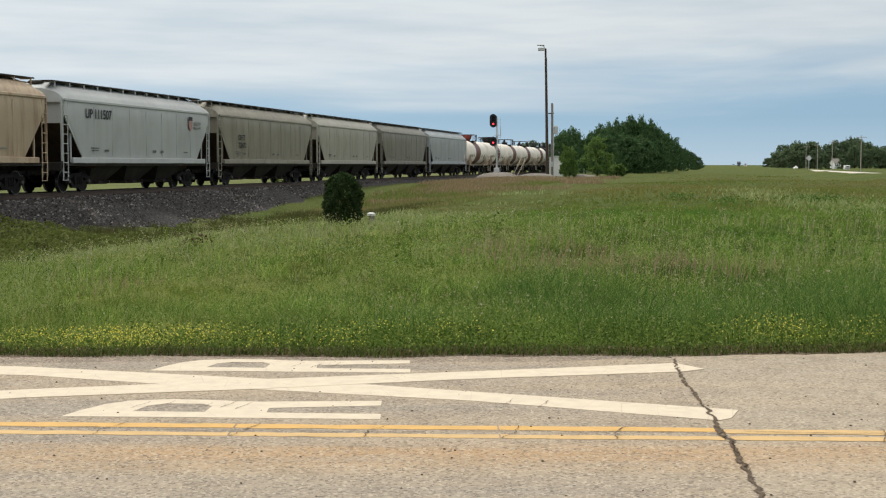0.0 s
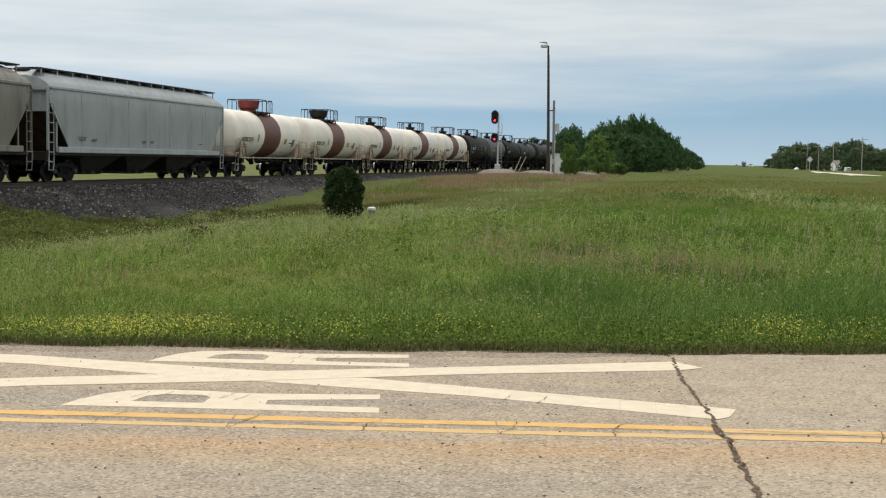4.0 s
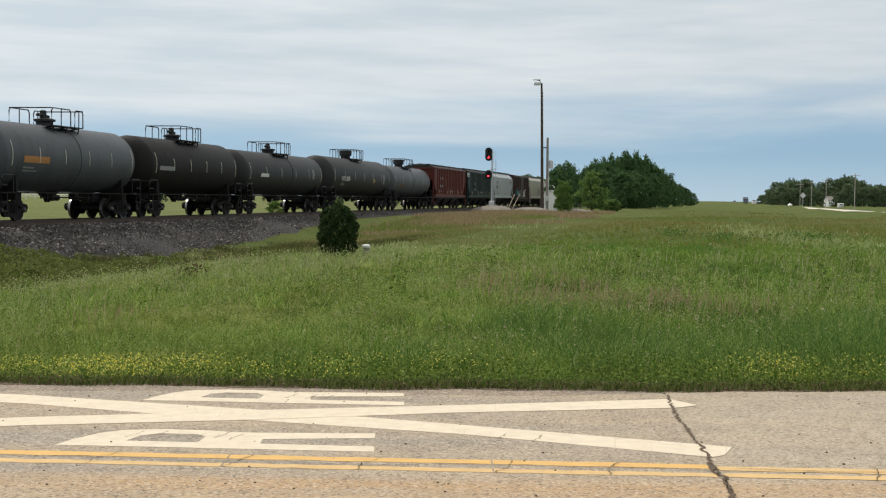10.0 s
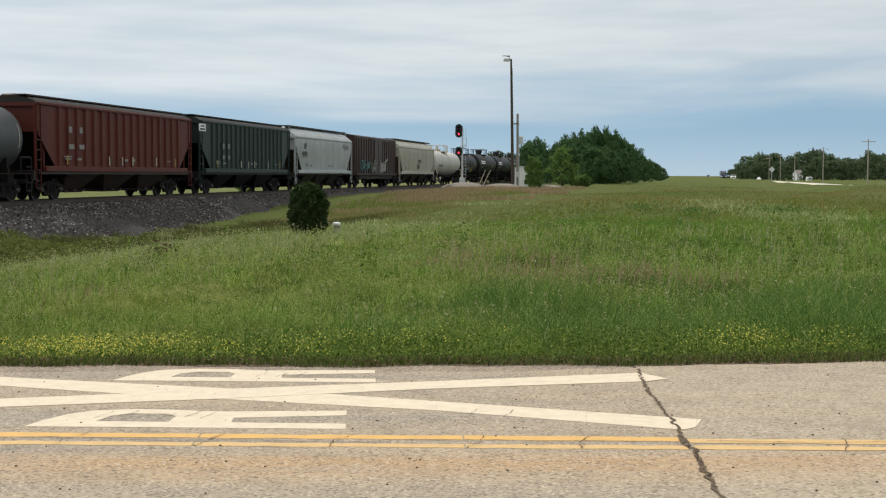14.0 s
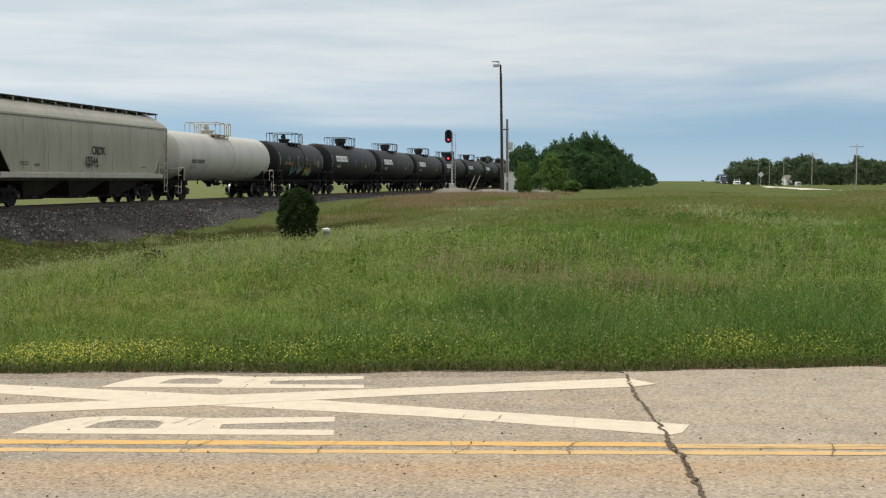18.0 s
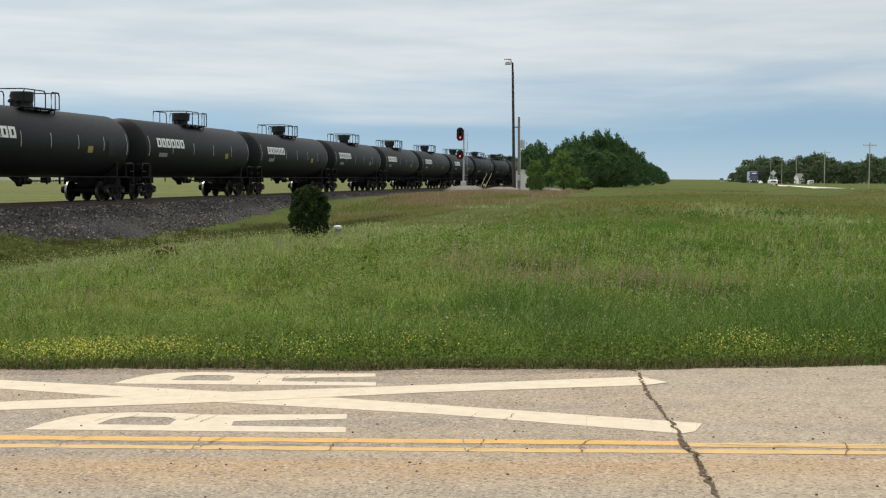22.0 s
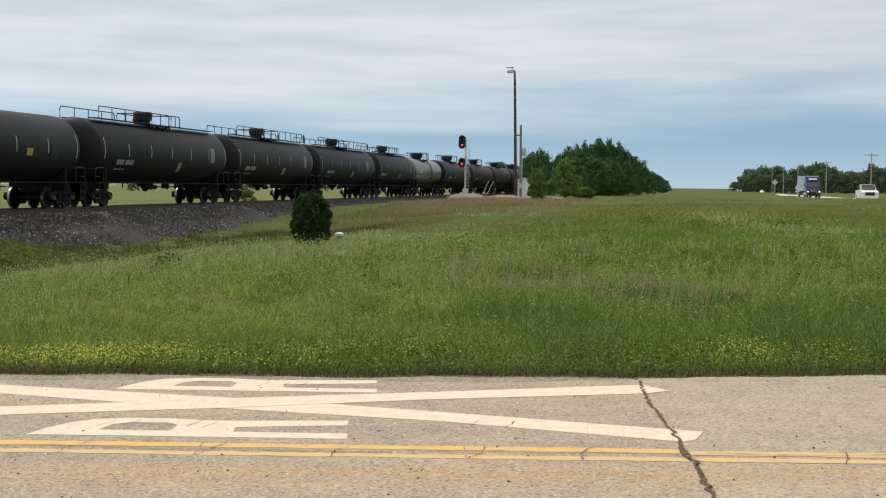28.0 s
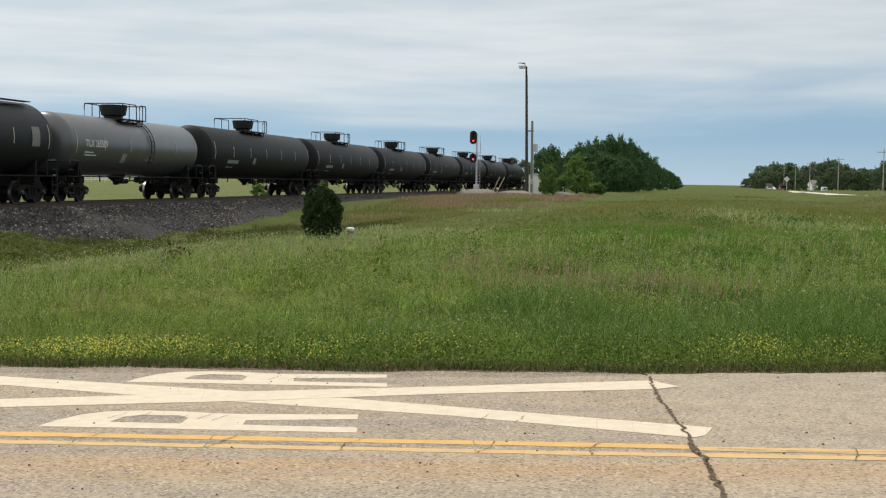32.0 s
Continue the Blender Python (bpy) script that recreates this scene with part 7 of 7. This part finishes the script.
# ---------------------------------------------------------------- bushes and trees
def crown_points(rng, blobs, per):
    """Leaf places on sprigs that reach out of each bough, more of them upwards."""
    out = []
    for cx, cy, cz, r in blobs:
        k = 16
        u = rng.normal(size=(k, 3)) + (0, 0, 0.35)
        u /= np.linalg.norm(u, axis=1)[:, None]
        reach = r * (0.80 + 1.15 * rng.random(k) ** 2)
        i = rng.integers(0, k, per)
        f = 0.35 + 0.65 * rng.random(per) ** 0.7
        c = u[i] * (reach[i] * f)[:, None] + rng.normal(size=(per, 3)) * (r * (0.34 - 0.22 * f))[:, None]
        out.append(c * (1, 1, 0.95) + (cx, cy, cz))
    return np.concatenate(out)


def tree(name, label, H, width, mat, seed, leaf=0.28, blobs_n=20, per=230, base=0.12, limbs=6):
    """Tapered trunk, limbs into the boughs, and a crown of leafy sprigs with gaps."""
    rng = np.random.default_rng(seed)
    t = thing(name, label, "tree" if name == "tree" else "shrub", group="")
    blobs = []
    for i in range(blobs_n):
        f = (i + 0.5) / blobs_n
        z = H * (base + 0.10 + (0.82 - base) * f)
        env = width / 2 * (math.sin(math.pi * min(1, 0.18 + 0.80 * f)) ** 0.6)
        a = i * 2.4 + rng.random()
        rr = env * (0.25 + 0.72 * rng.random() ** 0.6)
        blobs.append((math.cos(a) * rr, math.sin(a) * rr, z + 0.05 * H * rng.normal(), width * (0.075 + 0.075 * rng.random())))
    g = Geo()
    g.tube([(0, 0, -0.3), (0.05 * width * 0.3, 0, H * 0.3), (0, 0.03 * width, H * 0.6), (0, 0, H * 0.85)], H * 0.024, 8, r2=H * 0.006)
    part("trunk", g, M_BARK, t)
    for cx, cy, cz, r in blobs[::max(1, blobs_n // limbs)][:limbs]:
        part("limb", Geo().tube([(0, 0, cz * 0.55), (cx * 0.5, cy * 0.5, cz * 0.82), (cx, cy, cz)], H * 0.009, 5, r2=H * 0.003), M_BARK, t)
    c = crown_points(rng, blobs, per)
    c[:, 2] = np.where(c[:, 2] > 0, c[:, 2], 0.05 * H * rng.random(len(c))) * H / np.percentile(c[:, 2], 99.4)
    c[:, :2] *= width / 2 / np.percentile(np.abs(c[:, :2]), 98)
    part("crown", flakes("crown", c, np.full(len(c), leaf), mat, rng), None, t, "dense uneven crown of leaves")
    return t


def build_trees():
    rng = random.Random(9)
    kinds = [tree("tree", "broad dark green deciduous tree at the field edge", 10.0, 9.5, M_CROWN, 1, 0.25, 56, 190, 0.0),
             tree("tree", "tall rounded dark green tree in a dense row", 10.0, 7.5, M_CROWN, 2, 0.24, 50, 180, 0.0),
             tree("tree", "ragged green tree with an uneven outline", 10.0, 8.5, M_CROWN, 3, 0.25, 48, 190, 0.0),
             tree("shrub", "bright green leafy shrub in front of the trees", 4.0, 3.4, M_CROWN_LIGHT, 4, 0.12, 36, 260, -0.04),
             tree("tree", "lighter green young tree beside taller ones", 8.0, 6.0, M_CROWN_LIGHT, 5, 0.20, 36, 170, 0.0),
             tree("tree", "green far wood tree with haze mixed into its leaf colour", 10.0, 8.5, M_FARWOOD_HAZED, 6, 0.42, 34, 60, 0.0, 3),
             tree("tree", "ragged far wood tree with haze mixed into its leaf colour", 10.0, 7.0, M_FARWOOD_HAZED, 7, 0.42, 30, 60, 0.0, 3)]
    used = set()

    def put(k, x, y, h, z=None, width=None):
        src = kinds[k]
        ref = (10.0, 10.0, 10.0, 4.0, 8.0, 10.0, 10.0)[k]
        f = h / ref
        m = pose(x, y, (float(ground_z(x, y)) if z is None else z) - 0.05, 0, 0, rng.uniform(0, 360))
        if k in used:
            ob = copy_thing(src, m)
        else:
            ob = src
            ob.matrix_world = m
            used.add(k)
        g = f if width is None else width / (9.5, 7.5, 8.5, 3.4, 6.0, 8.5, 7.0)[k]
        ob.scale = (g * rng.uniform(0.92, 1.1), g * rng.uniform(0.92, 1.1), f)
        return ob

    # the row beside the railway, nearest first
    put(3, 14.3, 150, 3.5, width=2.1)
    put(4, 20.0, 172, 5.0, width=3.7)
    put(3, 23.0, 176, 1.6, width=2.6)
    # the wood's outline: bearing, top, distance, width
    for i, (px, top, y, w) in enumerate(((946, 257, 178, 3.2), (959, 253, 186, 3.0), (972, 255, 195, 3.0), (988, 267, 206, 2.8), (1003, 254, 218, 3.2),
                                         (1017, 247, 228, 3.4), (1031, 244, 232, 3.6), (1046, 239, 234, 3.4), (1060, 235, 236, 3.4), (1074, 232, 236, 3.2), (1087, 233, 240, 3.2), (1099, 238, 246, 3.2),
                                         (1110, 247, 256, 3.2), (1121, 253, 268, 3.2), (1133, 261, 282, 3.2), (1143, 269, 300, 3.2), (1152, 280, 320, 3.0), (1161, 286, 340, 3.2), (1170, 290, 365, 3.4), (1179, 296, 390, 3.4), (1187, 302, 415, 3.0),
                                         (1012, 262, 236, 4.5), (1042, 252, 250, 5.0), (1072, 246, 256, 5.0), (1100, 256, 272, 4.5), (1128, 264, 296, 5.0), (1024, 262, 214, 4.0), (1060, 262, 222, 4.5), (1088, 266, 230, 4.5), (1112, 270, 246, 4.5))):
        b = (px - 736) / 2343
        put((1, 0, 2)[i % 3], b * y, y, (315 - top) * y / 2343 + 1.5, width=w)
    # woods beyond the highway
    for i in range(54):
        px = 1306 + 335 * i / 53 + rng.uniform(-5, 5)
        yy = rng.uniform(540, 640)
        top = np.interp(px, [1300, 1319, 1326, 1340, 1385, 1400, 1422, 1446, 1480, 1492, 1510, 1540, 1552, 1660], [4.0, 5.0, 7.8, 10.6, 11.0, 9.2, 10.2, 12.3, 12.0, 9.6, 8.8, 9.0, 11.8, 10.5])
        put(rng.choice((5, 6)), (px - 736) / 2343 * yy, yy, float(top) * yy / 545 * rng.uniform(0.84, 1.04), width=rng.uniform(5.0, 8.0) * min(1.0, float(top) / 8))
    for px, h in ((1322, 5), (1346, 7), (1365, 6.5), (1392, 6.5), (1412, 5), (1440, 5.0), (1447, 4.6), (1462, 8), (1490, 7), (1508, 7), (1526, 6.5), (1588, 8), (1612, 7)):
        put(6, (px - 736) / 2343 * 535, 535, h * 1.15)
    for px, yy, h in ((1440, 466, 4.0), (1417, 470, 2.2), (1404, 472, 1.8)):
        put(6, (px - 736) / 2343 * yy, yy, h)
    # behind the railway
    for x, y, h in ((18.6, 300, 6.6), (20.6, 304, 7.3), (22.6, 298, 6.8), (24.6, 306, 6.4)):
        put(6, x, y, h, -0.4, width=3.4)
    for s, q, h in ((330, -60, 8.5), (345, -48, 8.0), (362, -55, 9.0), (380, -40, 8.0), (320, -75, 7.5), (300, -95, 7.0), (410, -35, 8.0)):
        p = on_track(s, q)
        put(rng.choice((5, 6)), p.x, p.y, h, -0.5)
    for s, q, h in ((126, -10.5, 1.6), (150, -12, 2.0)):
        p = on_track(s, q)
        put(3, p.x, p.y, h, -0.6)


def build_juniper():
    x, y = -2.81, 37.2
    j = thing("juniper_bush", "small dense dark green evergreen bush in the meadow", "bush", Matrix.Translation((x, y, float(ground_z(x, y)))))
    j.scale = (1.03, 1.03, 1.10)
    rng = np.random.default_rng(5)
    part("trunk", Geo().tube([(0, 0, -0.05), (0, 0, 0.9)], 0.04, 6, r2=0.012), M_BARK, j)
    n = 17000
    z = 1.38 * rng.random(n)
    prof = np.interp(z, [0, 0.12, 0.42, 0.82, 1.10, 1.28, 1.38], [0.37, 0.47, 0.54, 0.55, 0.47, 0.32, 0.06])
    a = rng.random(n) * 2 * np.pi
    bump = 1 + 0.13 * np.sin(a * 5 + z * 9) + 0.10 * np.sin(a * 9 - z * 14)
    r = 0.86 * prof * bump * (0.72 + 0.33 * rng.random(n) ** 0.5)
    c = np.stack([np.cos(a) * r, np.sin(a) * r, z], -1)
    part("foliage", flakes("foliage", c, np.full(n, 0.03), M_JUNIPER, rng), None, j, "fine dark scaly foliage")


# ---------------------------------------------------------------- railway signal, poles and small things
def at_ground(x, y, dz=0.0, rz=0.0):
    return pose(x, y, float(ground_z(x, y)) + dz, 0, 0, rz)


def build_signal():
    x, y = 6.02, 149.0
    sg = thing("railway_signal", "grey railway signal mast with two lit red heads", "railway signal", pose(x, y, 0.06))
    part("mast", Geo().tube([(0, 0, 0), (0, 0, 6.9)], 0.095, 10, r2=0.07), M_ALU, sg, "pale grey steel mast")
    part("base_case", Geo().box((0, 0, 0.55), (0.62, 0.55, 1.1), bevel=0.04), M_ALU, sg, "grey metal base case")
    part("footing", Geo().box((0, 0, -0.1), (1.2, 1.2, 0.4), bevel=0.05), M_GRAVEL, sg, "pale concrete footing")
    lad = part("ladder", ladder_geo(6.1, 0.30, 18, 0.014), M_ALU, sg, "narrow access ladder", at=pose(0.27, 0.12, 0.6))
    part("stand", Geo().box((0.12, 0, 4.70), (0.75, 0.5, 0.06)).tube([(0.45, -0.2, 4.7), (0.45, -0.2, 5.6), (0.45, 0.25, 5.6), (0.45, 0.25, 4.7)], 0.02, 5), M_ALU, sg, "small service stand")
    for zc, hh in ((6.36, 0.76), (4.05, 0.54)):
        hd = part("signal_head", Geo().prism([(0.40 * math.cos(a), zc + (hh - 0.40) * (1 if math.sin(a) > 0 else -1) + 0.40 * math.sin(a)) for a in np.linspace(0.01, 2 * math.pi + 0.01, 24, endpoint=False)], -0.16, -0.12), M_BLACK, sg, "black oval target plate", at=pose(-0.40, -0.05, 0))
        part("lamp_case", Geo().box((-0.40, 0.0, zc), (0.34, 0.26, hh * 1.2), bevel=0.04), M_BLACK, hd).matrix_local = pose(0.40, 0.06, 0)
        for k, dz in enumerate((0.36, 0.0, -0.36) if hh > 0.7 else (0.18, -0.14)):
            lit = k == (2 if hh > 0.7 else 1)
            part("visor", Geo().lathe([(-0.42, 0.15), (-0.16, 0.15)], "y", 12, (0, 0, zc + dz), arc=(-0.3, math.pi + 0.3)), M_BLACK, hd)
            part("lens", Geo().lathe([(-0.20, 0.0001), (-0.19, 0.06), (-0.165, 0.092)], "y", 12, (0, 0, zc + dz)), M_RED_LAMP if lit else M_GLASS, hd, "lit red lens" if lit else "dark lens")
        part("bracket", Geo().tube([(0, 0, zc), (-0.40, 0, zc)], 0.04, 6), M_ALU, sg)


def build_poles():
    x, y = 11.65, 150.0
    lp = thing("light_pole", "tall dark wooden pole with a flood light", "light pole", at_ground(x, y))
    part("pole", Geo().tube([(0.16, 0, -0.3), (0.05, 0, 6), (-0.12, 0, 14.5)], 0.20, 10, r2=0.11), M_WOOD_DARK, lp, "weathered dark wood")
    part("arm", Geo().tube([(-0.10, 0, 14.2), (-0.3, -0.05, 14.75), (-0.8, -0.1, 14.85)], 0.05, 6), M_ALU, lp)
    part("flood_light", Geo().box((-0.62, -0.1, 14.40), (0.72, 0.45, 0.32), bevel=0.05).box((-0.68, -0.1, 14.86), (0.85, 0.32, 0.10), bevel=0.02), M_ALU, lp, "grey flood light")
    part("cable", Geo().tube([(0.32, 0.02, 0.5), (0.2, 0.0, 6), (0.03, 0, 13.5)], 0.03, 5), M_ALU, lp)
    x, y = 12.35, 150.5
    up = thing("utility_pole", "short grey utility pole with transformer can", "utility pole", at_ground(x, y))
    part("pole", Geo().tube([(0.05, 0, -0.3), (0, 0, 8.4)], 0.17, 10, r2=0.13), M_WOOD_GREY, up, "grey weathered wood")
    part("cross_arm", Geo().box((-0.30, 0, 7.25), (0.95, 0.10, 0.12)), M_WOOD_DARK, up)
    for dx in (-0.7, 0.1):
        part("insulator", Geo().lathe([(7.3, 0.05), (7.42, 0.07), (7.5, 0.03), (7.52, 0.0001)], "z", 8, (dx, 0, 0)), M_ALU, up)
    part("transformer", Geo().lathe([(4.9, 0.0001), (4.92, 0.24), (5.75, 0.24), (5.85, 0.15), (5.9, 0.0001)], "z", 12, (0.42, -0.1, 0)), M_ALU, up, "grey transformer can")
    part("meter_box", Geo().box((0.0, -0.24, 1.5), (0.35, 0.18, 0.6), bevel=0.02), M_ALU, up)
    part("conduit", Geo().tube([(0.18, -0.12, 0), (0.16, -0.10, 5.2)], 0.05, 6), M_ALU, up)
    # equipment shelter behind
    sh = thing("equipment_shelter", "white metal railway equipment shelter", "shelter", pose(13.45, 158.0, -0.05, 0, 0, TURN))
    part("wall", Geo().box((0, 0, 1.25), (1.4, 1.4, 2.4), bevel=0.03), M_WHITE, sh)
    part("roof", Geo().prism([(-0.8, 2.42), (0.8, 2.42), (0, 2.6)], -0.8, 0.8, "x"), M_ALU, sh)
    part("door", Geo().box((0.1, -0.72, 1.1), (0.8, 0.04, 1.9), bevel=0.01), M_ALU, sh)
    # two leaning yellowish guy stakes
    for dx, lean in ((0.0, 0.95), (0.45, 1.05)):
        st = thing("leaning_stake", "thin leaning yellowish stake by the track", "stake", at_ground(7.55 + dx, 146), "leaning stakes")
        part("rod", Geo().tube([(0, 0, -0.1), (lean, 0.3, 2.0)], 0.035, 6), P_CAGE, st)
    # gravel mounds around
    rng = random.Random(2)
    for cx, cy, rx, ry, h in ((6.1, 144.5, 2.5, 3.6, 0.72), (10.4, 147.5, 2.5, 3.4, 0.55), (16.0, 151.5, 1.9, 2.6, 0.42)):
        g, nr, na = Geo(), 6, 26
        pts = []
        for i in range(nr + 1):
            f = i / nr
            for k in range(na):
                a = 2 * math.pi * k / na
                w = 1 + 0.16 * math.sin(a * 3 + cx) + 0.07 * rng.uniform(-1, 1)
                xx, yy = cx + rx * f * w * math.cos(a), cy + ry * f * w * math.sin(a)
                pts.append((xx, yy, float(ground_z(xx, yy)) - 0.06 + h * (1 - f ** 3) + 0.04 * rng.uniform(-1, 1) * (1 - f)))
        g.add(pts, [(i * na + k, i * na + (k + 1) % na, (i + 1) * na + (k + 1) % na, (i + 1) * na + k) for i in range(nr) for k in range(na)])
        tagged(part("gravel_mound", g, M_GRAVEL), "low mound of pale gravel round the pole foot", "gravel mound", "gravel mounds")
    # marker stub beside the juniper
    x, y = -2.06, 38.0
    mk = thing("marker_post", "short white-capped marker post in the grass", "marker post", at_ground(x, y))
    part("post", Geo().tube([(0, 0, -0.05), (0.02, 0, 0.30)], 0.095, 12), M_WOOD_GREY, mk)
    part("cap", Geo().lathe([(0.27, 0.118), (0.33, 0.122), (0.36, 0.08), (0.365, 0.0001)], "z", 14), M_WHITE, mk, "white cap")


def build_highway_side():
    src = None
    for i, y in enumerate((173, 248, 322, 397, 450, 503, 560, 620, 690)):
        m = pose(K * y + 37.0, y, float(ground_z(K * y + 37.0, y)), 0, 0, TURN - 90)
        if src is None:
            src = thing("power_pole", "grey wooden power pole with a cross arm by the highway", "power pole", m, "power poles by the highway")
            part("pole", Geo().tube([(0, 0, -0.3), (0, 0, 8.9)], 0.12, 8, r2=0.08), M_WOOD_PALE, src)
            part("cross_arm", Geo().box((0, 0, 8.35), (2.5, 0.10, 0.11)), M_WOOD_PALE, src)
            for dx in (-1.15, -0.5, 0.5, 1.15):
                part("insulator", Geo().lathe([(8.4, 0.05), (8.55, 0.06), (8.6, 0.0001)], "z", 6, (dx, 0, 0)), M_ALU, src)
        else:
            copy_thing(src, m)
    # diamond sign seen from behind
    y = 264.0
    x = K * y + 20.0
    sn = thing("road_sign", "grey back of a diamond road sign on a post", "road sign", at_ground(x, y))
    part("post", Geo().box((0, 0.03, 1.25), (0.08, 0.06, 2.9)), M_ALU, sn)
    part("plate", Geo().prism([(-0.60, 2.6), (0, 2.0), (0.60, 2.6), (0, 3.2)], -0.03, 0.0), M_ALU, sn, "grey metal diamond plate")
    # white house among the trees
    hs = thing("house", "small white wooden house with a grey roof", "house", pose(142.5, 482, -0.6, 0, 0, 20))
    hs.scale = (0.34, 0.42, 0.64)
    part("wall", Geo().box((0, 0, 2.2), (8.0, 6.5, 4.4)).prism([(-3.25, 4.4), (3.25, 4.4), (0, 6.6)], -4.0, 4.0, "x"), M_WHITE, hs)
    part("roof", Geo().prism([(-3.6, 4.25), (0, 6.85), (3.6, 4.25), (3.6, 4.05), (0, 6.6), (-3.6, 4.05)], -4.3, 4.3, "x"), M_WOOD_GREY, hs)
    part("porch", Geo().box((0, -4.0, 2.3), (6.0, 1.6, 0.15)).box((-2.9, -4.6, 1.1), (0.15, 0.15, 2.3)).box((2.9, -4.6, 1.1), (0.15, 0.15, 2.3)), M_WHITE, hs)
    for wx in (-2.4, 0.2, 2.4):
        w = part("window", Geo().box((wx, -3.27, 3.2), (0.9, 0.06, 1.3)), M_GLASS, hs)
        part("frame", Geo().box((wx, -3.29, 3.9), (1.1, 0.08, 0.1)).box((wx, -3.29, 2.52), (1.1, 0.08, 0.1)), M_WHITE, w)
    part("door", Geo().box((1.3, -3.27, 1.3), (0.95, 0.06, 2.1)), M_WOOD_DARK, hs)
    # parked caravan, small tent-roofed shed, parked cars, brush
    cv = thing("caravan", "white parked caravan with a grey stripe", "caravan", pose(131.5, 432, -0.5, 0, 0, 4))
    cv.scale = (0.6, 0.6, 0.6)
    part("body", Geo().box((0, 0, 1.75), (2.9, 2.4, 2.5), bevel=0.2), M_WHITE, cv)
    part("stripe", Geo().box((0, -1.21, 1.45), (2.9, 0.02, 0.35)), I_GREYPLATE, cv)
    part("window", Geo().box((0.2, -1.21, 2.25), (1.8, 0.03, 0.55)), M_GLASS, cv)
    vehicle_wheels(cv, [(0, -1.05), (0, 1.05)], 0.36, 0.22)
    td = thing("shed", "small white peaked shed", "shed", pose(133.5, 502, -0.5))
    td.scale = (0.5, 0.5, 0.5)
    part("wall", Geo().box((0, 0, 0.9), (2.6, 2.6, 1.8)), M_WHITE, td)
    part("roof", Geo().add([(-1.7, -1.7, 1.7), (1.7, -1.7, 1.7), (1.7, 1.7, 1.7), (-1.7, 1.7, 1.7), (0, 0, 3.4)], [(0, 1, 4), (1, 2, 4), (2, 3, 4), (3, 0, 4), (3, 2, 1, 0)]), M_WHITE, td)
    # white rail fence far beyond the railway, seen under the wagons
    fn = thing("rail_fence", "white rail fence across the far field", "fence")
    post = Geo().box((0, 0, 0.7), (0.16, 0.16, 1.5)).mesh("post", M_WHITE)
    for i in range(70):
        p = on_track(60 + i * 5.0, -150)
        part("post", post, None, fn, at=pose(p.x, p.y, -0.45))
    for z in (0.35, 0.85):
        a, b = on_track(55, -150), on_track(412, -150)
        part("rail", Geo().tube([(a.x, a.y, z), (b.x, b.y, z)], 0.10, 4), M_WHITE, fn)


# ---------------------------------------------------------------- build
build_ground()
build_road()
build_highway()
build_track()
build_train()
VEHICLES = [(lorry(), [(0.0, 1015.6), (32.0, 131.7)], 25.5, 23.7, False),
            (pickup("white pickup truck on the highway", (0.72, 0.72, 0.70)), [(0.0, 869.9), (32.0, 57.1)], 23.2, 24.4, False),
            (pickup("dark red pickup towing a flat trailer", (0.10, 0.022, 0.02), True), [(0.0, -539.0), (32.0, 421.0)], 30.5, 30.5, True),
            (pickup("dark grey pickup on the highway", (0.05, 0.05, 0.055)), [(0.0, 1375.0), (32.0, 415.0)], 26.0, 26.0, False)]
build_signal()
build_poles()
build_highway_side()
build_juniper()
build_trees()
build_grass()


def motions():
    for car, mid in TRAIN:
        rows = []
        for i in range(17):
            t = 2.0 * i
            p = on_rail(mid - SPEED * t - GAIN * t * t, 0, RAIL_Z)
            rows.append((t, pose(p.x, p.y, p.z, 0, 0, TURN)))
        walk(car, rows)
    for car, rows_y, d0, d1, away in VEHICLES:
        rows = []
        (t0, ya), (t1, yb) = rows_y
        for t in range(0, 33, 2):
            y = ya + (yb - ya) * t / 32
            f = (y - 150) / 750
            p = on_highway(y, d0 + (d1 - d0) * f)
            rows.append((t, pose(p.x, p.y, p.z, 0, 0, TURN + (0 if away else 180))))
        walk(car, rows)


motions()
